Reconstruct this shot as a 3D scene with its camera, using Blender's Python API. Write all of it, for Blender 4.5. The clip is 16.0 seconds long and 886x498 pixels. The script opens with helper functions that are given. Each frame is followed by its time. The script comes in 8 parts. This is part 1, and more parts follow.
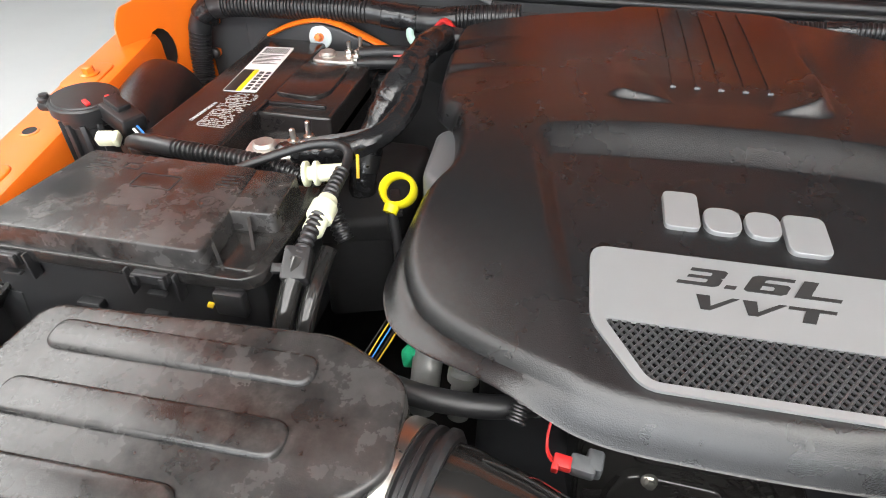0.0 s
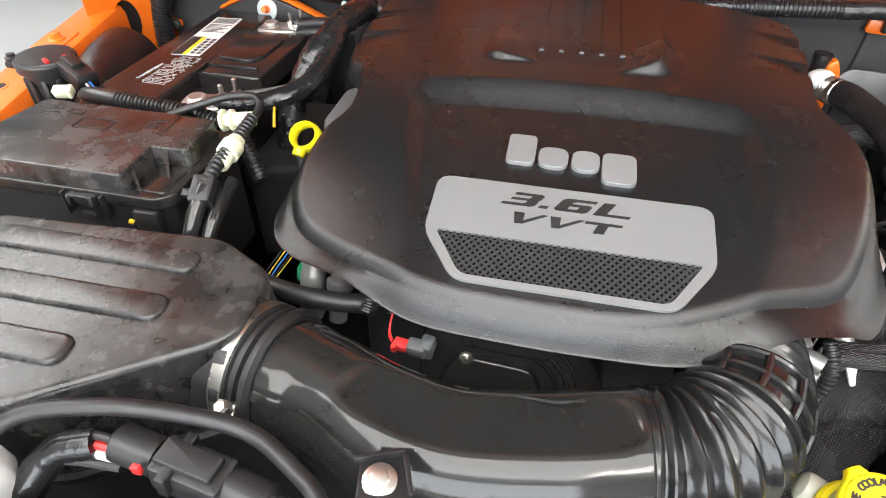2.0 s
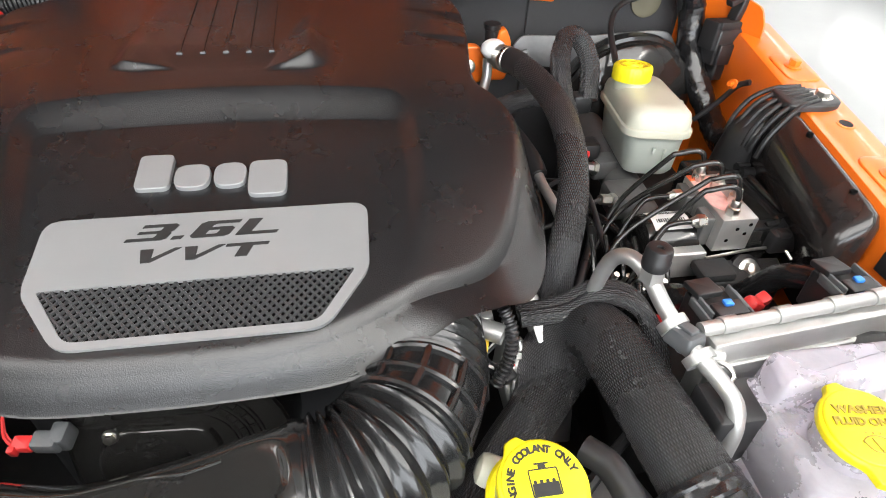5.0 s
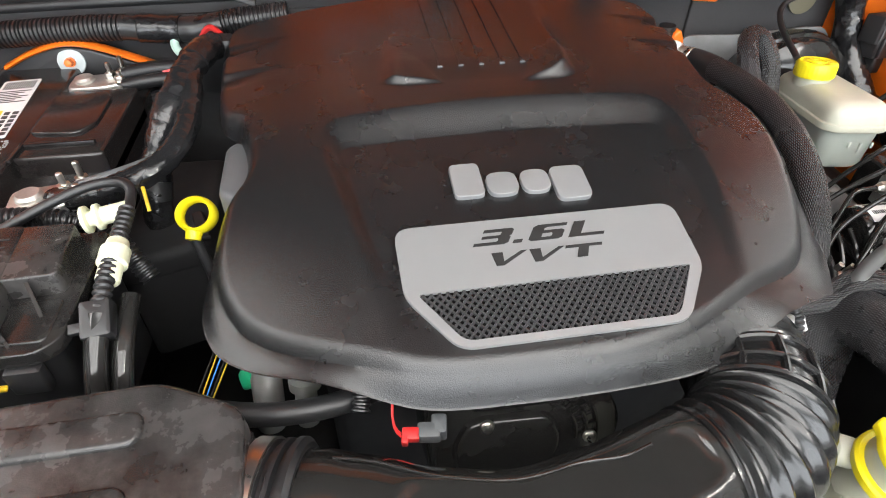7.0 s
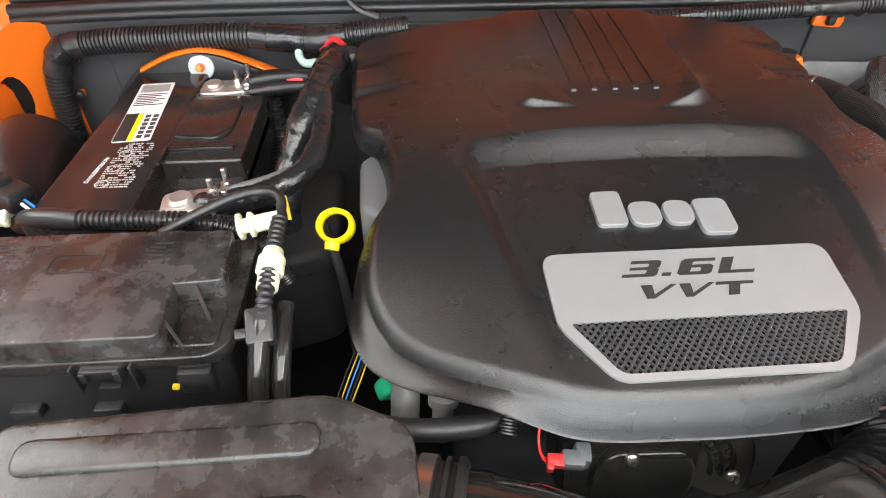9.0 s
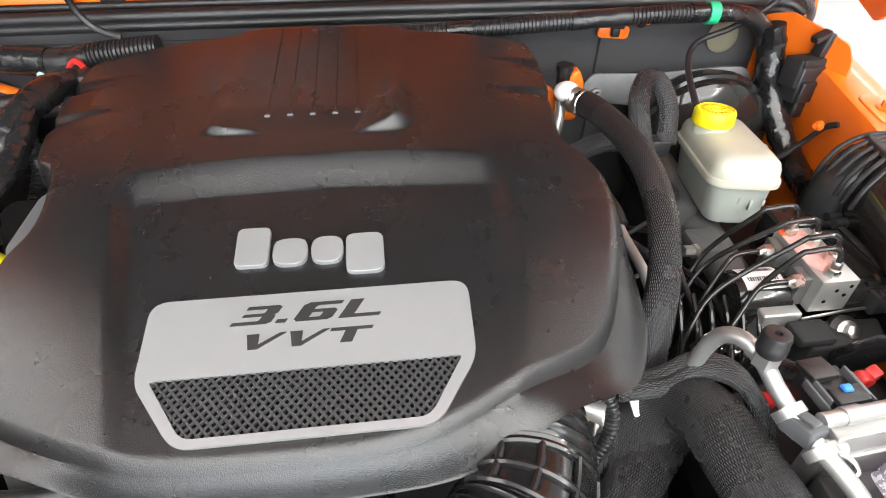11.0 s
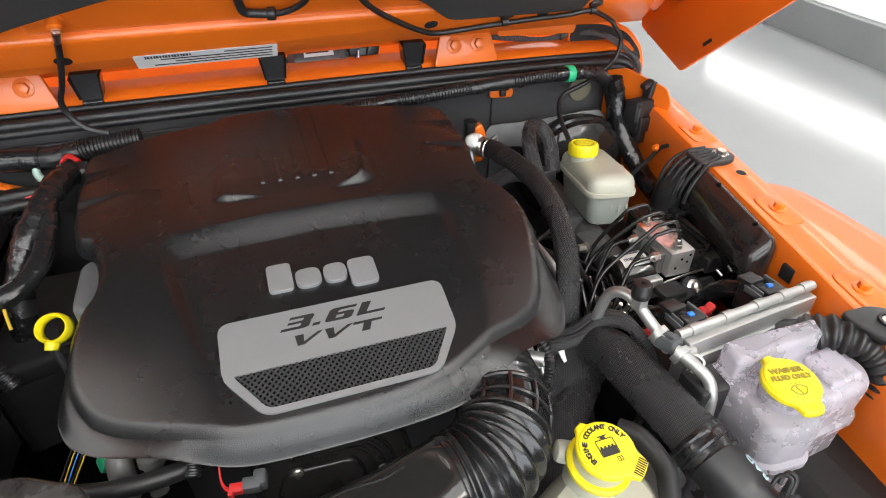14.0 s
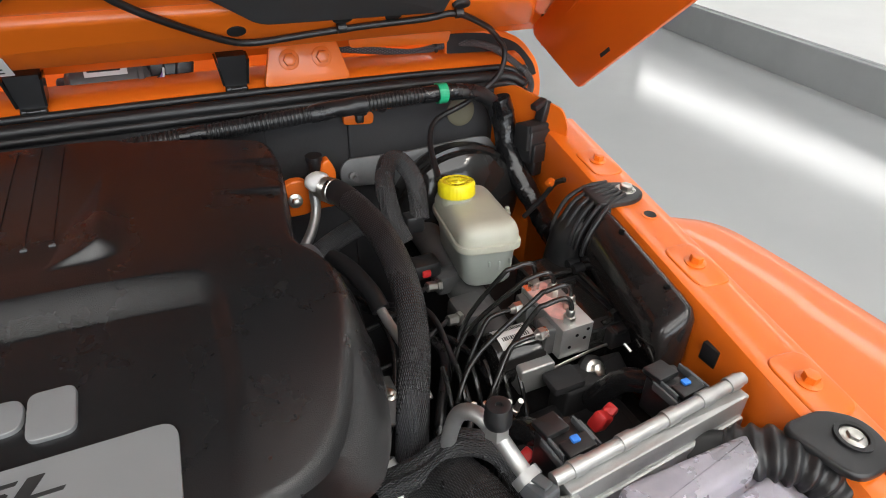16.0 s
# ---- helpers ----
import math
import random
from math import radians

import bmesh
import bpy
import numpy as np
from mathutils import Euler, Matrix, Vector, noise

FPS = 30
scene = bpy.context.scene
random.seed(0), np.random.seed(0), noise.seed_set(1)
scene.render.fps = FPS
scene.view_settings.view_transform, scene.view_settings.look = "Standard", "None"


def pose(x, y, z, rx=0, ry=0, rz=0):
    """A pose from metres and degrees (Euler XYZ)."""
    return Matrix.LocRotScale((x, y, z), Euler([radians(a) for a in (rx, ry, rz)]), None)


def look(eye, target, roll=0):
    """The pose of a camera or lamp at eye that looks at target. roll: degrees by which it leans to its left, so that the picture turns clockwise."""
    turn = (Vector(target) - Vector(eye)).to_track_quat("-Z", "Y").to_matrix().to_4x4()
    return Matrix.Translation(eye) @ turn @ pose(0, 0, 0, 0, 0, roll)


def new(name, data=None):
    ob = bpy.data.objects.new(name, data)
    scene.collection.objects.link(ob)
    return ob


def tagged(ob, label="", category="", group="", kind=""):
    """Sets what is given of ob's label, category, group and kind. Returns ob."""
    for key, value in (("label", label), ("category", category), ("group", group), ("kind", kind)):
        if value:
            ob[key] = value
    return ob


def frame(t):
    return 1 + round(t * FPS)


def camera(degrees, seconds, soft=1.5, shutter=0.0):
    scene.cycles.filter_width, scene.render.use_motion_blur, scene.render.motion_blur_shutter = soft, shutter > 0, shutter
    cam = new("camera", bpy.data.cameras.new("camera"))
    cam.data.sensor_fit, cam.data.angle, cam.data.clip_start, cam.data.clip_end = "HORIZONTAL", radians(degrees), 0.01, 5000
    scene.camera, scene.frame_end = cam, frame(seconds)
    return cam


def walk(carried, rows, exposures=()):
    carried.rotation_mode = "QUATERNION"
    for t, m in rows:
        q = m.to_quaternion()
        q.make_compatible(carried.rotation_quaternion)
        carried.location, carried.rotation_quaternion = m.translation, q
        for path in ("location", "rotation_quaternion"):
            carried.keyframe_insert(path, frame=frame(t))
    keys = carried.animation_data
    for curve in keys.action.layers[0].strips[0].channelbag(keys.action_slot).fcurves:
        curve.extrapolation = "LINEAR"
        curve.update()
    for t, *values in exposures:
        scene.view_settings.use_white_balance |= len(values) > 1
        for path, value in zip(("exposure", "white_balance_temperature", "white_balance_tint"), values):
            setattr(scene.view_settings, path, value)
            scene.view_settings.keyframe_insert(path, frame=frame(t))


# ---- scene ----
cam = camera(75.4, 16.0, soft=1.0)
PATH = [
    (0, (-0.134, -0.366, 1.369), (-0.418, 1.167, 0.116), 0.7),
    (0.5, (-0.11, -0.411, 1.366), (-0.418, 1.108, 0.102), 0.7),
    (1, (-0.075, -0.445, 1.375), (-0.389, 1.062, 0.099), 0.8),
    (1.5, (-0.05, -0.45, 1.38), (-0.361, 1.054, 0.099), 0.9),
    (2, (0.007, -0.448, 1.387), (-0.298, 1.053, 0.101), 0.9),
    (2.5, (0.084, -0.428, 1.386), (-0.186, 1.076, 0.097), 0.9),
    (3, (0.135, -0.409, 1.382), (-0.022, 1.108, 0.089), 0.8),
    (3.5, (0.185, -0.392, 1.377), (0.21, 1.143, 0.095), 1.4),
    (3.7, (0.203, -0.385, 1.376), (0.297, 1.149, 0.096), 1.5),
    (5.8, (0.061, -0.403, 1.364), (0.357, 1.091, 0.069), 2.7),
    (6, (0.036, -0.405, 1.36), (0.317, 1.09, 0.062), 2.1),
    (6.5, (-0.023, -0.389, 1.365), (0.27, 1.098, 0.06), 1.7),
    (7, (-0.108, -0.373, 1.39), (0.15, 1.126, 0.09), 0.4),
    (7.5, (-0.175, -0.362, 1.407), (0.06, 1.137, 0.104), 0.0),
    (8, (-0.213, -0.358, 1.408), (-0.031, 1.152, 0.11), 0.3),
    (8.2, (-0.223, -0.356, 1.4), (-0.069, 1.158, 0.102), 0.3),
    (10.3, (-0.009, -0.355, 1.425), (0.103, 1.163, 0.128), 0.5),
    (10.5, (0.033, -0.351, 1.424), (0.156, 1.171, 0.132), 0.3),
    (11, (0.094, -0.336, 1.412), (0.282, 1.18, 0.121), 0.5),
    (11.5, (0.127, -0.328, 1.409), (0.409, 1.175, 0.121), 0.5),
    (12, (0.103, -0.339, 1.43), (0.439, 1.151, 0.138), 0.5),
    (12.5, (0.065, -0.392, 1.469), (0.437, 1.088, 0.176), 0.6),
    (13, (0.028, -0.445, 1.486), (0.451, 1.036, 0.211), 0.5),
    (13.5, (-0.011, -0.485, 1.51), (0.457, 1.022, 0.283), 0.2),
    (14, (-0.009, -0.493, 1.505), (0.525, 1.046, 0.345), 0.1),
    (14.5, (0.056, -0.465, 1.486), (0.664, 1.068, 0.353), 0.2),
    (15, (0.122, -0.426, 1.463), (0.779, 1.097, 0.345), 0.5),
    (15.5, (0.179, -0.391, 1.437), (0.864, 1.125, 0.326), 0.8),
    (16, (0.21, -0.336, 1.432), (0.911, 1.175, 0.326), 1.0),
]
EXPOSURES = [(0, -0.2), (7, -0.3), (8.2, -0.2), (11, -0.1), (12.5, -0.3), (13.5, -0.65), (14.5, -1.05), (16, -1.25)]
walk(cam, [(t, look(eye, target, roll)) for t, eye, target, roll in PATH], EXPOSURES)

# ---- world, lamps, exposure ----
world = bpy.data.worlds.new("garage_air")
scene.world = world
world.use_nodes = True
world.node_tree.nodes["Background"].inputs[0].default_value = (0.95, 0.97, 1.0, 1)
world.node_tree.nodes["Background"].inputs[1].default_value = 1.2


LAMPS = [((2.4, 0.0), (0.5, 7.0, 15)), ((0.0, -2.6), (4.8, 3.0, 48)), ((6.0, 3.0), (0.5, 7.0, 85)), ((-3.5, 0.4), (2.4, 2.8, 60))]
DAYLIGHT = 450  # sky light through the garage's front window


# ---- small tools ----
def thing(name, at, label, category, group="", kind=""):
    ob = new(name)
    ob.location = at
    ob.empty_display_size = 0.02
    return tagged(ob, label, category, group, kind)


def part(name, bm, mat, parent=None, label="", smooth=True, sharp=38):
    me = bpy.data.meshes.new(name)
    bmesh.ops.recalc_face_normals(bm, faces=bm.faces[:])
    bm.to_mesh(me)
    bm.free()
    if smooth:
        me.polygons.foreach_set("use_smooth", [True] * len(me.polygons))
        me.set_sharp_from_angle(angle=radians(sharp))
    me.materials.append(mat)
    ob = new(name, me)
    if parent is not None:
        ob.parent = parent
        if parent.type == "EMPTY":
            ob.matrix_parent_inverse = Matrix.Translation(-parent.location)
    if label:
        ob["label"] = label
    return ob


def solo(name, bm, mat, label, category, group="", kind="", smooth=True, sharp=38):
    """A thing that is one mesh."""
    return tagged(part(name, bm, mat, None, "", smooth, sharp), label, category, group, kind)


def shift_thing(t, d):
    """Moves a thing with its parts."""
    t.location = t.location + Vector(d)


def V(*p):
    return Vector(p)


def round_poly(pts, r, seg=4):
    """A polygon with its corners rounded; r: one radius or one for each corner."""
    out, n = [], len(pts)
    rs = r if isinstance(r, (list, tuple)) else [r] * n
    for i in range(n):
        p, a, b = Vector(pts[i]), Vector(pts[i - 1]), Vector(pts[(i + 1) % n])
        da, db = a - p, b - p
        k = min(rs[i], da.length * 0.45, db.length * 0.45)
        if k < 1e-5:
            out.append(p)
            continue
        p0, p1 = p + da.normalized() * k, p + db.normalized() * k
        for s in range(seg + 1):
            u = s / seg
            out.append(p0.lerp(p, u).lerp(p.lerp(p1, u), u))
    return [(q[0], q[1]) for q in out]


def inset(pts, d):
    """The outline moved inwards by d (outline runs counter-clockwise)."""
    n, out = len(pts), []
    for i in range(n):
        a, p, b = Vector(pts[i - 1]), Vector(pts[i]), Vector(pts[(i + 1) % n])
        e, f = (p - a), (b - p)
        t = (e.normalized() + f.normalized())
        if t.length < 1e-6:
            t = e
        t.normalize()
        out.append((p.x - t.y * d, p.y + t.x * d))
    # corners too tight for the shift close up to one point
    for _ in range(8):
        bad = False
        for i in range(n):
            j = (i + 1) % n
            a, b = Vector(out[i]), Vector(out[j])
            if (b - a).dot(Vector(pts[j]) - Vector(pts[i])) < -1e-12:
                mid = (a + b) / 2
                out[i] = out[j] = (mid.x, mid.y)
                bad = True
        if not bad:
            break
    return out


def loft(bm, rings, cap0=True, cap1=True, closed=True):
    vs = [[bm.verts.new(p) for p in ring] for ring in rings]
    n = len(vs[0])
    for a, b in zip(vs, vs[1:]):
        for i in range(n if closed else n - 1):
            j = (i + 1) % n
            bm.faces.new((a[i], a[j], b[j], b[i]))
    if cap0:
        bm.faces.new(vs[0][::-1])
    if cap1:
        bm.faces.new(vs[-1])
    return vs


def prism(bm, outline, z0, z1, top=0.003, bottom=0.0, seg=3, taper=0.0, m=None):
    """An upright block of the outline with rounded top and bottom edges; taper: how much narrower the top is."""
    m = m or Matrix()
    lay = []
    if bottom > 0:
        lay += [(bottom * (1 - math.sin(a)), z0 + bottom * (1 - math.cos(a))) for a in [i / seg * math.pi / 2 for i in range(seg)]]
    else:
        lay.append((0, z0))
    if bottom > 0:
        lay.append((0, z0 + bottom))
    if top > 0:
        lay += [(top * (1 - math.cos(a)) + taper, z1 - top + top * math.sin(a)) for a in [i / seg * math.pi / 2 for i in range(seg + 1)]]
    else:
        lay.append((taper, z1))
    loft(bm, [[m @ V(x, y, z) for x, y in inset(outline, d)] for d, z in lay])
    return bm


def rect(x0, x1, y0, y1, r=0.004, seg=4):
    return round_poly([(x0, y0), (x1, y0), (x1, y1), (x0, y1)], r, seg)


def block(bm, c, s, r=0.002, m=None, rc=None):
    """A rounded box round c with sizes s, turned by m about c."""
    m = Matrix.Translation(c) @ (m or Matrix())
    rc = rc if rc is not None else min(r, min(s[0], s[1]) * 0.4)
    return prism(bm, rect(-s[0] / 2, s[0] / 2, -s[1] / 2, s[1] / 2, rc, 3), -s[2] / 2, s[2] / 2, min(r, s[2] * 0.4), min(r, s[2] * 0.4), 2, 0, m)


def spline(ctrl, step=0.006):
    """Evenly spaced points of a smooth curve through the given ones."""
    p = [Vector(c) for c in ctrl]
    if len(p) == 2:
        n = max(2, int((p[1] - p[0]).length / step))
        return [p[0].lerp(p[1], i / n) for i in range(n + 1)]
    p = [p[0] * 2 - p[1]] + p + [p[-1] * 2 - p[-2]]
    dense = []
    for i in range(1, len(p) - 2):
        for k in range(24):
            u = k / 24
            a, b, c, d = p[i - 1], p[i], p[i + 1], p[i + 2]
            dense.append(0.5 * ((2 * b) + (c - a) * u + (2 * a - 5 * b + 4 * c - d) * u * u + (3 * b - a - 3 * c + d) * u ** 3))
    dense.append(p[-2])
    out, acc = [dense[0]], 0.0
    total = sum((b - a).length for a, b in zip(dense, dense[1:]))
    n = max(3, int(total / step))
    gap, want = total / n, total / n
    for a, b in zip(dense, dense[1:]):
        ln = (b - a).length
        while acc + ln >= want - 1e-9 and len(out) < n:
            out.append(a.lerp(b, (want - acc) / ln))
            want += gap
        acc += ln
    out.append(dense[-1])
    return out


def sweep(bm, ctrl, r, n=14, step=0.006, rf=None, cap=True, flat=1.0, up=(0, 0, 1)):
    """A tube along a smooth curve. rf(s, total, angle): factor on the radius; flat: height over width of its section."""
    pts = spline(ctrl, step)
    uv = bm.loops.layers.uv.verify()
    t0 = (pts[1] - pts[0]).normalized()
    ref = Vector(up)
    if abs(ref.dot(t0)) > 0.9:
        ref = Vector((1, 0, 0))
    side = ref.cross(t0).normalized()
    rings, s = [], 0.0
    total = sum((b - a).length for a, b in zip(pts, pts[1:]))
    ss = []
    for i, p in enumerate(pts):
        t = (pts[min(i + 1, len(pts) - 1)] - pts[max(i - 1, 0)]).normalized()
        side = (side - t * side.dot(t)).normalized()
        upv = t.cross(side)
        if i:
            s += (p - pts[i - 1]).length
        ss.append(s)
        ring = []
        for k in range(n):
            a = 2 * math.pi * k / n
            f = rf(s, total, a) if rf else 1.0
            ring.append(bm.verts.new(p + (side * math.cos(a) + upv * math.sin(a) * flat) * r * f))
        rings.append(ring)
    for i in range(len(rings) - 1):
        a, b = rings[i], rings[i + 1]
        for k in range(n):
            j = (k + 1) % n
            f = bm.faces.new((a[k], a[j], b[j], b[k]))
            for lp, (u, w) in zip(f.loops, ((k, ss[i]), (k + 1, ss[i]), (k + 1, ss[i + 1]), (k, ss[i + 1]))):
                lp[uv].uv = (u / n * 2 * math.pi * r, w)
    if cap:
        bm.faces.new(rings[0][::-1])
        bm.faces.new(rings[-1])
    return bm


def corrugated(pitch, depth=0.14):
    return lambda s, total, a: 1.0 + depth * (1 if math.sin(2 * math.pi * s / pitch) > 0 else -1)


def taped(seed, depth=0.1):
    """Tape wound on in overlapping turns, with folds."""
    def rf(s, total, a):
        lap = (s / 0.0095 + a / (2 * math.pi) + 0.3 * noise.noise((s * 25 + seed, 0, 0))) % 1.0
        fold = noise.noise((s * 220 + seed, math.cos(a) * 2, math.sin(a) * 2))
        return 1.0 + depth * noise.noise((s * 60 + seed, math.cos(a) * 1.5, math.sin(a) * 1.5)) + 0.07 * lap + 0.35 * depth * fold
    return rf


def turned(axis_to):
    """A turn that brings z to the given direction."""
    return Vector(axis_to).to_track_quat("Z", "Y").to_matrix().to_4x4()


def lathe(bm, profile, at=(0, 0, 0), axis=(0, 0, 1), n=24, rf=None):
    m = Matrix.Translation(at) @ turned(axis)
    rings = []
    for r, z in profile:
        ring = []
        for k in range(n):
            a = 2 * math.pi * k / n
            q = r * (rf(a, z) if rf else 1)
            ring.append(m @ V(q * math.cos(a), q * math.sin(a), z))
        rings.append(ring)
    loft(bm, rings)
    return bm


def bolt_mesh(r=0.008, h=0.007, washer=0.013):
    bm = bmesh.new()
    lathe(bm, [(washer, 0), (washer, 0.0015), (r * 1.25, 0.0025)], n=20)
    hexa = [(r * math.cos(i * math.pi / 3), r * math.sin(i * math.pi / 3)) for i in range(6)]
    prism(bm, hexa, 0.002, h, 0.0012, 0, 2)
    return bm


def bolt(at, axis, mat, parent, r=0.008, h=0.007, washer=0.013, label="", name="bolt"):
    bm = bolt_mesh(r, h, washer)
    bmesh.ops.transform(bm, matrix=Matrix.Translation(at) @ turned(axis), verts=bm.verts[:])
    return part(name, bm, mat, parent, label)


def holed(bm, outer, holes, z0, z1, m=None):
    """A plate of the outline with holes through it."""
    m = m or Matrix()
    loops = [outer] + holes
    tops = []
    for z in (z1, z0):
        vs = [[bm.verts.new(m @ V(x, y, z)) for x, y in lp] for lp in loops]
        edges = []
        for ring in vs:
            edges += [bm.edges.new((ring[i - 1], ring[i])) for i in range(len(ring))]
        bmesh.ops.triangle_fill(bm, edges=edges, use_beauty=True)
        tops.append(vs)
    for a, b in zip(*tops):
        for i in range(len(a)):
            bm.faces.new((a[i - 1], a[i], b[i], b[i - 1]))
    return bm


def tube_thing(name, path, r, m, label, category, n=14, step=0.006, rf=None, flat=1.0, group="", bands=()):
    """A hose or harness; bands (from, to, wider, material, name) lie round it as parts."""
    if bands:
        t = thing(name, path[0], label, category, group)
        bm = bmesh.new()
        sweep(bm, path, r, n, step, rf, True, flat)
        part("tube", bm, m, t)
        pts = spline([V(*p) for p in path], 0.002)
        for f0, f1, k, bmat, bname in bands:
            sub = pts[int(f0 * (len(pts) - 1)):int(f1 * (len(pts) - 1)) + 1:2]
            bm = bmesh.new()
            sweep(bm, sub, r * k, max(n, 16), 0.004, taped(f0 * 40, 0.06) if bmat is TAPE else None, True, flat)
            part(bname, bm, bmat, t)
        return t
    bm = bmesh.new()
    sweep(bm, path, r, n, step, rf, True, flat)
    return solo(name, bm, m, label, category, group)


def words(name, text, size, mat, m, parent, stretch=1.0, shear=0.0, depth=0.0004, align="CENTER", label="", bold=0.0):
    cu = bpy.data.curves.new(name, "FONT")
    cu.body, cu.size, cu.align_x, cu.align_y, cu.shear, cu.extrude = text, size, align, "CENTER", shear, depth
    cu.offset = bold
    tmp = bpy.data.objects.new(name, cu)
    me = bpy.data.meshes.new_from_object(tmp)
    bpy.data.objects.remove(tmp)
    me.transform(m @ Matrix.Diagonal((stretch, 1, 1, 1)))
    me.materials.clear()
    me.materials.append(mat)
    ob = new(name, me)
    ob.parent = parent
    if parent.type == "EMPTY":
        ob.matrix_parent_inverse = Matrix.Translation(-parent.location)
    if label:
        ob["label"] = label
    return ob


# ---- materials ----
def mat(name, color, rough=0.5, metal=0.0, vary=0.12, grain=900.0, bump=0.05, patch=6.0, dust=0.0, dust_color=(0.30, 0.27, 0.25), coat=0.0, spec=0.5, trans=0.0, sss=0.0):
    """A surface with fine grain, slow variation and, where dust > 0, dry dusty patches."""
    m = bpy.data.materials.new(name)
    m.use_nodes = True
    nt = m.node_tree
    b = nt.nodes["Principled BSDF"]
    co = nt.nodes.new("ShaderNodeTexCoord")
    big = nt.nodes.new("ShaderNodeTexNoise")
    big.inputs["Scale"].default_value, big.inputs["Detail"].default_value, big.inputs["Roughness"].default_value = patch, 6, 0.62
    nt.links.new(co.outputs["Object"], big.inputs["Vector"])
    fine = nt.nodes.new("ShaderNodeTexNoise")
    fine.inputs["Scale"].default_value, fine.inputs["Detail"].default_value = grain, 3
    nt.links.new(co.outputs["Object"], fine.inputs["Vector"])
    ramp = nt.nodes.new("ShaderNodeMapRange")
    ramp.inputs["From Min"].default_value, ramp.inputs["From Max"].default_value = 0.3, 0.7
    ramp.inputs["To Min"].default_value, ramp.inputs["To Max"].default_value = 1 - vary, 1 + vary
    nt.links.new(big.outputs["Fac"], ramp.inputs["Value"])
    mul = nt.nodes.new("ShaderNodeVectorMath")
    mul.operation = "SCALE"
    mul.inputs[0].default_value = color
    nt.links.new(ramp.outputs["Result"], mul.inputs["Scale"])
    col = mul.outputs["Vector"]
    rr = nt.nodes.new("ShaderNodeMapRange")
    rr.inputs["From Min"].default_value, rr.inputs["From Max"].default_value = 0.3, 0.7
    rr.inputs["To Min"].default_value, rr.inputs["To Max"].default_value = max(0.02, rough * (1 - vary)), min(1, rough * (1 + vary))
    nt.links.new(big.outputs["Fac"], rr.inputs["Value"])
    rgh = rr.outputs["Result"]
    if dust:
        spot = nt.nodes.new("ShaderNodeTexNoise")
        spot.inputs["Scale"].default_value, spot.inputs["Detail"].default_value, spot.inputs["Roughness"].default_value = 30, 6, 0.66
        nt.links.new(co.outputs["Object"], spot.inputs["Vector"])
        sr = nt.nodes.new("ShaderNodeMapRange")
        sr.interpolation_type = "SMOOTHSTEP"
        sr.inputs["From Min"].default_value, sr.inputs["From Max"].default_value = 0.32, 0.78
        sr.inputs["To Min"].default_value, sr.inputs["To Max"].default_value = 0, dust
        nt.links.new(spot.outputs["Fac"], sr.inputs["Value"])
        mx = nt.nodes.new("ShaderNodeMix")
        mx.data_type = "RGBA"
        nt.links.new(sr.outputs["Result"], mx.inputs["Factor"])
        nt.links.new(col, mx.inputs["A"])
        mx.inputs["B"].default_value = (*dust_color, 1)
        col = mx.outputs["Result"]
        ad = nt.nodes.new("ShaderNodeMath")
        ad.operation = "ADD"
        ad.use_clamp = True
        nt.links.new(rgh, ad.inputs[0])
        nt.links.new(sr.outputs["Result"], ad.inputs[1])
        rgh = ad.outputs[0]
    nt.links.new(col, b.inputs["Base Color"])
    nt.links.new(rgh, b.inputs["Roughness"])
    b.inputs["Metallic"].default_value = metal
    b.inputs["Specular IOR Level"].default_value = spec
    b.inputs["Coat Weight"].default_value = coat
    b.inputs["Coat Roughness"].default_value = 0.06
    b.inputs["Transmission Weight"].default_value = trans
    if sss:
        b.inputs["Subsurface Weight"].default_value = sss
        b.inputs["Subsurface Radius"].default_value = (0.02, 0.02, 0.018)
        b.inputs["Subsurface Scale"].default_value = 0.5
    bp = nt.nodes.new("ShaderNodeBump")
    bp.inputs["Strength"].default_value, bp.inputs["Distance"].default_value = bump, 0.001
    nt.links.new(fine.outputs["Fac"], bp.inputs["Height"])
    nt.links.new(bp.outputs["Normal"], b.inputs["Normal"])
    return m


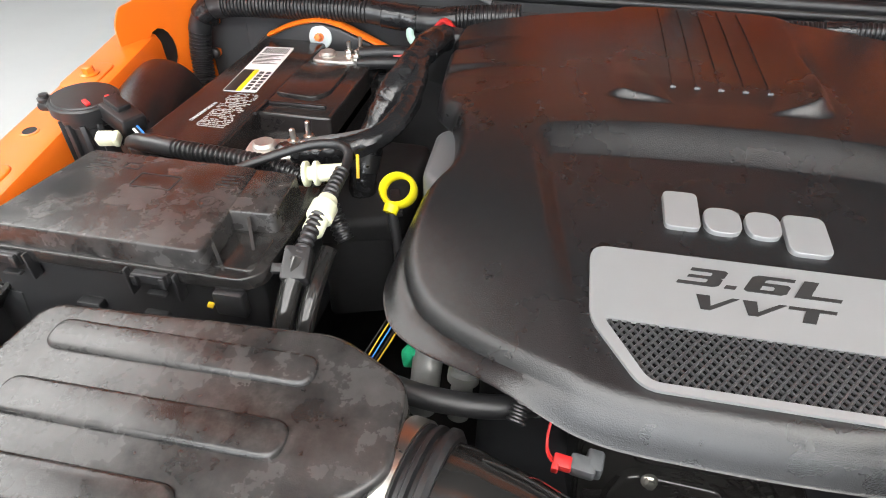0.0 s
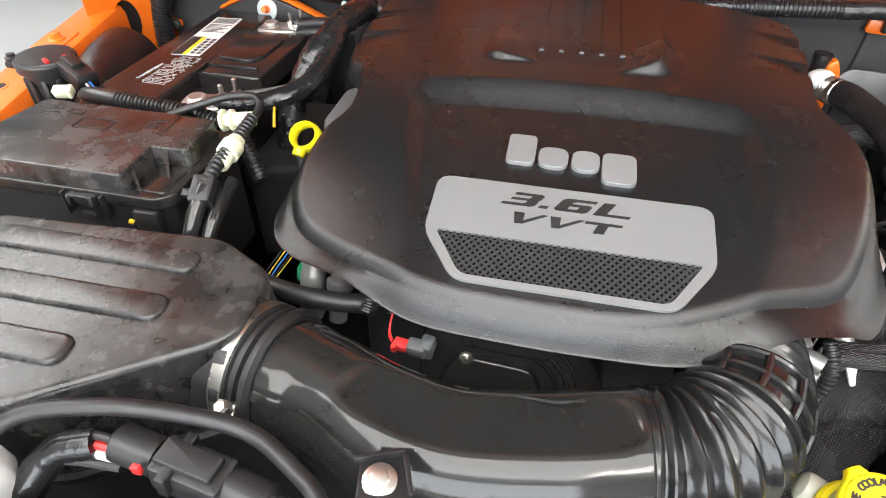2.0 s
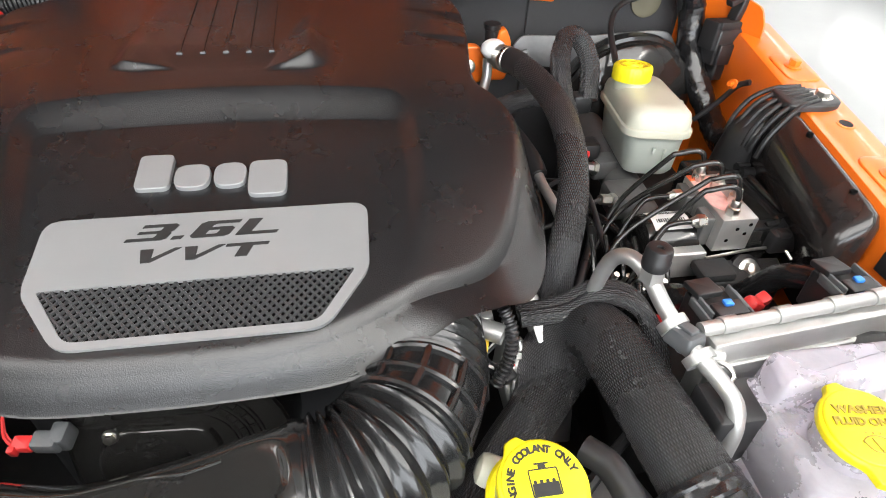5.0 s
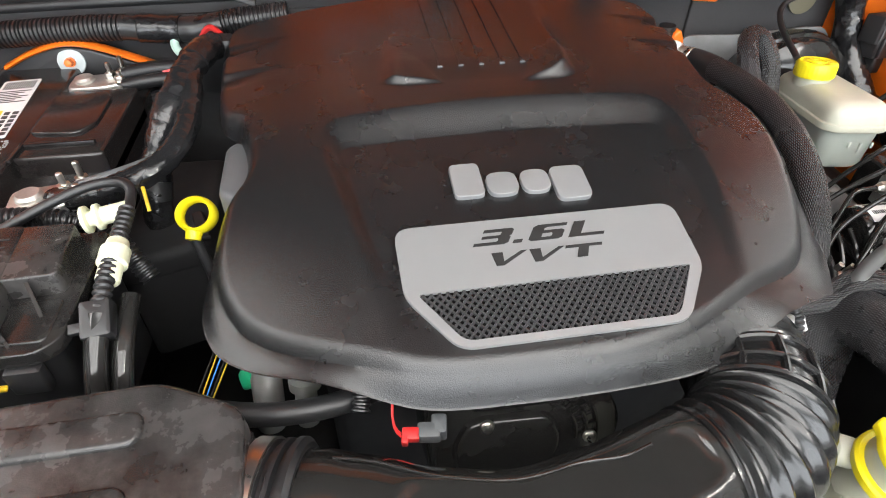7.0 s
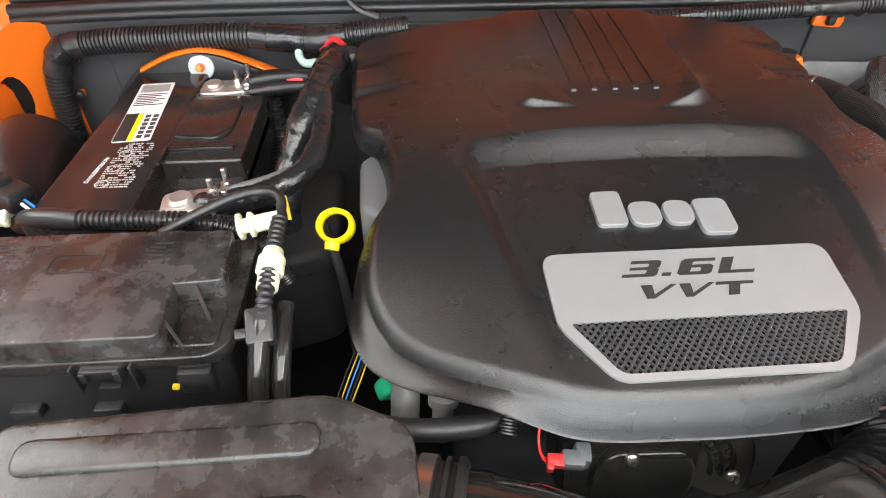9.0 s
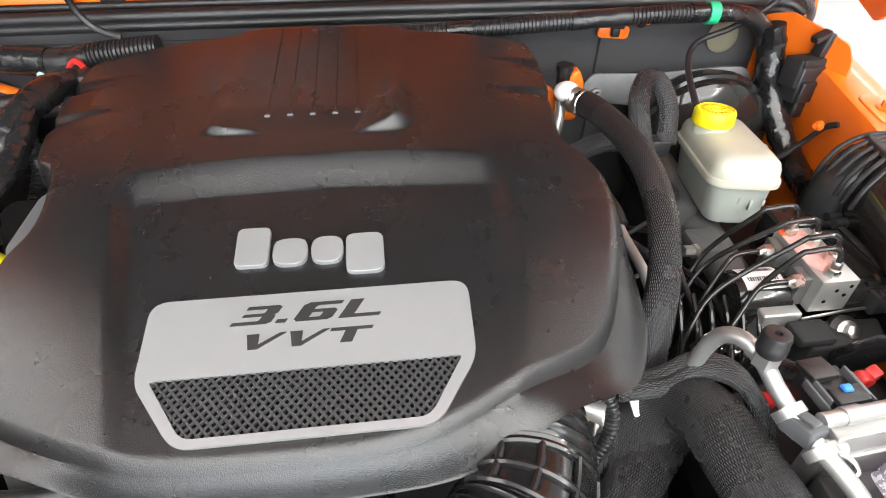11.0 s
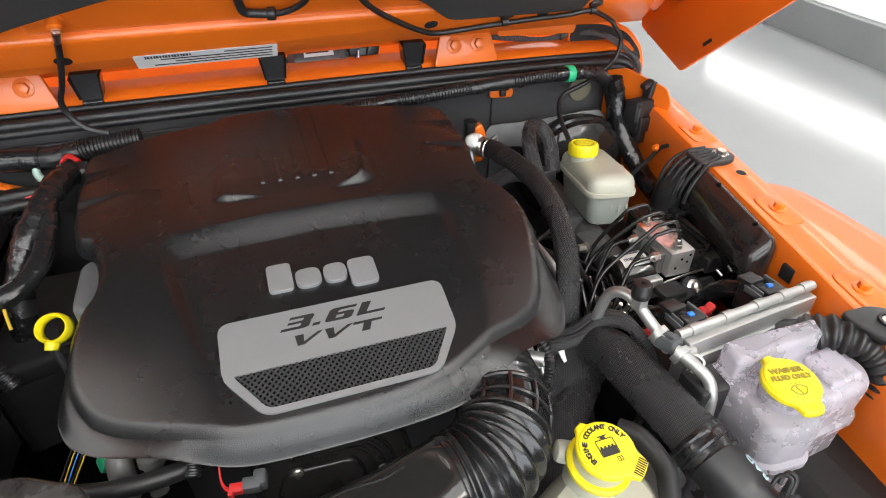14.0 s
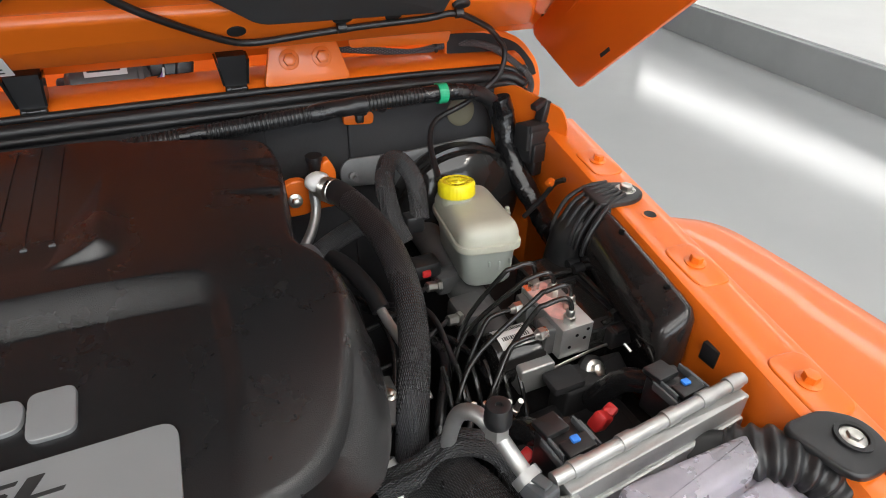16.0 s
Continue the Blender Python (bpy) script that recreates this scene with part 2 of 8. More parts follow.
def braid(name, color, pitch=0.004, rough=0.6):
    """A woven sleeve: crossing strands, by the tube's own coordinates."""
    m = mat(name, color, rough, 0, 0.2)
    nt = m.node_tree
    b = nt.nodes["Principled BSDF"]
    uv = nt.nodes.new("ShaderNodeUVMap")
    outs = []
    for turn in (0.3, -0.3):
        mp = nt.nodes.new("ShaderNodeMapping")
        mp.inputs["Rotation"].default_value = (0, 0, turn)
        mp.inputs["Scale"].default_value = (1 / pitch, 1 / pitch, 1)
        nt.links.new(uv.outputs["UV"], mp.inputs["Vector"])
        wv = nt.nodes.new("ShaderNodeTexWave")
        wv.inputs["Scale"].default_value = 0.31
        wv.inputs["Distortion"].default_value = 0.6
        nt.links.new(mp.outputs["Vector"], wv.inputs["Vector"])
        outs.append(wv.outputs["Fac"])
    mx = nt.nodes.new("ShaderNodeMath")
    mx.operation = "MULTIPLY"
    nt.links.new(outs[0], mx.inputs[0])
    nt.links.new(outs[1], mx.inputs[1])
    bp = nt.nodes.new("ShaderNodeBump")
    bp.inputs["Strength"].default_value, bp.inputs["Distance"].default_value = 0.9, 0.0015
    nt.links.new(mx.outputs[0], bp.inputs["Height"])
    nt.links.new(bp.outputs["Normal"], b.inputs["Normal"])
    # shade between strands put into the colour: height darkens gaps, lightens crests
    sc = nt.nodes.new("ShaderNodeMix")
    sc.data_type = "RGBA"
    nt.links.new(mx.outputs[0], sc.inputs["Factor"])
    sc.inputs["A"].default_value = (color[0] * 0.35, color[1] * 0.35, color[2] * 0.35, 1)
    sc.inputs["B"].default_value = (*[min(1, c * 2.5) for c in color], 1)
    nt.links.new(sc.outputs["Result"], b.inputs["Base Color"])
    return m


def glow(name, color, power):
    m = bpy.data.materials.new(name)
    m.use_nodes = True
    b = m.node_tree.nodes["Principled BSDF"]
    b.inputs["Base Color"].default_value = (*color, 1)
    b.inputs["Emission Color"].default_value = (*color, 1)
    b.inputs["Emission Strength"].default_value = power
    return m


COVER = mat("cover_plastic", (0.0105, 0.0105, 0.0112), 0.27, 0, 0.08, 1050, 0.34, 5, spec=0.62)
BLACK = mat("black_plastic", (0.018, 0.018, 0.019), 0.36, 0, 0.2, 900, 0.08, 9)
GLOSS = mat("gloss_black_plastic", (0.016, 0.0155, 0.015), 0.09, 0, 0.2, 500, 0.02, 7)
DUSTY = mat("dusty_black_plastic", (0.014, 0.0135, 0.0135), 0.17, 0, 0.3, 1000, 0.10, 11, 0.05)
AIRLID = mat("dusty_lid_plastic", (0.013, 0.0125, 0.0125), 0.20, 0, 0.35, 1000, 0.12, 14, 0.14, (0.36, 0.34, 0.33))
LINER = mat("hood_liner", (0.045, 0.045, 0.047), 0.9, 0, 0.2, 400, 0.2, 10)
MATTE = mat("matte_black", (0.012, 0.012, 0.013), 0.75, 0, 0.2, 600, 0.1, 12)
RUBBER = mat("black_rubber", (0.015, 0.015, 0.016), 0.42, 0, 0.2, 700, 0.05, 20)
TAPE = mat("black_tape", (0.013, 0.013, 0.014), 0.2, 0, 0.25, 160, 0.5, 30)
CONDUIT = mat("corrugated_conduit", (0.018, 0.018, 0.019), 0.3, 0, 0.2, 700, 0.05, 20)
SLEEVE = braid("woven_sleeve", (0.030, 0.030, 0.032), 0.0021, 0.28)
FELT = mat("firewall_mat", (0.029, 0.029, 0.031), 0.8, 0, 0.25, 300, 0.25, 7)
GREY = mat("grey_plastic", (0.09, 0.095, 0.10), 0.5, 0, 0.1, 900, 0.1, 9)
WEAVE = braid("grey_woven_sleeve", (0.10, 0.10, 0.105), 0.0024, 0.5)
PLATE = mat("grey_stamped_steel", (0.17, 0.172, 0.175), 0.45, 0.5, 0.2, 300, 0.2, 25)
FADED = mat("faded_white_print", (0.40, 0.38, 0.36), 0.5, 0, 0.2)
ORANGE = mat("orange_paint", (0.80, 0.16, 0.010), 0.36, 0, 0.05, 60, 0.004, 4, 0, coat=0.35)
SILVER = mat("satin_silver", (0.29, 0.295, 0.30), 0.40, 0.4, 0.04, 1500, 0.02, 8)
ALU = mat("cast_aluminium", (0.44, 0.44, 0.43), 0.38, 0.75, 0.15, 500, 0.15, 20)
STEEL = mat("zinc_steel", (0.62, 0.60, 0.56), 0.3, 1.0, 0.15, 400, 0.05, 30)
CAST = mat("grey_cast_metal", (0.12, 0.12, 0.118), 0.5, 0.35, 0.25, 300, 0.25, 25)
# near-black that paints the shade inside small holes and behind the grille
SHADEBLACK = mat("recess_shade_black", (0.004, 0.004, 0.004), 0.9, spec=0.05)
MESHM = mat("mesh_plastic", (0.04, 0.04, 0.042), 0.4, 0, 0.05, 900, 0.05, 9)
SHINE = mat("shiny_rubber", (0.012, 0.012, 0.0125), 0.16, 0, 0.2, 500, 0.04, 20)
LEAD = mat("lead_clamp", (0.50, 0.48, 0.45), 0.42, 0.8, 0.25, 250, 0.3, 60)
TANK = mat("milky_plastic", (0.52, 0.52, 0.43), 0.34, 0, 0.08, 300, 0.05, 12, sss=0.2, trans=0.2)
WASHT = mat("lilac_milky_plastic", (0.73, 0.70, 0.77), 0.28, 0, 0.14, 120, 0.35, 22, trans=0.60, sss=0.15)
WASHT.node_tree.nodes["Principled BSDF"].inputs["IOR"].default_value = 1.12
FLUIDT = mat("filled_milky_plastic", (0.50, 0.54, 0.49), 0.30, 0, 0.08, 300, 0.05, 12, sss=0.2, trans=0.2)
IVORY = mat("ivory_plastic", (0.68, 0.69, 0.50), 0.4, 0, 0.08, 300, 0.03, 20)
YELLOW = mat("yellow_plastic", (0.80, 0.68, 0.012), 0.38, 0, 0.05, 300, 0.03, 10)
RED = mat("red_plastic", (0.62, 0.03, 0.03), 0.4, 0, 0.1)
GREEN = mat("green_plastic", (0.02, 0.42, 0.20), 0.4, 0, 0.1)
BLUE = mat("blue_plastic", (0.04, 0.22, 0.75), 0.4, 0, 0.1)
WIREY = mat("yellow_wire", (0.65, 0.42, 0.02), 0.4, 0, 0.1)
PAPER = mat("white_label", (0.78, 0.78, 0.77), 0.45, 0, 0.04)
WASHERM = mat("grey_washer", (0.42, 0.47, 0.48), 0.5, 0, 0.1)
INK = mat("black_print", (0.02, 0.02, 0.02), 0.5, 0, 0.05)
CAPINK = mat("pressed_yellow_print", (0.30, 0.22, 0.02), 0.5, 0, 0.05)
WHITEINK = mat("white_print", (0.7, 0.7, 0.68), 0.5, 0, 0.1)
BATT = mat("battery_case", (0.016, 0.014, 0.014), 0.15, 0, 0.2, 900, 0.05, 9, 0.03)
PINK = mat("faded_pink_paint", (0.75, 0.42, 0.38), 0.5, 0.1, 0.3, 300, 0.1, 60)
FLOORM = mat("polished_floor", (0.48, 0.49, 0.49), 0.12, 0, 0.05, 60, 0.02, 0.7)
WALLM = mat("white_wall", (0.82, 0.82, 0.81), 0.6, 0, 0.03, 90, 0.05, 1.5)
KERBM = mat("grey_kerb", (0.36, 0.37, 0.37), 0.5, 0, 0.08, 90, 0.05, 2)
LAMPM = glow("lamp_diffuser", (1.0, 0.98, 0.95), 7.0)
BARM = glow("light_bar_diffuser", (1.0, 0.99, 0.97), 9.5)


# ---- garage ----
def slab(name, x0, x1, y0, y1, z0, z1, m, label, category):
    bm = bmesh.new()
    prism(bm, [(x0, y0), (x1, y0), (x1, y1), (x0, y1)], z0, z1, 0)
    return solo(name, bm, m, label, category, kind="structure", smooth=False)


slab("floor", -9, 9, -9, 9, -0.1, 0.0, FLOORM, "polished pale grey garage floor", "floor")
slab("wall_north", -9, 9, 9, 9.2, 0, 3.6, WALLM, "plain white garage wall", "wall")
slab("wall_south", -9, 9, -5.8, -5.6, 0, 0.7, WALLM, "plain white garage wall below a window", "wall")
slab("wall_south_head", -9, 9, -5.8, -5.6, 3.4, 3.6, WALLM, "plain white garage wall above a window", "wall")
slab("wall_south_side", -9, -3.2, -5.8, -5.6, 0.7, 3.4, WALLM, "plain white garage wall beside a window", "wall")
slab("wall_south_side", 3.2, 9, -5.8, -5.6, 0.7, 3.4, WALLM, "plain white garage wall beside a window", "wall")
win = thing("window_1", (0, -5.7, 0.7), "wide white framed garage window", "window", kind="structure")
for x in (-3.17, -1.06, 1.06, 3.17):
    bm = bmesh.new()
    block(bm, (x, -5.7, 2.05), (0.06, 0.08, 2.7), 0.004)
    part("window_frame", bm, WALLM, win)
sky = bpy.data.lights.new("window_daylight", "AREA")
sky.shape, sky.size, sky.size_y, sky.energy, sky.color = "RECTANGLE", 6.2, 2.6, DAYLIGHT, (0.93, 0.98, 1.03)
sk = new("window_daylight", sky)
sk.matrix_world = look((0, -5.62, 2.05), (0, 0, 1.4))
slab("wall_west", -9.2, -9, -9, 9, 0, 3.6, WALLM, "plain white garage wall", "wall")
slab("wall_east", 9, 9.2, -9, 9, 0, 3.6, WALLM, "plain white garage wall", "wall")
slab("ceiling", -9.2, 9.2, -9.2, 9.2, 3.6, 3.75, WALLM, "plain white garage ceiling", "ceiling")
bm = bmesh.new()
prism(bm, [(4.43, 0.45), (8.98, 0.45), (8.98, 8.98), (5.93, 8.98)], 0.0, 0.30, 0.01)
solo("kerb", bm, KERBM, "raised grey kerb along the garage wall", "kerb", kind="structure")
bm = bmesh.new()
prism(bm, [(4.50, 0.5), (8.97, 0.5), (8.97, 8.97), (6.0, 8.97)], 0.3, 0.312, 0.0)
solo("pavement", bm, WALLM, "white raised walkway beside the garage floor", "walkway", kind="structure", smooth=False)


def ceiling_lamp(x, y, lx, ly, watts):
    t = thing("ceiling_lamp", (x, y, 3.6), "long white fluorescent ceiling light", "ceiling light", "ceiling lights")
    bm = bmesh.new()
    block(bm, (x, y, 3.57), (lx + 0.1, ly + 0.1, 0.06), 0.01)
    part("housing", bm, WALLM, t)
    bm = bmesh.new()
    block(bm, (x, y, 3.535), (lx, ly, 0.02), 0.005)
    part("diffuser", bm, LAMPM, t, "glowing white diffuser")
    la = bpy.data.lights.new("ceiling_lamp_light", "AREA")
    la.shape, la.size, la.size_y, la.energy, la.color = "RECTANGLE", lx, ly, watts, (0.97, 0.985, 1.0)
    lo = new("ceiling_lamp_light", la)
    lo.location = (x, y, 3.515)


for lx0, w in LAMPS:
    ceiling_lamp(*lx0, *w)
# long light bar along the east wall
t = thing("wall_light", (8.98, 5.2, 2.2), "long white light bar on the garage wall", "wall light")
bm = bmesh.new()
block(bm, (8.97, 5.2, 2.2), (0.06, 7.4, 0.5), 0.01)
part("housing", bm, WALLM, t)
bm = bmesh.new()
block(bm, (8.93, 5.2, 2.2), (0.02, 7.3, 0.42), 0.005)
part("diffuser", bm, BARM, t, "glowing white diffuser")


# ---- car body ----
def rail_x(y):
    return 0.667 + (y + 0.142) * 0.164


def rail_z(y):
    return 1.050 + (y + 0.142) * 0.078


def fender(side):
    s = side
    t = thing("front_fender", (s * 0.75, 0, 0.4), "glossy orange front fender with bolted inner rail", "fender", "front fenders")

    def mir(p):
        return V(s * p[0] + (0.008 if s < 0 else 0), p[1], p[2] - (0.010 if s < 0 else 0))
    # rail: a folded sheet with a flat top, a rolled outer lip and an inner wall
    bm = bmesh.new()
    rings = []
    ys = [-0.62 + i * 0.02 for i in range(52)]
    for y in ys:
        x, z = rail_x(y), rail_z(y) - max(0, -0.22 - y) ** 1.5 * 0.35
        prof = [(-0.045, -0.52), (-0.042, -0.06), (-0.040, -0.012), (-0.034, -0.002), (-0.026, 0.0), (0.022, 0.0), (0.027, -0.002), (0.030, -0.008), (0.034, -0.022), (0.036, -0.06), (0.030, -0.06), (-0.030, -0.06), (-0.034, -0.52)]
        rings.append([mir((x + a, y, z + b)) for a, b in prof])
    loft(bm, rings)
    part("rail", bm, ORANGE, t)
    # raised pressed pads round the bolts
    for y in (0.262, 0.028, -0.142, -0.32):
        bm = bmesh.new()
        m = Matrix.Translation(mir((rail_x(y), y, rail_z(y)))) @ pose(0, 0, 0, 5, 0, -7 * s)
        prism(bm, rect(-0.024, 0.022, -0.038, 0.034, 0.016, 5), -0.002, 0.0022, 0.002, 0, 3, 0, m)
        part("pad", bm, ORANGE, t)
        bolt(mir((rail_x(y) - 0.002, y, rail_z(y) + 0.002)), (0, -0.09, 1), ORANGE, t, 0.0075, 0.010, 0.012)
    for y in (0.126, -0.235):
        bm = bmesh.new()
        lathe(bm, [(0.0105, -0.002), (0.0105, 0.0008), (0.008, 0.0012), (0.008, -0.002)], mir((rail_x(y) + 0.001, y, rail_z(y))), (0, -0.09, 1), 20)
        part("hole_rim", bm, ORANGE, t)
        # no opening: a black disc fills the rim as the hole's shade
        bm = bmesh.new()
        lathe(bm, [(0.008, -0.003), (0.008, 0.0008)], mir((rail_x(y) + 0.001, y, rail_z(y))), (0, -0.09, 1), 20)
        part("hole", bm, MATTE, t, "dark drain hole")
    # solid black block on the rail wall, painted shade of a square opening
    bm = bmesh.new()
    block(bm, mir((rail_x(-0.062) - 0.0415, -0.062, 1.024)), (0.006, 0.020, 0.022), 0.001)
    part("square_hole", bm, MATTE, t, "dark square hole")
    # outer flare with rolled edge
    bm = bmesh.new()
    edge = spline([(0.79, 0.30, 0), (0.86, 0.262, 0), (0.905, 0.237, 0), (0.935, 0.213, 0), (0.952, 0.180, 0), (0.958, 0.13, 0), (0.961, 0.06, 0), (0.960, -0.04, 0), (0.952, -0.22, 0), (0.93, -0.42, 0), (0.90, -0.62, 0)], 0.012)
    rings = []
    for p in edge:
        y = p.y
        x0 = rail_x(min(y, 0.47)) + 0.033
        zc = 0.965 + 0.02 * max(0, y)
        sec = [(x0, rail_z(y) - 0.03), (x0 + 0.012, rail_z(y) - 0.065), (x0 + 0.03, zc + 0.004)]
        for k in range(1, 7):
            u = k / 6
            sec.append((x0 + 0.03 + (p.x - x0 - 0.03) * u, zc + 0.004 - 0.012 * u * u))
        sec += [(p.x + 0.008, zc - 0.014), (p.x + 0.012, zc - 0.028), (p.x + 0.010, zc - 0.06), (p.x + 0.004, zc - 0.06), (x0 + 0.04, zc - 0.03)]
        rings.append([mir((a, y, b)) for a, b in sec])
    loft(bm, rings)
    part("flare", bm, ORANGE, t)
    # upright apron at the rear of the rail
    bm = bmesh.new()
    a, b = V(0.738, 0.350, 0), V(0.672, 0.472, 0)
    d = (b - a).normalized()
    nrm = V(-d.y, d.x, 0)
    ln = (b - a).length
    outer = round_poly([(0.0, 0.62), (ln, 0.62), (ln, 1.135), (ln * 0.72, 1.148), (0.012, 1.128), (0.0, 1.105)], 0.008, 3)
    hole = [(ln * 0.42 + 0.022 * math.cos(-i * math.pi / 8), 1.055 + 0.035 * math.sin(-i * math.pi / 8)) for i in range(16)]
    m = Matrix(((d.x, 0, nrm.x, a.x), (d.y, 0, nrm.y, a.y), (0, 1, 0, 0), (0, 0, 0, 1)))
    holed(bm, outer, [hole] if s < 0 else [], 0, 0.004, Matrix.Diagonal((s, 1, 1, 1)) @ m)
    part("apron", bm, ORANGE, t)
    if s < 0:
        # added black plate keeps the oval hole dark in place of real shade
        bm = bmesh.new()
        prism(bm, rect(ln * 0.42 - 0.035, ln * 0.42 + 0.035, 1.01, 1.10, 0.004), -0.016, -0.012, 0.001, 0, 2, 0, Matrix.Diagonal((s, 1, 1, 1)) @ m)
        part("hole_shade_plate", bm, MATTE, t, "matte black plate standing in for shade behind the oval hole")
    return t


fender(1)
fender(-1)

# dark bay floor, wheelhouses and radiator wall round the engine
slab("bay_floor", -0.80, 0.80, -0.70, 0.5, 0.50, 0.52, MATTE, "dark underside of the engine bay", "engine bay")
for sx in (-1, 1):
    bm = bmesh.new()
    prism(bm, round_poly([(sx * 0.47, -0.62), (sx * 0.625, -0.62), (sx * 0.68, 0.46), (sx * 0.50, 0.46)][::sx], 0.04), 0.52, 0.90, 0.05)
    solo("wheelhouse", bm, MATTE, "dark inner wheel housing of the engine bay", "wheel housing", "wheel housings")
bm = bmesh.new()
prism(bm, rect(-0.46, 0.46, -0.60, -0.46, 0.02), 0.52, 0.97, 0.02)
solo("radiator", bm, MATTE, "matte black radiator with its fan shroud", "radiator")
bm = bmesh.new()
prism(bm, rect(-0.70, 0.70, 0.468, 0.488, 0.006), 0.52, 1.150, 0.004)
solo("firewall", bm, FELT, "dark grey insulated firewall panel behind the engine", "firewall", kind="structure")
fw = bpy.data.objects["firewall"]
for x0, x1 in ((-0.60, -0.27), (0.42, 0.66), (-0.2, 0.3)):
    bm = bmesh.new()
    prism(bm, rect(x0, x1, 0.462, 0.47, 0.003), 0.78, 1.128, 0.003)
    part("pad", bm, FELT, fw)

# cowl with gutter, seal and hood hinges
cowl = thing("cowl", (0, 0.52, 1.15), "orange painted cowl panel below the windshield", "cowl panel")
bm = bmesh.new()
prof = [(0.486, 1.13), (0.486, 1.168), (0.494, 1.176), (0.512, 1.183), (0.545, 1.188), (0.550, 1.182), (0.554, 1.128), (0.70, 1.128), (0.72, 1.26), (0.74, 1.26), (0.74, 1.11), (0.50, 1.11)]
loft(bm, [[V(x, y, z - 0.012 * (x / 0.74) ** 4) for y, z in prof] for x in [-0.74 + i * 0.04 for i in range(38)]])
part("panel", bm, ORANGE, cowl)
bm = bmesh.new()
loft(bm, [[V(x, y, z) for y, z in ((0.5545, 1.165), (0.557, 1.131), (0.70, 1.131), (0.716, 1.25), (0.718, 1.25), (0.702, 1.129), (0.555, 1.129), (0.5542, 1.165))] for x in (-0.72, -0.3, 0.3, 0.72)])
part("tray", bm, ORANGE, cowl, smooth=False)
seal = thing("weather_seal", (0, 0.48, 1.15), "black rubber weatherstrip along the cowl edge", "seal")
for nm, y, z, r in (("bulb", 0.474, 1.158, 0.0090), ("lip", 0.486, 1.169, 0.005), ("clip_strip", 0.470, 1.147, 0.007)):
    bm = bmesh.new()
    sweep(bm, [(x, y, z - 0.010 * (x / 0.74) ** 4) for x in (-0.71, -0.5, -0.25, 0, 0.25, 0.5, 0.64, 0.70)] + [(0.72, y - 0.02, z - 0.02)], r, 10, 0.02)
    part(nm, bm, RUBBER, seal)
for hx in (-0.345, 0.374):
    bm = bmesh.new()
    m = pose(hx, 0.490, 1.205, 76, 0, 0)
    prism(bm, round_poly([(-0.062, -0.032), (0.062, -0.032), (0.045, 0.030), (-0.045, 0.030)], 0.008), -0.004, 0.004, 0.002, 0, 2, 0, m)
    sweep(bm, [(hx, 0.50, 1.215), (hx, 0.53, 1.235), (hx, 0.52, 1.26)], 0.016, 8, 0.01, flat=0.4)
    h = part("hinge_bracket", bm, ORANGE, cowl)
    for dx in (-0.023, 0.023):
        bolt(m @ V(dx, 0.002, 0.004), m.to_3x3() @ V(0, 0, 1), ORANGE, h, 0.009, 0.010, 0.014)
for hx in (0.036, 0.276, -0.24):
    h = thing("hood_bumper", (hx, 0.505, 1.18), "black rubber bumper clip on the cowl edge", "bumper clip", "cowl clips")
    m = pose(hx, 0.502, 1.172, 8, 0, 0)
    bm = bmesh.new()
    loft(bm, [[m @ V(sx * w, yy, z) for sx, yy in ((-1, -0.010), (1, -0.010), (1, 0.014), (-1, 0.014))] for w, z in ((0.0135, -0.004), (0.0140, 0.004), (0.0150, 0.012), (0.0165, 0.030), (0.0185, 0.050))])
    part("body", bm, BLACK, h)
    bm = bmesh.new()
    block(bm, m @ V(0, -0.012, 0.004), (0.030, 0.010, 0.010), 0.003, m.to_3x3().to_4x4())
    block(bm, m @ V(0, -0.0145, 0.006), (0.016, 0.007, 0.005), 0.002, m.to_3x3().to_4x4())
    part("foot", bm, GLOSS, h)
    for sx in (-1, 1):
        bm = bmesh.new()
        loft(bm, [[m @ V(sx * (w + dx), yy, z) for dx, yy in ((0, -0.015), (0.0028, -0.015), (0.0028, 0.014), (0, 0.014))] for w, z in ((0.0142, 0.012), (0.0165, 0.030), (0.0190, 0.046))])
        part("flank", bm, GLOSS, h, smooth=False)
bm = bmesh.new()
m = Matrix(((1, 0, 0, 0), (0, 0, -1, 0), (0, 1, 0, 0), (0, 0, 0, 1)))
arch = round_poly([(0.742, 1.085), (0.803, 1.085), (0.803, 1.110), (0.792, 1.150), (0.752, 1.195), (0.684, 1.217), (0.61, 1.219), (0.61, 1.16), (0.72, 1.15)], [0.004, 0.004, 0.03, 0.04, 0.05, 0.03, 0.004, 0.004, 0.02], 6)
prism(bm, arch, -0.560, -0.532, 0.003, 0.003, 3, 0, m)
part("end_arch", bm, ORANGE, cowl)
# the arch is solid; a black sheet on it paints the hollow's shade
bm = bmesh.new()
prism(bm, round_poly([(0.613, 1.160), (0.70, 1.160), (0.772, 1.125), (0.790, 1.128), (0.782, 1.148), (0.746, 1.187), (0.682, 1.208), (0.613, 1.211)], [0.003, 0.003, 0.003, 0.003, 0.02, 0.03, 0.02, 0.003], 4), -0.533, -0.530, 0.001, 0, 2, 0, m)
part("end_shade", bm, MATTE, cowl, "matte black sheet standing for the shaded hollow of the cowl end")
bm = bmesh.new()
prism(bm, round_poly([(0.442, 1.212), (0.600, 1.205), (0.606, 1.226), (0.440, 1.236)], 0.006, 4), -0.504, -0.499, 0.0015, 0.0015, 2, 0, m)
part("rear_flange", bm, ORANGE, cowl)
hc = thing("harness_clip", (0.435, 0.462, 1.122), "orange plate with a black harness clip on the firewall", "clip")
bm = bmesh.new()
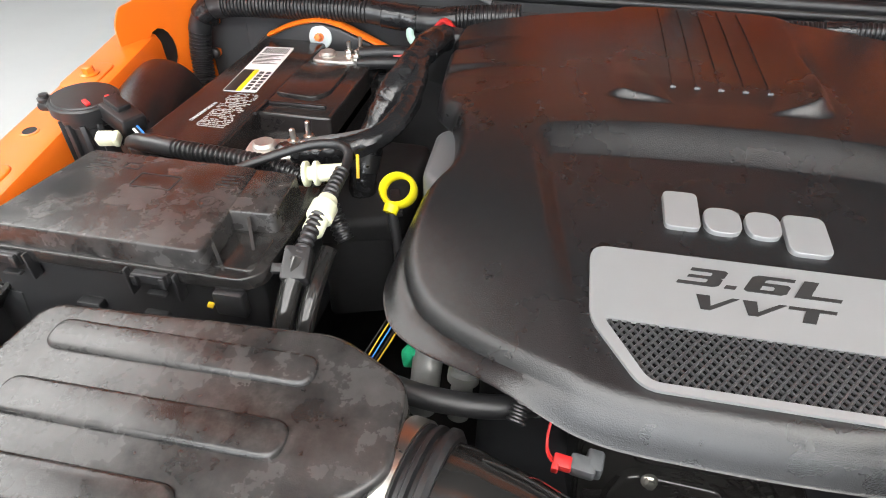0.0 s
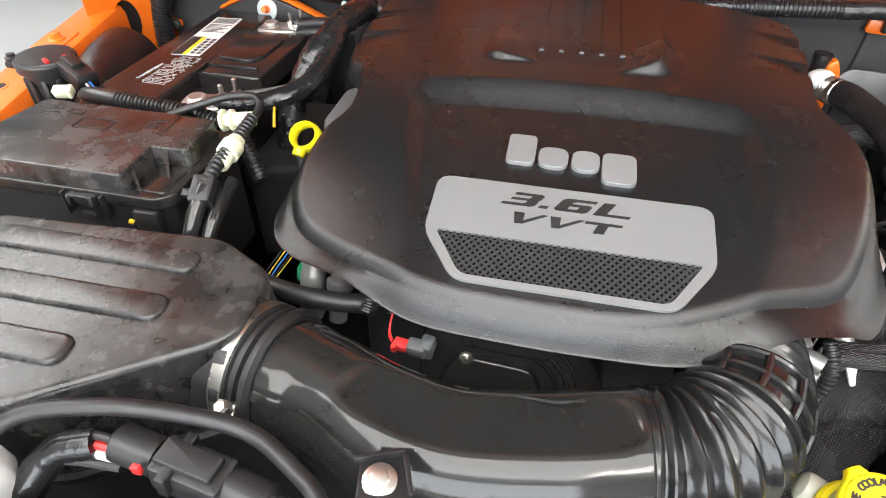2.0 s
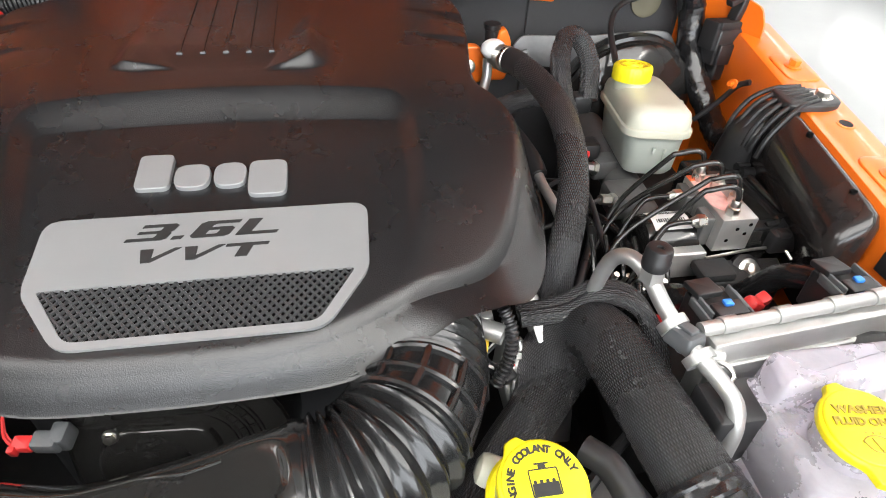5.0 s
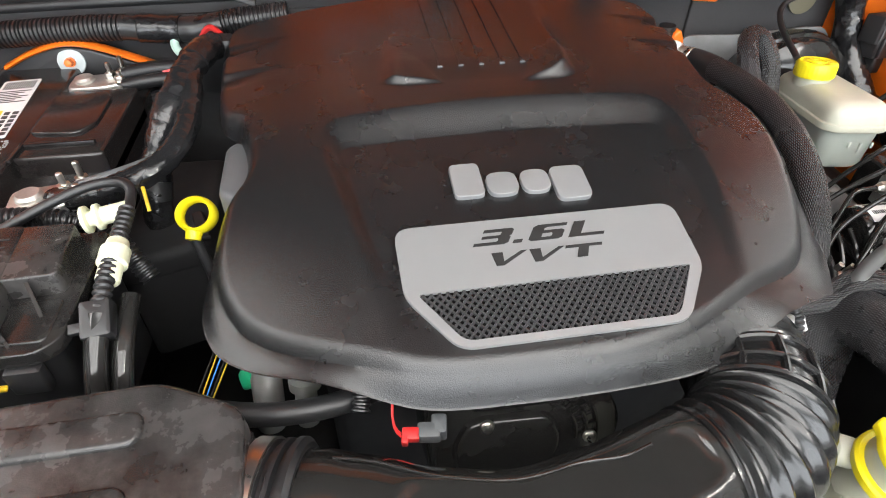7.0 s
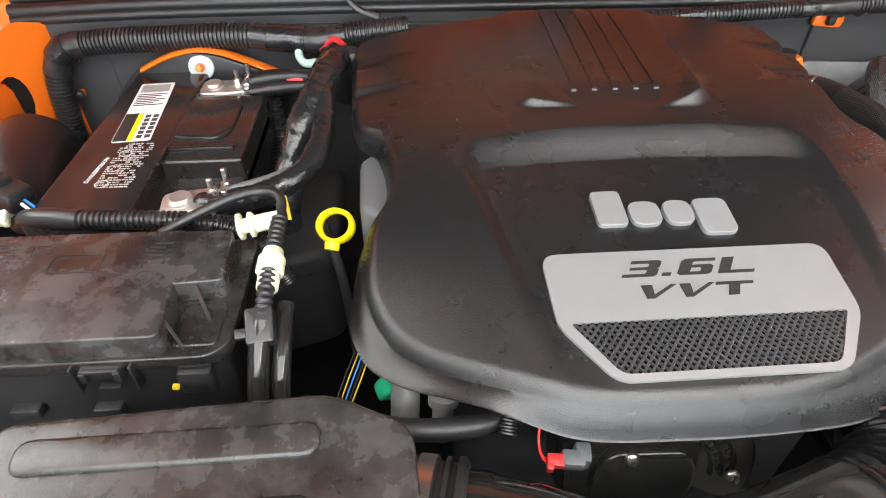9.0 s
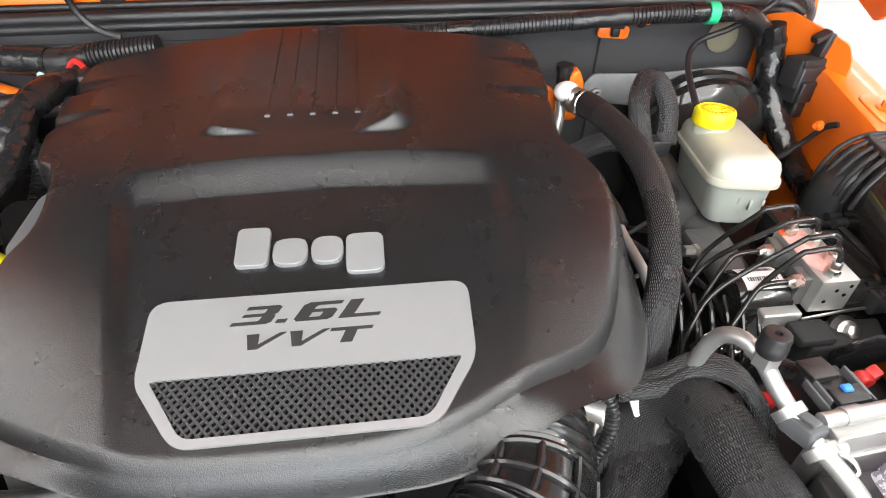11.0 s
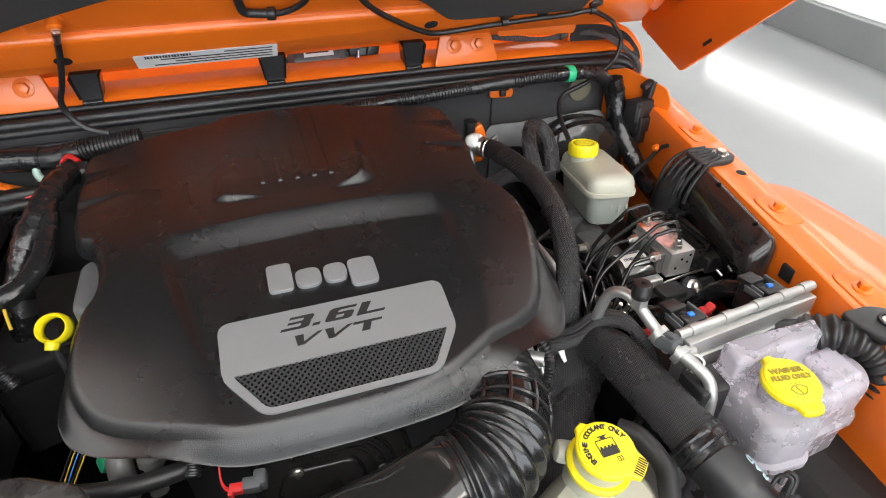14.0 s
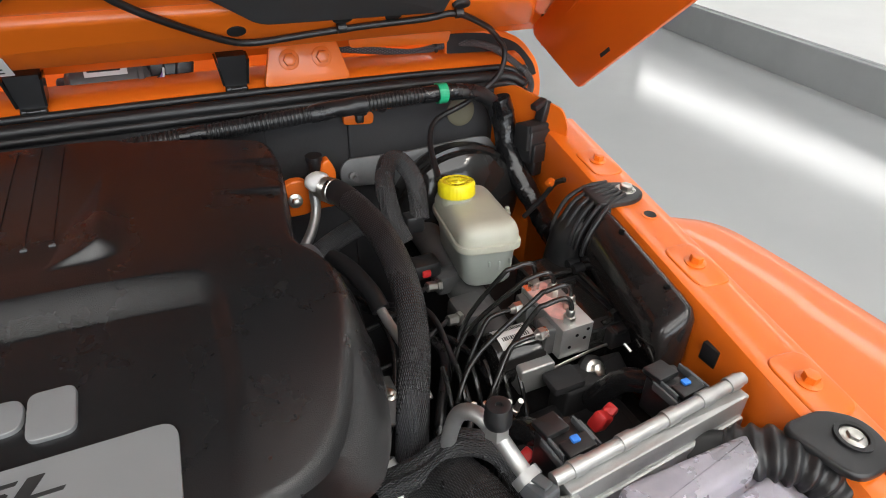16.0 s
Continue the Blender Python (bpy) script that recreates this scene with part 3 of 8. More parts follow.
prism(bm, round_poly([(0.412, 1.114), (0.458, 1.110), (0.460, 1.126), (0.445, 1.134), (0.414, 1.132)], 0.006, 4), -0.462, -0.456, 0.001, 0, 2, 0, m)
part("plate", bm, ORANGE, hc)
bm = bmesh.new()
block(bm, (0.436, 0.452, 1.124), (0.012, 0.010, 0.016), 0.003)
block(bm, (0.436, 0.446, 1.133), (0.020, 0.008, 0.008), 0.003)
part("clip", bm, BLACK, hc)
# wiper motor in the cowl recess
wm = thing("wiper_motor", (0.14, 0.60, 1.18), "silver wiper motor with a printed white label", "wiper motor")
WX = V(0.115, 0.572, 1.176)
bm = bmesh.new()
lathe(bm, [(0.008, -0.060), (0.011, -0.058), (0.012, -0.050), (0.024, -0.046), (0.031, -0.040), (0.032, 0.040), (0.0345, 0.042), (0.0345, 0.048), (0.032, 0.050), (0.030, 0.056)], WX, (1, 0, -0.05), 28)
can = part("can", bm, CAST, wm, "grey cast motor can")
bm = bmesh.new()
arc = [radians(35 + k * 10) for k in range(8)]
loft(bm, [[WX + V(x, -0.0323 * r * math.cos(a), 0.0323 * r * math.sin(a)) for a, r in [(a, 1.0) for a in arc] + [(a, 1.02) for a in arc[::-1]]] for x in (-0.022, 0.030)])
part("label", bm, PAPER, can, "white printed label")
bm = bmesh.new()
for i, a in enumerate((48, 58, 68, 80, 92)):
    d = V(0, -math.cos(radians(a)), math.sin(radians(a)))
    block(bm, WX + V(0.002 - 0.002 * (i % 2), 0, 0) + d * 0.0331, (0.040 - 0.006 * (i % 2), 0.0028, 0.0006), 0.0002, pose(0, 0, 0, 90 - a, 0, 0))
part("print_lines", bm, INK, can)
bm = bmesh.new()
block(bm, (0.190, 0.575, 1.178), (0.045, 0.050, 0.052), 0.008)
block(bm, (0.182, 0.556, 1.198), (0.020, 0.020, 0.022), 0.004)
block(bm, (0.215, 0.560, 1.192), (0.024, 0.026, 0.030), 0.005, pose(0, 0, 0, 0, 15, 10))
part("gear_case", bm, BLACK, wm)
for k in range(3):
    bm = bmesh.new()
    sweep(bm, [(0.172, 0.548, 1.170 + 0.004 * k), (0.178 + 0.004 * k, 0.540, 1.184), (0.190, 0.546, 1.192 + 0.003 * k)], 0.0016, 6, 0.004)
    part("wire", bm, (INK, mat("violet_wire", (0.25, 0.12, 0.35), 0.4), PAPER)[k], wm)
bolt((0.198, 0.549, 1.172), (0, -1, 0.3), STEEL, wm, 0.004, 0.005, 0.006)

# ---- hood, held open over the bay ----
hood = thing("hood", (0, 0.5, 1.25), "open orange hood with a black underside liner", "hood")
HA = radians(41)
HM = Matrix(((1, 0, 0, 0), (0, -math.cos(HA), -math.sin(HA), 0.485), (0, math.sin(HA), -math.cos(HA), 1.235), (0, 0, 0, 1)))


def hood_w(u):
    return 0.79 - 0.125 * u


bm = bmesh.new()
rings = []
for i in range(26):
    u = -0.06 + i * 0.78 / 25
    w = hood_w(u)
    sec = []
    for k in range(-10, 11):
        x = w * k / 10
        sec.append((x, -0.035 - 0.02 * (1 - (x / w) ** 2)))
    sec = [(-w, 0.02), (-w - 0.008, -0.01), (-w, -0.03)] + sec[1:-1] + [(w, -0.03), (w + 0.008, -0.01), (w, 0.02), (w - 0.012, 0.02), (w - 0.012, -0.012)] + [(w * k / 10, -0.012) for k in range(9, -10, -1)] + [(-w + 0.012, -0.012), (-w + 0.012, 0.02)]
    rings.append([HM @ V(x, u, z) for x, z in sec])
loft(bm, rings)
part("outer_panel", bm, ORANGE, hood)
# rear corner skirts
for s in (-1, 1):
    bm = bmesh.new()
    outer = round_poly([(0.386, 1.148), (0.10, 1.389), (0.13, 1.43), (0.50, 1.275), (0.535, 1.20)][::-1], [0.02, 0.01, 0.005, 0.005, 0.006])
    m = Matrix(((0, 0, s, s * 0.777), (1, 0, 0, 0), (0, 1, 0, 0), (0, 0, 0, 1)))
    prism(bm, outer, -0.004, 0.004, 0.001, 0.001, 2, 0, m)
    sk2 = part("corner_skirt", bm, ORANGE, hood)
    # thin black block on the skirt stands in for a shaded slot
    bm = bmesh.new()
    block(bm, (s * 0.7725, 0.335, 1.215), (0.002, 0.022, 0.006), 0.0008, pose(0, 0, 0, -40, 0, 0))
    part("slot", bm, MATTE, sk2, "dark slot")
# inner frame with pressed openings
bm = bmesh.new()
n = 30
for z0, z1, pts in ((0.0, 0.030, [(-0.72, 0.030), (0.72, 0.030), (0.69, 0.115), (0.50, 0.135), (-0.50, 0.135), (-0.68, 0.115)]),):
    prism(bm, round_poly(pts, 0.03), z0, z1, 0.008, 0, 3, 0.006, HM)
part("inner_frame", bm, ORANGE, hood)
bm = bmesh.new()
prism(bm, round_poly([(-0.27, 0.12), (0.27, 0.12), (0.25, 0.26), (-0.25, 0.26)], 0.02), 0.0, 0.02, 0.008, 0, 3, 0.006, HM)
part("centre_panel", bm, ORANGE, hood)
bm = bmesh.new()
prism(bm, round_poly([(-0.60, 0.052), (-0.335, 0.052), (-0.330, 0.125), (-0.27, 0.166), (-0.11, 0.232), (0.11, 0.232), (0.240, 0.168), (0.302, 0.099), (0.545, 0.096), (0.545, 0.45), (0.50, 0.62), (-0.50, 0.62), (-0.60, 0.45)], [0.02, 0.012, 0.02, 0.03, 0.05, 0.05, 0.03, 0.02, 0.012, 0.03, 0.03, 0.03, 0.03], 4), 0.0, 0.036, 0.006, 0, 3, 0.004, HM)
part("liner", bm, LINER, hood, "matte dark grey sound liner")
for s in (-1, 1):
    bm = bmesh.new()
    prism(bm, round_poly([(s * 0.645, 0.10), (s * 0.735, 0.03), (s * 0.665, 0.69), (s * 0.60, 0.69)][::s], 0.02), 0.0, 0.024, 0.008, 0, 3, 0.004, HM)
    part("side_beam", bm, ORANGE, hood)
for x, u in ((0.28, 0.088), (0.473, 0.096), (-0.239, 0.076)):
    bm = bmesh.new()
    lathe(bm, [(0.011, 0.0), (0.011, 0.0015), (0.008, 0.002), (0.0005, 0.0018)], HM @ V(x, u, 0.0295), HM.to_3x3() @ V(0, 0, 1), 18)
    part("plug", bm, MATTE, hood, "small dark plug")
# emission label
bm = bmesh.new()
LM = HM @ pose(-0.056, 0.054, 0.0312, 0, 0, 180) @ Matrix.Diagonal((0.76, 0.9, 1, 1))
prism(bm, rect(-0.13, 0.13, -0.022, 0.022, 0.003), 0, 0.0006, 0)
bmesh.ops.transform(bm, matrix=LM, verts=bm.verts[:])
lab = part("label", bm, PAPER, hood, "white printed service label")
bm = bmesh.new()
for i, (a, b) in enumerate(((-0.12, 0.10), (-0.12, 0.06), (-0.12, 0.085), (-0.12, -0.03))):
    prism(bm, rect(a, b, 0.012 - i * 0.009, 0.015 - i * 0.009, 0.0003, 1), 0.0006, 0.0009, 0)
for i in range(16):
    prism(bm, rect(0.03 + i * 0.0052, 0.033 + i * 0.0052 + (i % 3) * 0.0006, -0.018, -0.010, 0.0002, 1), 0.0006, 0.0009, 0)
bmesh.ops.transform(bm, matrix=LM, verts=bm.verts[:])
part("print", bm, INK, hood)
# washer line clipped along the hood's rear edge and down to the brake fluid reservoir
line = [(0.022, 0.163, 0.030), (0.050, 0.166, 0.034), (0.078, 0.190, 0.036), (0.100, 0.238, 0.036), (0.130, 0.236, 0.036), (0.166, 0.174, 0.036), (0.211, 0.126, 0.036), (0.267, 0.080, 0.036), (0.300, 0.069, 0.036), (0.363, 0.077, 0.036), (0.434, 0.086, 0.036), (0.517, 0.092, 0.036), (0.559, 0.099, 0.036)]
tube_thing("washer_hose", [HM @ V(*p) for p in line] + [(0.612, 0.406, 1.250), (0.648, 0.440, 1.228), (0.674, 0.450, 1.198), (0.658, 0.44, 1.163), (0.601, 0.43, 1.133), (0.545, 0.42, 1.115), (0.519, 0.38, 1.098), (0.497, 0.30, 1.082)], 0.0042, RUBBER, "thin black hose clipped under the hood", "hose", 10, 0.008)
nz = thing("washer_nozzle", HM @ V(0.010, 0.178, 0.02), "black plastic elbow of the hood washer nozzle", "nozzle")
bm = bmesh.new()
sweep(bm, [HM @ V(-0.002, 0.215, 0.024), HM @ V(-0.001, 0.185, 0.027), HM @ V(0.004, 0.168, 0.030), HM @ V(0.022, 0.163, 0.031), HM @ V(0.032, 0.163, 0.032)], 0.006, 12, 0.003)
part("elbow", bm, BLACK, nz)
bm = bmesh.new()
lathe(bm, [(0.0075, 0), (0.0085, 0.002), (0.0085, 0.010), (0.0065, 0.012)], HM @ V(0.032, 0.163, 0.032), HM.to_3x3() @ V(1, 0.05, 0.1), 18)
part("collar", bm, RUBBER, nz)
for x, u in ((0.405, 0.090), (0.562, 0.103)):
    hc = thing("hose_clip", HM @ V(x, u, 0.02), "black plastic hose clip pushed into the hood", "clip", "hood hose clips")
    bm = bmesh.new()
    prism(bm, [(0.013 * math.cos(k * math.pi / 8), 0.008 * math.sin(k * math.pi / 8)) for k in range(16)], 0.020, 0.0345, 0.003, 0, 3, 0, HM @ Matrix.Translation((x, u + 0.010, 0)))
    part("button", bm, BLACK, hc)
    bm = bmesh.new()
    lathe(bm, [(0.0046, -0.006), (0.0066, -0.005), (0.0066, 0.005), (0.0046, 0.006)], HM @ V(x, u - 0.003, 0.036), HM.to_3x3() @ V(1, 0.1, 0), 16)
    part("loop", bm, BLACK, hc)
tube_thing("cable", [(0.385, 0.555, 1.200), (0.434, 0.545, 1.201), (0.495, 0.547, 1.192), (0.559, 0.545, 1.184), (0.610, 0.540, 1.191), (0.653, 0.53, 1.194), (0.685, 0.515, 1.188), (0.708, 0.50, 1.174), (0.736, 0.472, 1.146), (0.725, 0.450, 1.127), (0.686, 0.44, 1.114)], 0.0056, WEAVE, "grey woven cable looped over the cowl corner", "cable", 14, 0.006, bands=((0.46, 0.475, 1.5, BLACK, "cable_tie"), (0.80, 0.815, 1.5, BLACK, "cable_tie")))
gs = thing("ground_strap", (-0.217, 0.34, 1.32), "dark grey ground strap hanging from the hood", "wire")
bm = bmesh.new()
sweep(bm, [(-0.217, 0.338, 1.317), (-0.226, 0.362, 1.296), (-0.236, 0.385, 1.269), (-0.251, 0.408, 1.231), (-0.265, 0.425, 1.202), (-0.262, 0.430, 1.178), (-0.246, 0.428, 1.159), (-0.219, 0.424, 1.149)], 0.0042, 10, 0.006, None, True, 0.6)
part("strap", bm, RUBBER, gs)
bm = bmesh.new()
lathe(bm, [(0.005, 0), (0.0055, 0.006), (0.0045, 0.020), (0.005, 0.026)], (-0.217, 0.338, 1.317), (-0.009, 0.024, -0.021), 14)
part("terminal", bm, STEEL, gs, "bright crimped terminal")
bm = bmesh.new()
lathe(bm, [(0.013, 0), (0.013, 0.004), (0.009, 0.006), (0.009, 0.014), (0.006, 0.016)], HM @ V(-0.217, 0.168, 0.018), HM.to_3x3() @ V(0, 0, 1), 18)
part("stud", bm, ORANGE, gs, "orange painted stud")

# dark ribbed shield over the inner rail beside the air box
sh2 = thing("inner_shield", (-0.60, -0.1, 0.85), "black ribbed plastic shield beside the air box", "shield")
bm = bmesh.new()
prism(bm, round_poly([(-0.612, -0.30), (-0.600, -0.30), (-0.600, 0.02), (-0.612, 0.02)], 0.003), 0.80, 1.025, 0.003)
part("panel", bm, BLACK, sh2)
for i in range(6):
    bm = bmesh.new()
    block(bm, (-0.588, -0.27 + i * 0.05, 0.985), (0.026, 0.003, 0.07), 0.001, pose(0, 0, 0, 0, 12, 8 * (i % 2)))
    part("web", bm, BLACK, sh2)


# ---- engine cover ----
def lerp_tab(tab, q):
    if q <= tab[0][0]:
        return tab[0][1]
    for (a, b), (c, d) in zip(tab, tab[1:]):
        if q <= c:
            u = (q - a) / (c - a)
            return b + (d - b) * u
    return tab[-1][1]


def sm(a, b, q):
    u = min(1, max(0, (q - a) / (b - a)))
    return u * u * (3 - 2 * u)


BASE = [(-0.16, 1.071), (-0.12, 1.080), (-0.06, 1.096), (0.0, 1.112), (0.06, 1.124), (0.12, 1.137), (0.16, 1.1415), (0.22, 1.147), (0.30, 1.154), (0.40, 1.160)]


def smooth_base(y):
    return sum(lerp_tab(BASE, y + d) for d in (-0.03, -0.015, 0, 0.015, 0.03)) / 5


def floor_z(y):
    return 1.0985 + 0.178 * y


def cover_z(x, y):
    z = smooth_base(y)
    u = abs(x - 0.035) / 0.29
    z -= 0.028 * u ** 3 + 0.019 * sm(0.06, -0.13, y) * sm(0.40, 0.95, u)
    # sunk panel round the badge: straight walls, rounded corners
    xl = lerp_tab([(-0.12, -0.098), (-0.065, -0.108), (0.0, -0.122), (0.07, -0.136), (0.14, -0.150)], y)
    xr = lerp_tab([(-0.10, 0.188), (-0.04, 0.199), (0.02, 0.206), (0.15, 0.204)], y)
    yt = 0.1345 - 0.30 * (x - 0.035) ** 2
    dx, dy = min(x - xl, xr - x) / 0.0155, (yt - y) / 0.029
    d = 1.5 - math.hypot(max(0, 1.5 - dx), max(0, 1.5 - dy))
    d = min(1, max(0, d))
    w = 0.8 * d + 0.2 * d * d * (3 - 2 * d)
    z += (min(floor_z(y), z) - z) * w
    # low raised pad with the grooves, with a rising face at each front corner
    p = sm(-0.074, -0.050, x) * sm(0.142, 0.116, x) * sm(0.168, 0.212, y)
    z += 0.005 * p
    for inner, ln, w, y0, e in ((-0.016, -0.050, 0.0075, 0.1685, 0.7), (0.066, 0.048, 0.0135, 0.1625, 1.1)):
        q = (x - inner) / ln
        if 0 < q < 1.6:
            wide = w * max(0.04, min(1, q) ** e)
            d = (y - y0 - 0.004 * sm(0.7, 1.2, q)) / wide
            if d > 0:
                rise = min(d, 1) - 0.045 * math.sin(2 * math.pi * min(d, 1))
                z += 1.0 * wide * rise * sm(1.3, 0.88, q) * (1 - sm(1.2, 12, d))
    # wedge creases on both flanks: a short face towards the front that runs out inwards
    for y0 in (0.335, 0.262):
        for side, xe in ((-1, -0.252), (1, 0.297)):
            d = (x - xe) * -side
            if -0.01 < d < 0.085:
                k = 1 - max(0, d) / 0.085
                q = y - y0 + (0.14 if side > 0 else 0.20) * d
                w = 0.002 + 0.007 * k
                face = sm(0, -w, q) * (1 - sm(-w, -w - 0.030, q))
                z -= 0.0065 * k * face
    # shallow lobes at the rear
    z += 0.004 * sm(0.24, 0.36, y) * (math.cos((x - 0.03) * 14) * 0.5)
    return z


COVER_OUT = [(-0.04, -0.149), (0.03, -0.1505), (0.10, -0.148), (0.135, -0.143), (0.165, -0.134), (0.195, -0.122), (0.222, -0.112), (0.246, -0.104), (0.264, -0.096), (0.280, -0.082), (0.297, -0.055), (0.309, -0.02), (0.318, 0.025), (0.322, 0.07), (0.318, 0.11), (0.305, 0.138), (0.290, 0.155), (0.283, 0.175), (0.284, 0.21), (0.290, 0.26), (0.296, 0.32), (0.294, 0.37), (0.284, 0.388), (0.24, 0.392), (0.17, 0.395), (0.09, 0.398), (0.03, 0.399), (-0.04, 0.399), (-0.12, 0.395), (-0.18, 0.392), (-0.235, 0.388), (-0.25, 0.375), (-0.252, 0.32), (-0.250, 0.25), (-0.247, 0.205), (-0.240, 0.180), (-0.224, 0.163), (-0.217, 0.130), (-0.217, 0.095), (-0.224, 0.070), (-0.236, 0.048), (-0.242, 0.01), (-0.244, -0.03), (-0.238, -0.055), (-0.225, -0.076), (-0.198, -0.096), (-0.168, -0.112), (-0.138, -0.125), (-0.112, -0.135), (-0.088, -0.143), (-0.066, -0.147)]
CC = V(0.035, 0.12, 0)


def cover_ring():
    """The outline, as distances from the middle at even angles."""
    pts = spline([(x, y, 0) for x, y in COVER_OUT + COVER_OUT[:1]], 0.004)
    ang = sorted((math.atan2(p.y - CC.y, p.x - CC.x), (p - CC).length) for p in pts)
    n = 760
    a = np.array([q[0] for q in ang])
    r = np.array([q[1] for q in ang])
    th = np.linspace(-math.pi, math.pi, n, endpoint=False)
    return th, np.interp(th, np.r_[a - 2 * math.pi, a, a + 2 * math.pi], np.r_[r, r, r])


def rim_z(x, y):
    z = lerp_tab([(-0.15, 1.046), (-0.08, 1.044), (0.0, 1.052), (0.1, 1.075), (0.2, 1.100), (0.3, 1.118), (0.38, 1.132), (0.40, 1.140)], y)
    z -= 0.010 * math.exp(-((x - 0.290) / 0.045) ** 2 - ((y + 0.07) / 0.04) ** 2)
    z += 0.014 * math.exp(-((x + 0.140) / 0.044) ** 2) * sm(0.0, -0.08, y)
    z += 0.026 * math.exp(-((x - 0.208) / 0.044) ** 2) * sm(0.0, -0.08, y)
    z -= 0.020 * sm(0.2, 0.3, x) * sm(-0.05, 0.1, y) * sm(0.3, 0.15, y)
    return z


def cover_shell():
    th, R0 = cover_ring()
    lean = np.array([0.004 + (0.009 + 0.017 * sm(0.06, 0.24, CC.x + math.cos(a) * r) * sm(0.12, -0.06, CC.y + math.sin(a) * r) + 0.004 * sm(-0.08, -0.19, CC.x + math.cos(a) * r) * sm(0.0, -0.07, CC.y + math.sin(a) * r)) * sm(0.25, 0.04, CC.y + math.sin(a) * r) for a, r in zip(th, R0)])
    wide = np.array([np.mean(np.take(R0, range(i - 16, i + 17), mode="wrap")) for i in range(len(R0))])
    flat = np.array([sm(0.05, -0.05, CC.y + math.sin(a) * r) for a, r in zip(th, R0)])
    R = R0 * (1 - 0.7 * flat) + np.minimum(wide, R0 + 0.006) * 0.7 * flat - lean
    bm = bmesh.new()
    vs = [1 - (1 - i / 130) ** 1.15 for i in range(1, 131)]
    mid = bm.verts.new((CC.x, CC.y, cover_z(CC.x, CC.y)))
    rings = []
    for v in vs:
        ring = []
        for a, r in zip(th, R):
            x, y = CC.x + math.cos(a) * r * v, CC.y + math.sin(a) * r * v
            d = r * (1 - v)
            rr = 0.005 + 0.007 * sm(0.24, 0.04, y)
            z = cover_z(x, y)
            if d < rr:
                z -= 0.62 * (rr - d) ** 2 / rr
            ring.append(bm.verts.new((x, y, z)))
        rings.append(ring)
    tops = [v.co.copy() for v in rings[-1]]
    for k, (part_out, more, u) in enumerate(((0.20, 0, 0.12), (0.45, 0, 0.36), (0.70, 0, 0.63), (0.93, 0, 0.92), (0.98, 0, 0.955), (1.0, 0.0006, 0.985), (1.0, 0.0, 1.0), (1.0, -0.004, 1.0), (0.8, -0.005, 0.85), (0.2, -0.005, 0.3))):
        ring = []
        for i, (a, p) in enumerate(zip(th, tops)):
            z1 = min(rim_z(p.x, p.y), p.z - 0.004)
            out = (R0[i] - R[i]) * part_out + more
            q = V(math.cos(a), math.sin(a), 0)
            ring.append(bm.verts.new((p.x + q.x * out, p.y + q.y * out, p.z + (z1 - p.z) * u)))
        rings.append(ring)
    n = len(th)
    for i in range(n):
        bm.faces.new((mid, rings[0][i], rings[0][(i + 1) % n]))
    for a, b in zip(rings, rings[1:]):
        for i in range(n):
            j = (i + 1) % n
            bm.faces.new((a[i], b[i], b[j], a[j]))
    return bm


cover = thing("engine_cover", (0.035, 0.12, 1.0), "moulded black plastic engine cover with a silver badge plate", "engine cover")
part("shell", cover_shell(), COVER, cover)
# grey ledges showing in the side notches
bm = bmesh.new()
prism(bm, round_poly([(-0.238, 0.080), (-0.215, 0.062), (-0.20, 0.08), (-0.20, 0.172), (-0.230, 0.174), (-0.240, 0.162)], 0.012), 1.02, 1.092, 0.008)
part("left_ledge", bm, GREY, cover, "grey textured side ledge")
bm = bmesh.new()
prism(bm, round_poly([(0.27, 0.15), (0.300, 0.148), (0.306, 0.17), (0.300, 0.195), (0.27, 0.20)], 0.008), 1.03, 1.095, 0.006)
part("right_ledge", bm, GREY, cover, "grey textured side ledge")
# grooves with small grey ends
for i in range(5):
    x = -0.015 + i * 0.022
    bm = bmesh.new()
    ys = [0.196 + k * 0.0155 for k in range(13)]
    loft(bm, [[V(x + dx, y, cover_z(x, y) + dz) for dx, dz in ((-0.0016, -0.001), (0.0016, -0.001), (0.0010, 0.0012), (-0.0010, 0.0012))] for y in ys])
    part("rib", bm, COVER, cover)
    bm = bmesh.new()
    block(bm, (x, 0.1935, cover_z(x, 0.1935) + 0.0005), (0.0055, 0.003, 0.0026), 0.0006)
    part("slot_end", bm, GREY, cover, "small grey slot end")

# badge plate
SL = math.atan(0.178)
PM = Matrix.Translation((0.034, -0.06, floor_z(-0.06))) @ pose(0, 0, 0, math.degrees(SL), 0, 0)
K = 1 / math.cos(SL)


def pl(x, y):
    return (x - 0.034, (y + 0.06) * K)


outer = round_poly([pl(-0.052, -0.1225), pl(0.119, -0.1225), pl(0.1515, -0.075), pl(0.154, -0.0085), pl(-0.0865, -0.0085), pl(-0.0855, -0.075)], [0.012, 0.012, 0.010, 0.014, 0.014, 0.010], 5)
hole = round_poly([pl(-0.0475, -0.1165), pl(0.114, -0.1165), pl(0.1415, -0.0735), pl(-0.0757, -0.0735)], [0.008, 0.008, 0.004, 0.004], 4)
bm = bmesh.new()
holed(bm, outer, [hole], 0.0005, 0.0035, PM)
badge = part("badge_plate", bm, SILVER, cover, "brushed silver badge plate", sharp=30)
# flat black sheet standing in for the shade behind the mesh
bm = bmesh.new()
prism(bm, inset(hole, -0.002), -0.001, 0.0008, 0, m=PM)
part("grille_shade_sheet", bm, SHADEBLACK, cover)


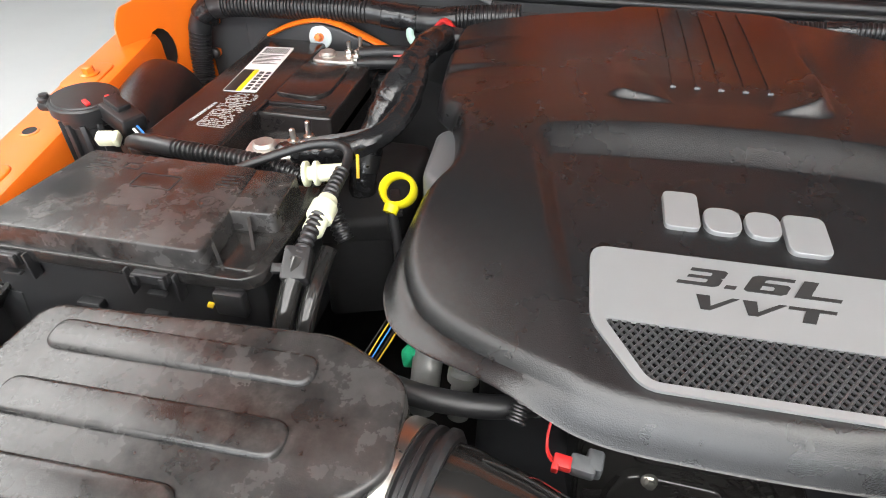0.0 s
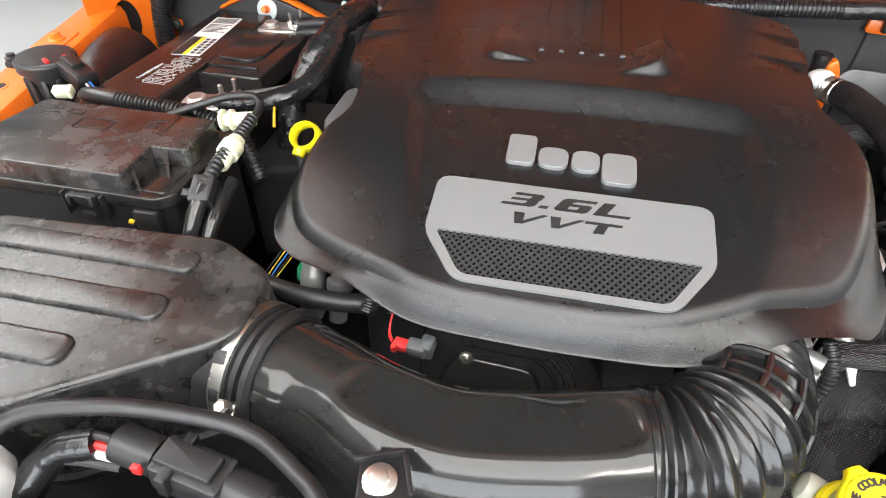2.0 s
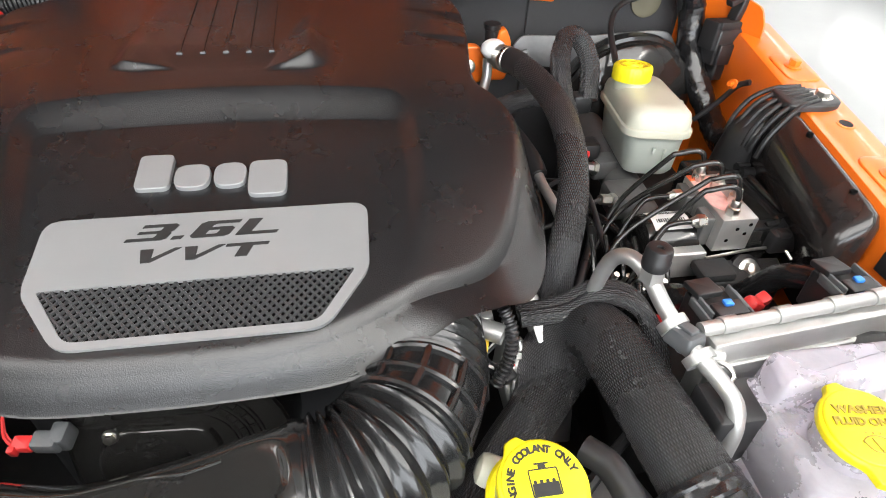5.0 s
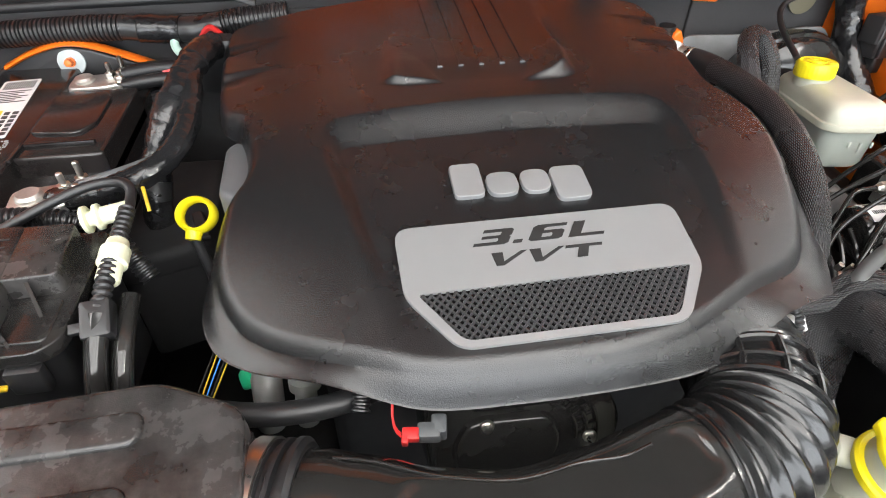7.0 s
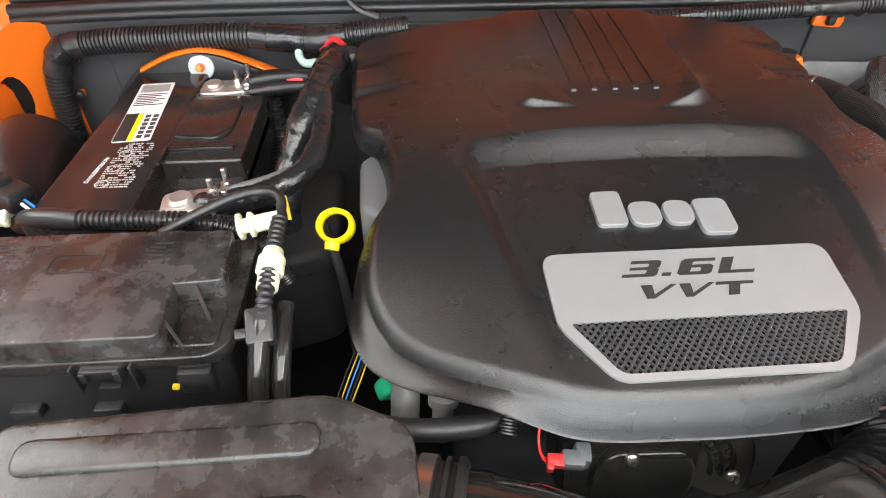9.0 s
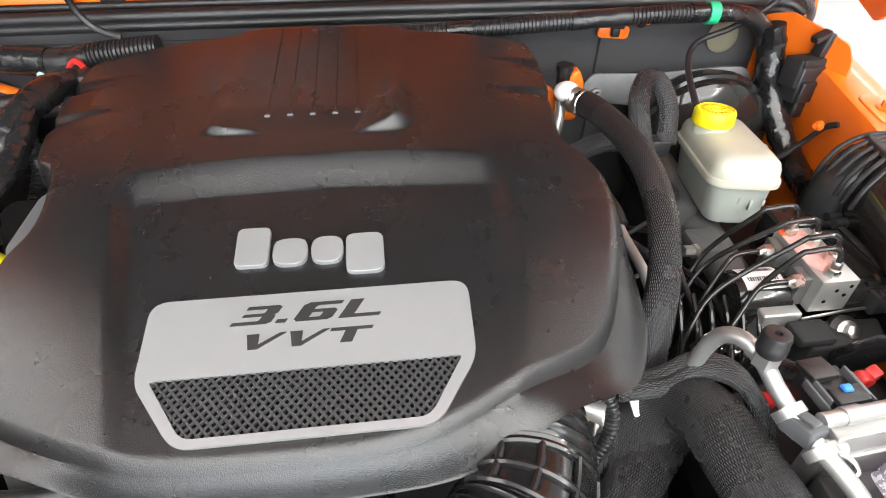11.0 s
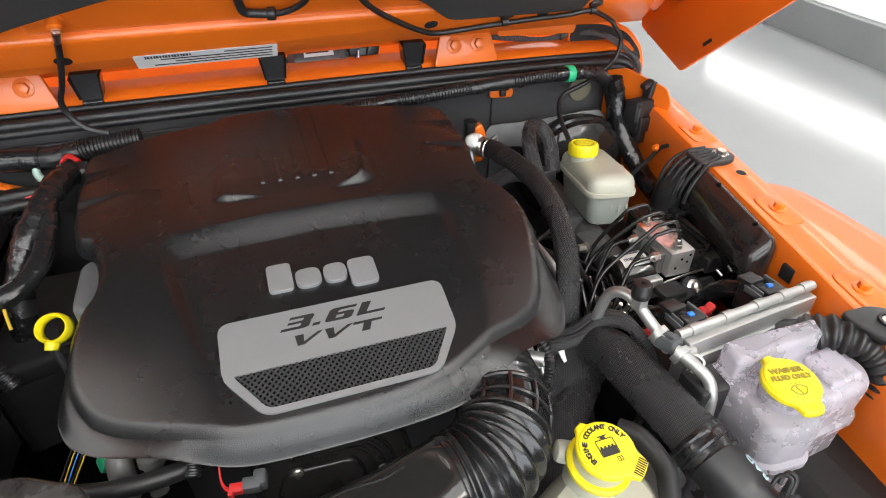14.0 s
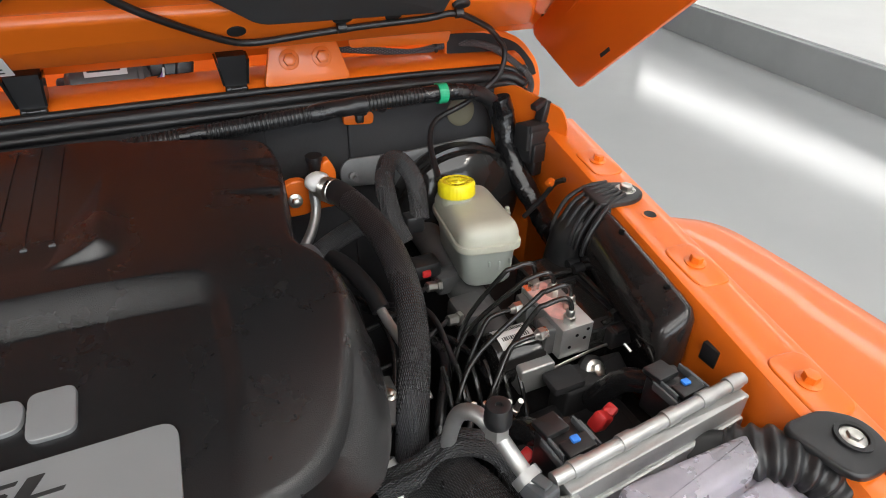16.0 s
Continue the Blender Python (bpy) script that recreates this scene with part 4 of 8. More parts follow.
def clip_line(p, d, poly):
    """Where a line through p along d lies inside a convex outline."""
    lo, hi = -9, 9
    for i in range(len(poly)):
        a, b = Vector(poly[i - 1]), Vector(poly[i])
        e = b - a
        nx, ny = -e.y, e.x
        den, num = nx * d[0] + ny * d[1], nx * (a.x - p[0]) + ny * (a.y - p[1])
        if abs(den) < 1e-12:
            if num > 0:
                return None
            continue
        t = num / den
        if den > 0:
            lo = max(lo, t)
        else:
            hi = min(hi, t)
    return (lo, hi) if hi - lo > 0.0015 else None


bm = bmesh.new()
for sgn in (1, -1):
    ang = radians(50) * sgn
    d = (math.cos(ang), math.sin(ang))
    for i in range(-60, 61):
        p = (i * 0.0062, 0)
        hit = clip_line(p, d, hole)
        if not hit:
            continue
        nx, ny = -d[1] * 0.00115, d[0] * 0.00115
        a, b = (p[0] + d[0] * hit[0], p[1] + d[1] * hit[0]), (p[0] + d[0] * hit[1], p[1] + d[1] * hit[1])
        z1 = 0.0026 if sgn > 0 else 0.0025
        loft(bm, [[PM @ V(q[0] + nx, q[1] + ny, 0.0009), PM @ V(q[0] - nx, q[1] - ny, 0.0009), PM @ V(q[0] - nx * 0.5, q[1] - ny * 0.5, z1), PM @ V(q[0] + nx * 0.5, q[1] + ny * 0.5, z1)] for q in (a, b)])
tagged(part("grille_mesh", bm, MESHM, cover, "black diamond mesh insert", smooth=False), kind="stuff")


def badge_glyphs(name, glyphs, x0, y0, height, slant):
    """Wide slanted characters on the badge plate; each glyph: width, outline, hole."""
    bm = bmesh.new()
    x = x0
    for width, gap, outline, hole_pts in glyphs:
        def at(p):
            return (x + p[0] * width + slant * p[1] * height, y0 + p[1] * height)
        holed(bm, [at(p) for p in outline], [[at(p) for p in hole_pts]] if hole_pts else [], 0.0030, 0.0042, PM)
        x += width + gap
    part(name, bm, INK, cover, smooth=False)


G3 = [(0, 0), (0.90, 0), (1, 0.10), (1, 0.42), (0.93, 0.50), (1, 0.58), (1, 0.90), (0.90, 1), (0.10, 1), (0.10, 0.83), (0.62, 0.83), (0.66, 0.79), (0.66, 0.61), (0.62, 0.58), (0.14, 0.58), (0.14, 0.43), (0.62, 0.43), (0.66, 0.39), (0.66, 0.21), (0.62, 0.17), (0, 0.17)]
G6 = [(0, 0.12), (0.10, 0), (0.90, 0), (1, 0.11), (1, 0.50), (0.90, 0.60), (0.36, 0.60), (0.36, 0.76), (0.43, 0.83), (1, 0.83), (1, 1), (0.12, 1), (0, 0.87)]
GV = [(0, 1), (0.34, 1), (0.46, 0.28), (0.90, 1), (1.08, 1), (0.50, 0), (0.26, 0)]
GT = [(0, 1), (1.2, 1), (1.2, 0.80), (0.78, 0.80), (0.78, 0), (0.44, 0), (0.44, 0.80), (0, 0.80)]
badge_glyphs("engine_size_text", [(0.0285, 0.004, G3, None), (0.0075, 0.005, [(0, 0), (1, 0), (1, 0.19), (0, 0.19)], None), (0.0285, 0.0055, G6, [(0.36, 0.17), (0.62, 0.17), (0.66, 0.21), (0.66, 0.40), (0.62, 0.44), (0.36, 0.44)]), (0.0275, 0, [(0, 0), (1.1, 0), (1.1, 0.17), (0.36, 0.17), (0.36, 1), (0, 1)], None)], -0.060, 0.0255, 0.0158, 0.62)
badge_glyphs("valve_text", [(0.0265, 0.0045, GV, None), (0.0265, 0.0035, GV, None), (0.0255, 0, GT, None)], -0.052, 0.0045, 0.0125, 0.42)
# brand mark as plain slabs
for x0, x1, y0, y1, r in ((-0.030, -0.003, 0.020, 0.060, 0.006), (0.000, 0.028, 0.019, 0.046, 0.011), (0.031, 0.057, 0.019, 0.046, 0.011), (0.059, 0.090, 0.007, 0.047, 0.008)):
    bm = bmesh.new()
    prism(bm, round_poly([pl(x0, y0), pl(x1, y0), pl(x1, y1), pl(x0, y1)], r, 5), -0.001, 0.0045, 0.0008, 0, 2, 0, PM)
    part("brand_mark", bm, SILVER, cover, "silver raised brand mark", smooth=False)


# ---- engine under the cover ----
eng = thing("engine", (0.03, 0.1, 0.52), "dark cast engine block below the plastic cover", "engine")
bm = bmesh.new()
prism(bm, rect(-0.16, 0.22, -0.06, 0.36, 0.03), 0.52, 1.0, 0.03)
part("block", bm, MATTE, eng)
for x in (-0.10, 0.16):
    for y in (0.0, 0.28):
        bm = bmesh.new()
        lathe(bm, [(0.012, 0), (0.012, 0.16 if y > 0.1 else 0.10)], (x, y, 0.97), (0, 0, 1), 12)
        part("cover_post", bm, RUBBER, eng)


def throttle_body():
    t = thing("throttle_cover", (-0.01, -0.14, 0.97), "black ribbed plastic timing cover with steel bolts", "engine part")
    bm = bmesh.new()
    m = pose(0.005, -0.115, 0.985, 72, 0, 0)
    prism(bm, round_poly([(-0.085, -0.06), (0.075, -0.06), (0.085, -0.01), (0.05, 0.05), (-0.055, 0.055), (-0.088, 0.02)], 0.02), -0.03, 0.012, 0.006, 0, 3, 0.003, m)
    part("body", bm, GLOSS, t)
    n = m.to_3x3() @ V(0, 0, 1)
    # stepped rounded plates on the face
    bm = bmesh.new()
    prism(bm, round_poly([(-0.060, -0.050), (0.020, -0.050), (0.030, -0.020), (0.018, 0.006), (-0.050, 0.010), (-0.066, -0.02)], 0.016, 6), 0.010, 0.019, 0.004, 0, 4, 0.002, m)
    part("raised_plate", bm, GLOSS, t)
    bm = bmesh.new()
    prism(bm, round_poly([(-0.052, 0.012), (0.030, 0.010), (0.040, 0.030), (0.024, 0.046), (-0.040, 0.048)], 0.012, 6), 0.010, 0.016, 0.003, 0, 4, 0.002, m)
    part("upper_plate", bm, GLOSS, t)
    for r in (0.034, 0.043, 0.052):
        bm = bmesh.new()
        sweep(bm, [m @ V(0.006 + r * math.cos(a), -0.020 + r * math.sin(a), 0.0125) for a in [radians(-10 + i * 8) for i in range(11)]], 0.0022, 8, 0.004)
        part("rib", bm, GLOSS, t)
    for i in range(7):
        a = radians(-4 + i * 12)
        bm = bmesh.new()
        sweep(bm, [m @ V(0.006 + r * math.cos(a), -0.020 + r * math.sin(a), 0.0125) for r in (0.034, 0.043, 0.053)], 0.0012, 6, 0.004)
        part("web", bm, GLOSS, t)
    for at in ((-0.034, -0.142, 1.011), (0.047, -0.150, 0.990)):
        bolt(at, n, STEEL, t, 0.0038, 0.006, 0.0055, "bright steel bolt")
    return t


throttle_body()


def sensor_plug():
    t = thing("sensor_plug", (-0.085, -0.135, 1.0), "grey electrical plug with a red locking tab", "electrical plug")
    bm = bmesh.new()
    m = pose(0, 0, 0, 10, 0, -8)
    block(bm, (-0.071, -0.138, 1.006), (0.018, 0.013, 0.014), 0.003, m)
    block(bm, (-0.063, -0.134, 1.005), (0.012, 0.016, 0.018), 0.003, m)
    part("housing", bm, GREY, t)
    bm = bmesh.new()
    block(bm, (-0.085, -0.139, 1.008), (0.013, 0.010, 0.009), 0.002, m)
    block(bm, (-0.090, -0.144, 1.008), (0.005, 0.005, 0.009), 0.0015, m)
    part("lock", bm, RED, t, "red locking tab")
    for i, q in enumerate((0.0, 0.005)):
        bm = bmesh.new()
        sweep(bm, [(-0.092, -0.137 - q * 0.5, 1.008), (-0.096, -0.134 - q * 0.5, 1.013), (-0.097, -0.128 - q * 0.3, 1.020), (-0.096, -0.122, 1.028)], 0.0010, 6, 0.004)
        part("wire", bm, RED, t)
    bm = bmesh.new()
    sweep(bm, [(-0.120, -0.124, 1.022), (-0.114, -0.105, 1.035), (-0.10, -0.085, 1.045)], 0.0065, 12, 0.0012, corrugated(0.005))
    part("conduit", bm, CONDUIT, t)
    shift_thing(t, (-0.006, 0.0, 0.001))
    return t


sensor_plug()


# ---- air box, intake tube and bellows ----
def air_box():
    t = thing("air_filter_box", (-0.36, -0.2, 0.85), "black plastic air filter box with dusty ribbed lid", "air filter box")
    out = [(-0.385, -0.304), (-0.318, -0.294), (-0.205, -0.222), (-0.190, -0.205), (-0.194, -0.142), (-0.250, -0.113), (-0.470, -0.121), (-0.50, -0.297)]
    bm = bmesh.new()
    lay = []
    o = round_poly(out, [0.03, 0.014, 0.012, 0.010, 0.014, 0.016, 0.02, 0.03], 6)
    sh = Matrix.Translation((-0.36, -0.2, 1.072)) @ pose(0, 0, 0, 5, -0.5, 0) @ Matrix.Translation((0.36, 0.2, 0))
    prism(bm, o, -0.10, 0.0, 0.006, 0, 5, 0.002, sh)
    part("lid", bm, AIRLID, t, "dusty lid with moulded ribs")
    bm = bmesh.new()
    prism(bm, inset(o, 0.004), -0.22, -0.10, 0, m=sh)
    prism(bm, inset(o, -0.006), -0.112, -0.10, 0.003, 0.003, 2, 0, sh)
    part("base", bm, BLACK, t)
    for x0, x1, y, w in ((-0.445, -0.255, -0.150, 0.024), (-0.447, -0.256, -0.198, 0.026), (-0.475, -0.302, -0.246, 0.027)):
        bm = bmesh.new()
        prism(bm, round_poly([(x0, y - w / 2), (x1, y - w / 2), (x1, y + w / 2), (x0, y + w / 2)], 0.013, 6), -0.002, 0.0042, 0.0035, 0, 4, 0, sh)
        part("rib", bm, AIRLID, t)
    for i in range(6):
        x = -0.50 + i * 0.028
        bm = bmesh.new()
        block(bm, sh @ V(x, -0.310, -0.04), (0.003, 0.022, 0.075), 0.001)
        part("gusset", bm, BLACK, t)
    return t


air_box()


def intake_tube():
    t = thing("intake_tube", (-0.05, -0.21, 0.97), "glossy black plastic intake air tube", "intake tube")
    path = [(-0.172, -0.196, 1.015), (-0.13, -0.206, 1.016), (-0.085, -0.224, 1.016), (-0.03, -0.234, 1.015), (0.03, -0.226, 1.016), (0.075, -0.214, 1.016), (0.104, -0.206, 1.016)]

    def prof(s, total, a):
        e = s / total
        k = 1.0 + 0.05 * sm(0.12, 0.06, e)
        # a flat panel is moulded into the upper front, with a shoulder round it
        q = a - radians(88)
        w = sm(1.08, 0.97, ((abs(q) / radians(29)) ** 4 + (abs(e - 0.60) / 0.35) ** 6) ** 0.2)
        r0 = k * (1 + 0.04 * sm(0.2, 0.4, e))
        return r0 * (1 - w) + w * 0.90 / math.cos(max(-0.8, min(0.8, q)))
    bm = bmesh.new()
    sweep(bm, path, 0.046, 110, 0.0025, prof)
    tube = part("tube", bm, GLOSS, t)
    pts = spline(path, 0.004)
    line = []
    for a, b in zip(pts, pts[1:]):
        tan = (b - a).normalized()
        side = V(0, 0, 1).cross(tan).normalized()
        up = tan.cross(side)
        q = radians(57 + 12 * sm(46, 56, len(line)))
        line.append(a + (side * math.cos(q) + up * math.sin(q)) * 0.0475)
    bm = bmesh.new()
    sweep(bm, line[6:-10], 0.0011, 8, 0.004)
    part("parting_line", bm, GLOSS, tube)
    # mounting bracket and bolt
    bm = bmesh.new()
    m = pose(-0.060, -0.288, 1.064, -8, 0, 22) @ Matrix.Scale(0.56, 4)
    prism(bm, round_poly([(-0.032, -0.03), (0.030, -0.03), (0.026, 0.03), (-0.020, 0.036)], 0.008), -0.008, 0.004, 0.003, 0, 3, 0, m)
    block(bm, m @ V(0.0, 0.028, 0.004), (0.055, 0.006, 0.016), 0.002, m.to_3x3().to_4x4())
    block(bm, m @ V(0.028, 0.0, 0.002), (0.006, 0.05, 0.012), 0.002, m.to_3x3().to_4x4())
    br = part("bracket", bm, BLACK, t)
    bolt(m @ V(-0.002, -0.002, 0.005), (0, -0.14, 1), STEEL, br, 0.0062, 0.007, 0.0105, "zinc plated bolt")
    return t


intake_tube()


def clamp_collar():
    t = thing("intake_coupler", (-0.195, -0.19, 0.97), "black rubber intake coupler with a steel band clamp", "coupler")
    ax = V(1, -0.2, 0.03)
    bm = bmesh.new()
    lathe(bm, [(0.050, -0.018), (0.0525, -0.015), (0.0525, 0.013), (0.0500, 0.0145), (0.0500, 0.017), (0.0535, 0.0185), (0.0535, 0.0215), (0.0500, 0.023), (0.0500, 0.0255), (0.0545, 0.027), (0.0545, 0.031), (0.0510, 0.034)], (-0.199, -0.190, 1.015), ax, 48)
    part("sleeve", bm, RUBBER, t)
    bm = bmesh.new()
    lathe(bm, [(0.0526, 0.0005), (0.0542, 0.0005), (0.0542, 0.0118), (0.0526, 0.0118)], (-0.199, -0.190, 1.015), ax, 64)
    band = part("band", bm, STEEL, t, "bright steel clamp band")
    bm = bmesh.new()
    block(bm, (-0.187, -0.244, 1.034), (0.012, 0.011, 0.014), 0.003, pose(0, 0, 0, 40, 0, 0))
    lathe(bm, [(0.006, 0), (0.006, 0.010), (0.004, 0.012)], (-0.187, -0.249, 1.040), (0, -0.4, 1), 6)
    part("screw", bm, STEEL, t, "steel worm screw")
    for a in (25, 55, 85, 115, 145):
        bm = bmesh.new()
        d = V(0, -math.cos(radians(a)), math.sin(radians(a)))
        block(bm, V(-0.202, -0.189, 1.015) + d * 0.0540, (0.010, 0.010, 0.004), 0.001, turned(d))
        part("tab", bm, BLACK, t)
    bm = bmesh.new()
    lathe(bm, [(0.049, -0.04), (0.049, 0.0)], (-0.201, -0.1896, 1.015), ax, 48)
    part("neck", bm, BLACK, t)
    return t


clamp_collar()


def bellows():
    t = thing("intake_bellows", (0.17, -0.16, 0.95), "black ribbed rubber intake bellows", "bellows")
    path = [(0.099, -0.208, 1.016), (0.122, -0.204, 1.017), (0.145, -0.193, 1.018), (0.165, -0.172, 1.017), (0.180, -0.144, 1.014), (0.188, -0.113, 1.010), (0.193, -0.066, 1.004)]

    def prof(s, total, a):
        e = s / total
        ribs = sm(0.02, 0.06, e) * (1 - sm(0.40, 0.43, e)) + sm(0.62, 0.65, e)
        return 1.0 + 0.075 * ribs * math.cos(2 * math.pi * s / 0.0122) + 0.05 * sm(0.10, 0.0, e)
    bm = bmesh.new()
    sweep(bm, path, 0.0475, 48, 0.0014, prof)
    body = part("hose", bm, SHINE, t)
    # raised web of ribs on the smooth middle stretch
    pts = spline(path, 0.004)
    n = len(pts)

    def on(e, a, r=0.0485):
        i = min(n - 2, int(e * (n - 1)))
        tan = (pts[i + 1] - pts[i]).normalized()
        side = V(0, 0, 1).cross(tan).normalized()
        up = tan.cross(side)
        return pts[i] + (side * math.cos(a) + up * math.sin(a)) * r
    for a0, a1, e0, e1 in ((20, 175, 0.43, 0.43), (15, 175, 0.62, 0.62), (30, 30, 0.43, 0.62), (62, 62, 0.43, 0.62), (95, 95, 0.43, 0.62), (128, 128, 0.43, 0.62), (160, 160, 0.43, 0.62), (40, 160, 0.53, 0.53)):
        bm = bmesh.new()
        sweep(bm, [on(e0 + (e1 - e0) * k / 8, radians(a0 + (a1 - a0) * k / 8)) for k in range(9)], 0.0031, 8, 0.004)
        part("rib", bm, SHINE, t)
    bm = bmesh.new()
    lathe(bm, [(0.047, 0), (0.050, 0.002), (0.050, 0.016), (0.046, 0.018), (0.044, 0.04)], (0.192, -0.078, 1.005), (0.1, 1, -0.07), 40)
    part("throttle_ring", bm, ALU, t, "cast aluminium throttle ring")
    return t


bellows()


tube_thing("coolant_hose", [(-0.30, -0.02, 0.93), (-0.262, -0.075, 0.995), (-0.225, -0.105, 1.019), (-0.19, -0.114, 1.022), (-0.15, -0.112, 1.020), (-0.115, -0.100, 1.015), (-0.08, -0.075, 1.000)], 0.0090, RUBBER, "thick black rubber coolant hose", "hose", 20, bands=((0.36, 0.40, 1.06, STEEL, "hose_clamp"), (0.86, 0.9, 1.06, STEEL, "hose_clamp")))
bm = bmesh.new()
lathe(bm, [(0.011, 0), (0.0125, 0.004), (0.0125, 0.05), (0.011, 0.052), (0.011, 0.09)], (-0.204, -0.078, 0.955), (0.05, 0.3, 1), 20)
solo("coolant_pipe", bm, ALU, "bright aluminium coolant pipe stub", "pipe", "coolant pipes")
bm = bmesh.new()
lathe(bm, [(0.009, 0), (0.009, 0.035), (0.013, 0.036), (0.013, 0.044), (0.009, 0.046), (0.009, 0.09)], (-0.172, -0.085, 0.965), (0.05, 0.3, 1), 20)
solo("coolant_pipe", bm, ALU, "bright aluminium coolant pipe stub", "pipe", "coolant pipes")
bm = bmesh.new()
block(bm, (-0.216, -0.047, 0.987), (0.020, 0.018, 0.022), 0.005, pose(0, 0, 0, 20, 25, 30))
block(bm, (-0.207, -0.058, 0.984), (0.012, 0.016, 0.016), 0.004, pose(0, 0, 0, 20, 25, 30))
solo("green_plug", bm, GREEN, "green plastic electrical plug", "electrical plug")
for i, (mm, dx) in enumerate(((WIREY, 0), (BLUE, 0.004), (INK, -0.004), (INK, 0.008), (WIREY, 0.011))):
    tube_thing("loose_wire", [(-0.275 + dx, -0.09, 0.95 + i * 0.003), (-0.255 + dx, -0.045, 0.985), (-0.235 + dx, 0.0, 1.005), (-0.215 + dx, 0.04, 1.0)], 0.0008, mm, "thin loose wire beside the engine", "wire", 6, 0.01, group="loose wires")

# ---- low front left: hose, plug, filler cap ----
tube_thing("heater_hose", [(-0.327, -0.340, 1.01), (-0.320, -0.320, 1.050), (-0.298, -0.298, 1.069), (-0.25, -0.284, 1.074), (-0.205, -0.276, 1.071), (-0.157, -0.272, 1.061), (-0.120, -0.286, 1.055), (-0.092, -0.306, 1.048), (-0.078, -0.345, 1.02)], 0.0058, RUBBER, "black rubber hose in front of the air box", "hose", 16, bands=((0.94, 0.98, 1.18, BLACK, "hose_clamp"),))


def fan_plug():
    t = thing("fan_plug", (-0.2, -0.30, 0.98), "large grey black electrical connector with red tab", "electrical plug")
    m = pose(0, 0, 0, 0, 8, -6)
    bm = bmesh.new()
    block(bm, (-0.205, -0.300, 1.037), (0.050, 0.028, 0.028), 0.004, m)
    block(bm, (-0.205, -0.300, 1.053), (0.040, 0.018, 0.007), 0.002, m)
    block(bm, (-0.214, -0.300, 1.046), (0.008, 0.036, 0.020), 0.002, m)
    part("housing", bm, BLACK, t)
    bm = bmesh.new()
    lathe(bm, [(0.013, 0), (0.014, 0.004), (0.014, 0.030), (0.010, 0.034), (0.010, 0.05)], (-0.183, -0.302, 1.034), (1, -0.15, -0.18), 20)
    part("boot", bm, BLACK, t)
    bm = bmesh.new()
    lathe(bm, [(0.013, 0), (0.013, 0.03), (0.009, 0.033)], (-0.230, -0.297, 1.042), (-1, 0.1, 0.12), 16)
    part("wire_seal", bm, BLACK, t)
    bm = bmesh.new()
    block(bm, (-0.233, -0.312, 1.053), (0.006, 0.004, 0.008), 0.001)
    part("tab", bm, RED, t, "red tab")
    for i, mm in enumerate((INK, RED, PAPER, INK)):
        bm = bmesh.new()
        sweep(bm, [(-0.255, -0.294 - i * 0.004, 1.044 - i * 0.003), (-0.285, -0.296 - i * 0.004, 1.048 - i * 0.004), (-0.31, -0.31, 1.03)], 0.003, 8, 0.008)
        part("wire", bm, mm, t)
    bm = bmesh.new()
    sweep(bm, [(-0.275, -0.296, 1.042), (-0.305, -0.306, 1.034), (-0.325, -0.335, 1.005), (-0.34, -0.37, 0.97)], 0.011, 14, 0.004, taped(3, 0.12))
    part("sleeve", bm, TAPE, t)
    shift_thing(t, (0.022, 0.004, 0.002))
    return t


fan_plug()
bm = bmesh.new()
prism(bm, round_poly([(-0.29, -0.345), (-0.15, -0.36), (-0.14, -0.42), (-0.30, -0.42)], 0.02), 0.95, 1.03, 0.015)
solo("fan_module", bm, BLACK, "black plastic fan control module", "control module")


def radiator_cap():
    t = thing("pressure_filler", (-0.345, -0.355, 1.0), "white ribbed plastic filler cap", "filler cap")
    bm = bmesh.new()
    lathe(bm, [(0.032, 0.0), (0.033, 0.004), (0.033, 0.020), (0.030, 0.026), (0.020, 0.030)], (-0.328, -0.336, 1.024), (0, -0.1, 1), 48, lambda a, z: 1 + 0.025 * math.cos(12 * a))
    part("cap", bm, PAPER, t)
    bm = bmesh.new()
    lathe(bm, [(0.025, -0.05), (0.025, 0.0)], (-0.328, -0.336, 1.024), (0, 0, 1), 24)
    part("neck", bm, IVORY, t)
    return t


radiator_cap()
bm = bmesh.new()
lathe(bm, [(0.022, 0), (0.026, 0.004), (0.026, 0.014), (0.022, 0.02)], (-0.412, -0.330, 1.005), (0, -0.2, 1), 24)
solo("filler_neck", bm, IVORY, "ivory plastic filler neck", "filler neck")


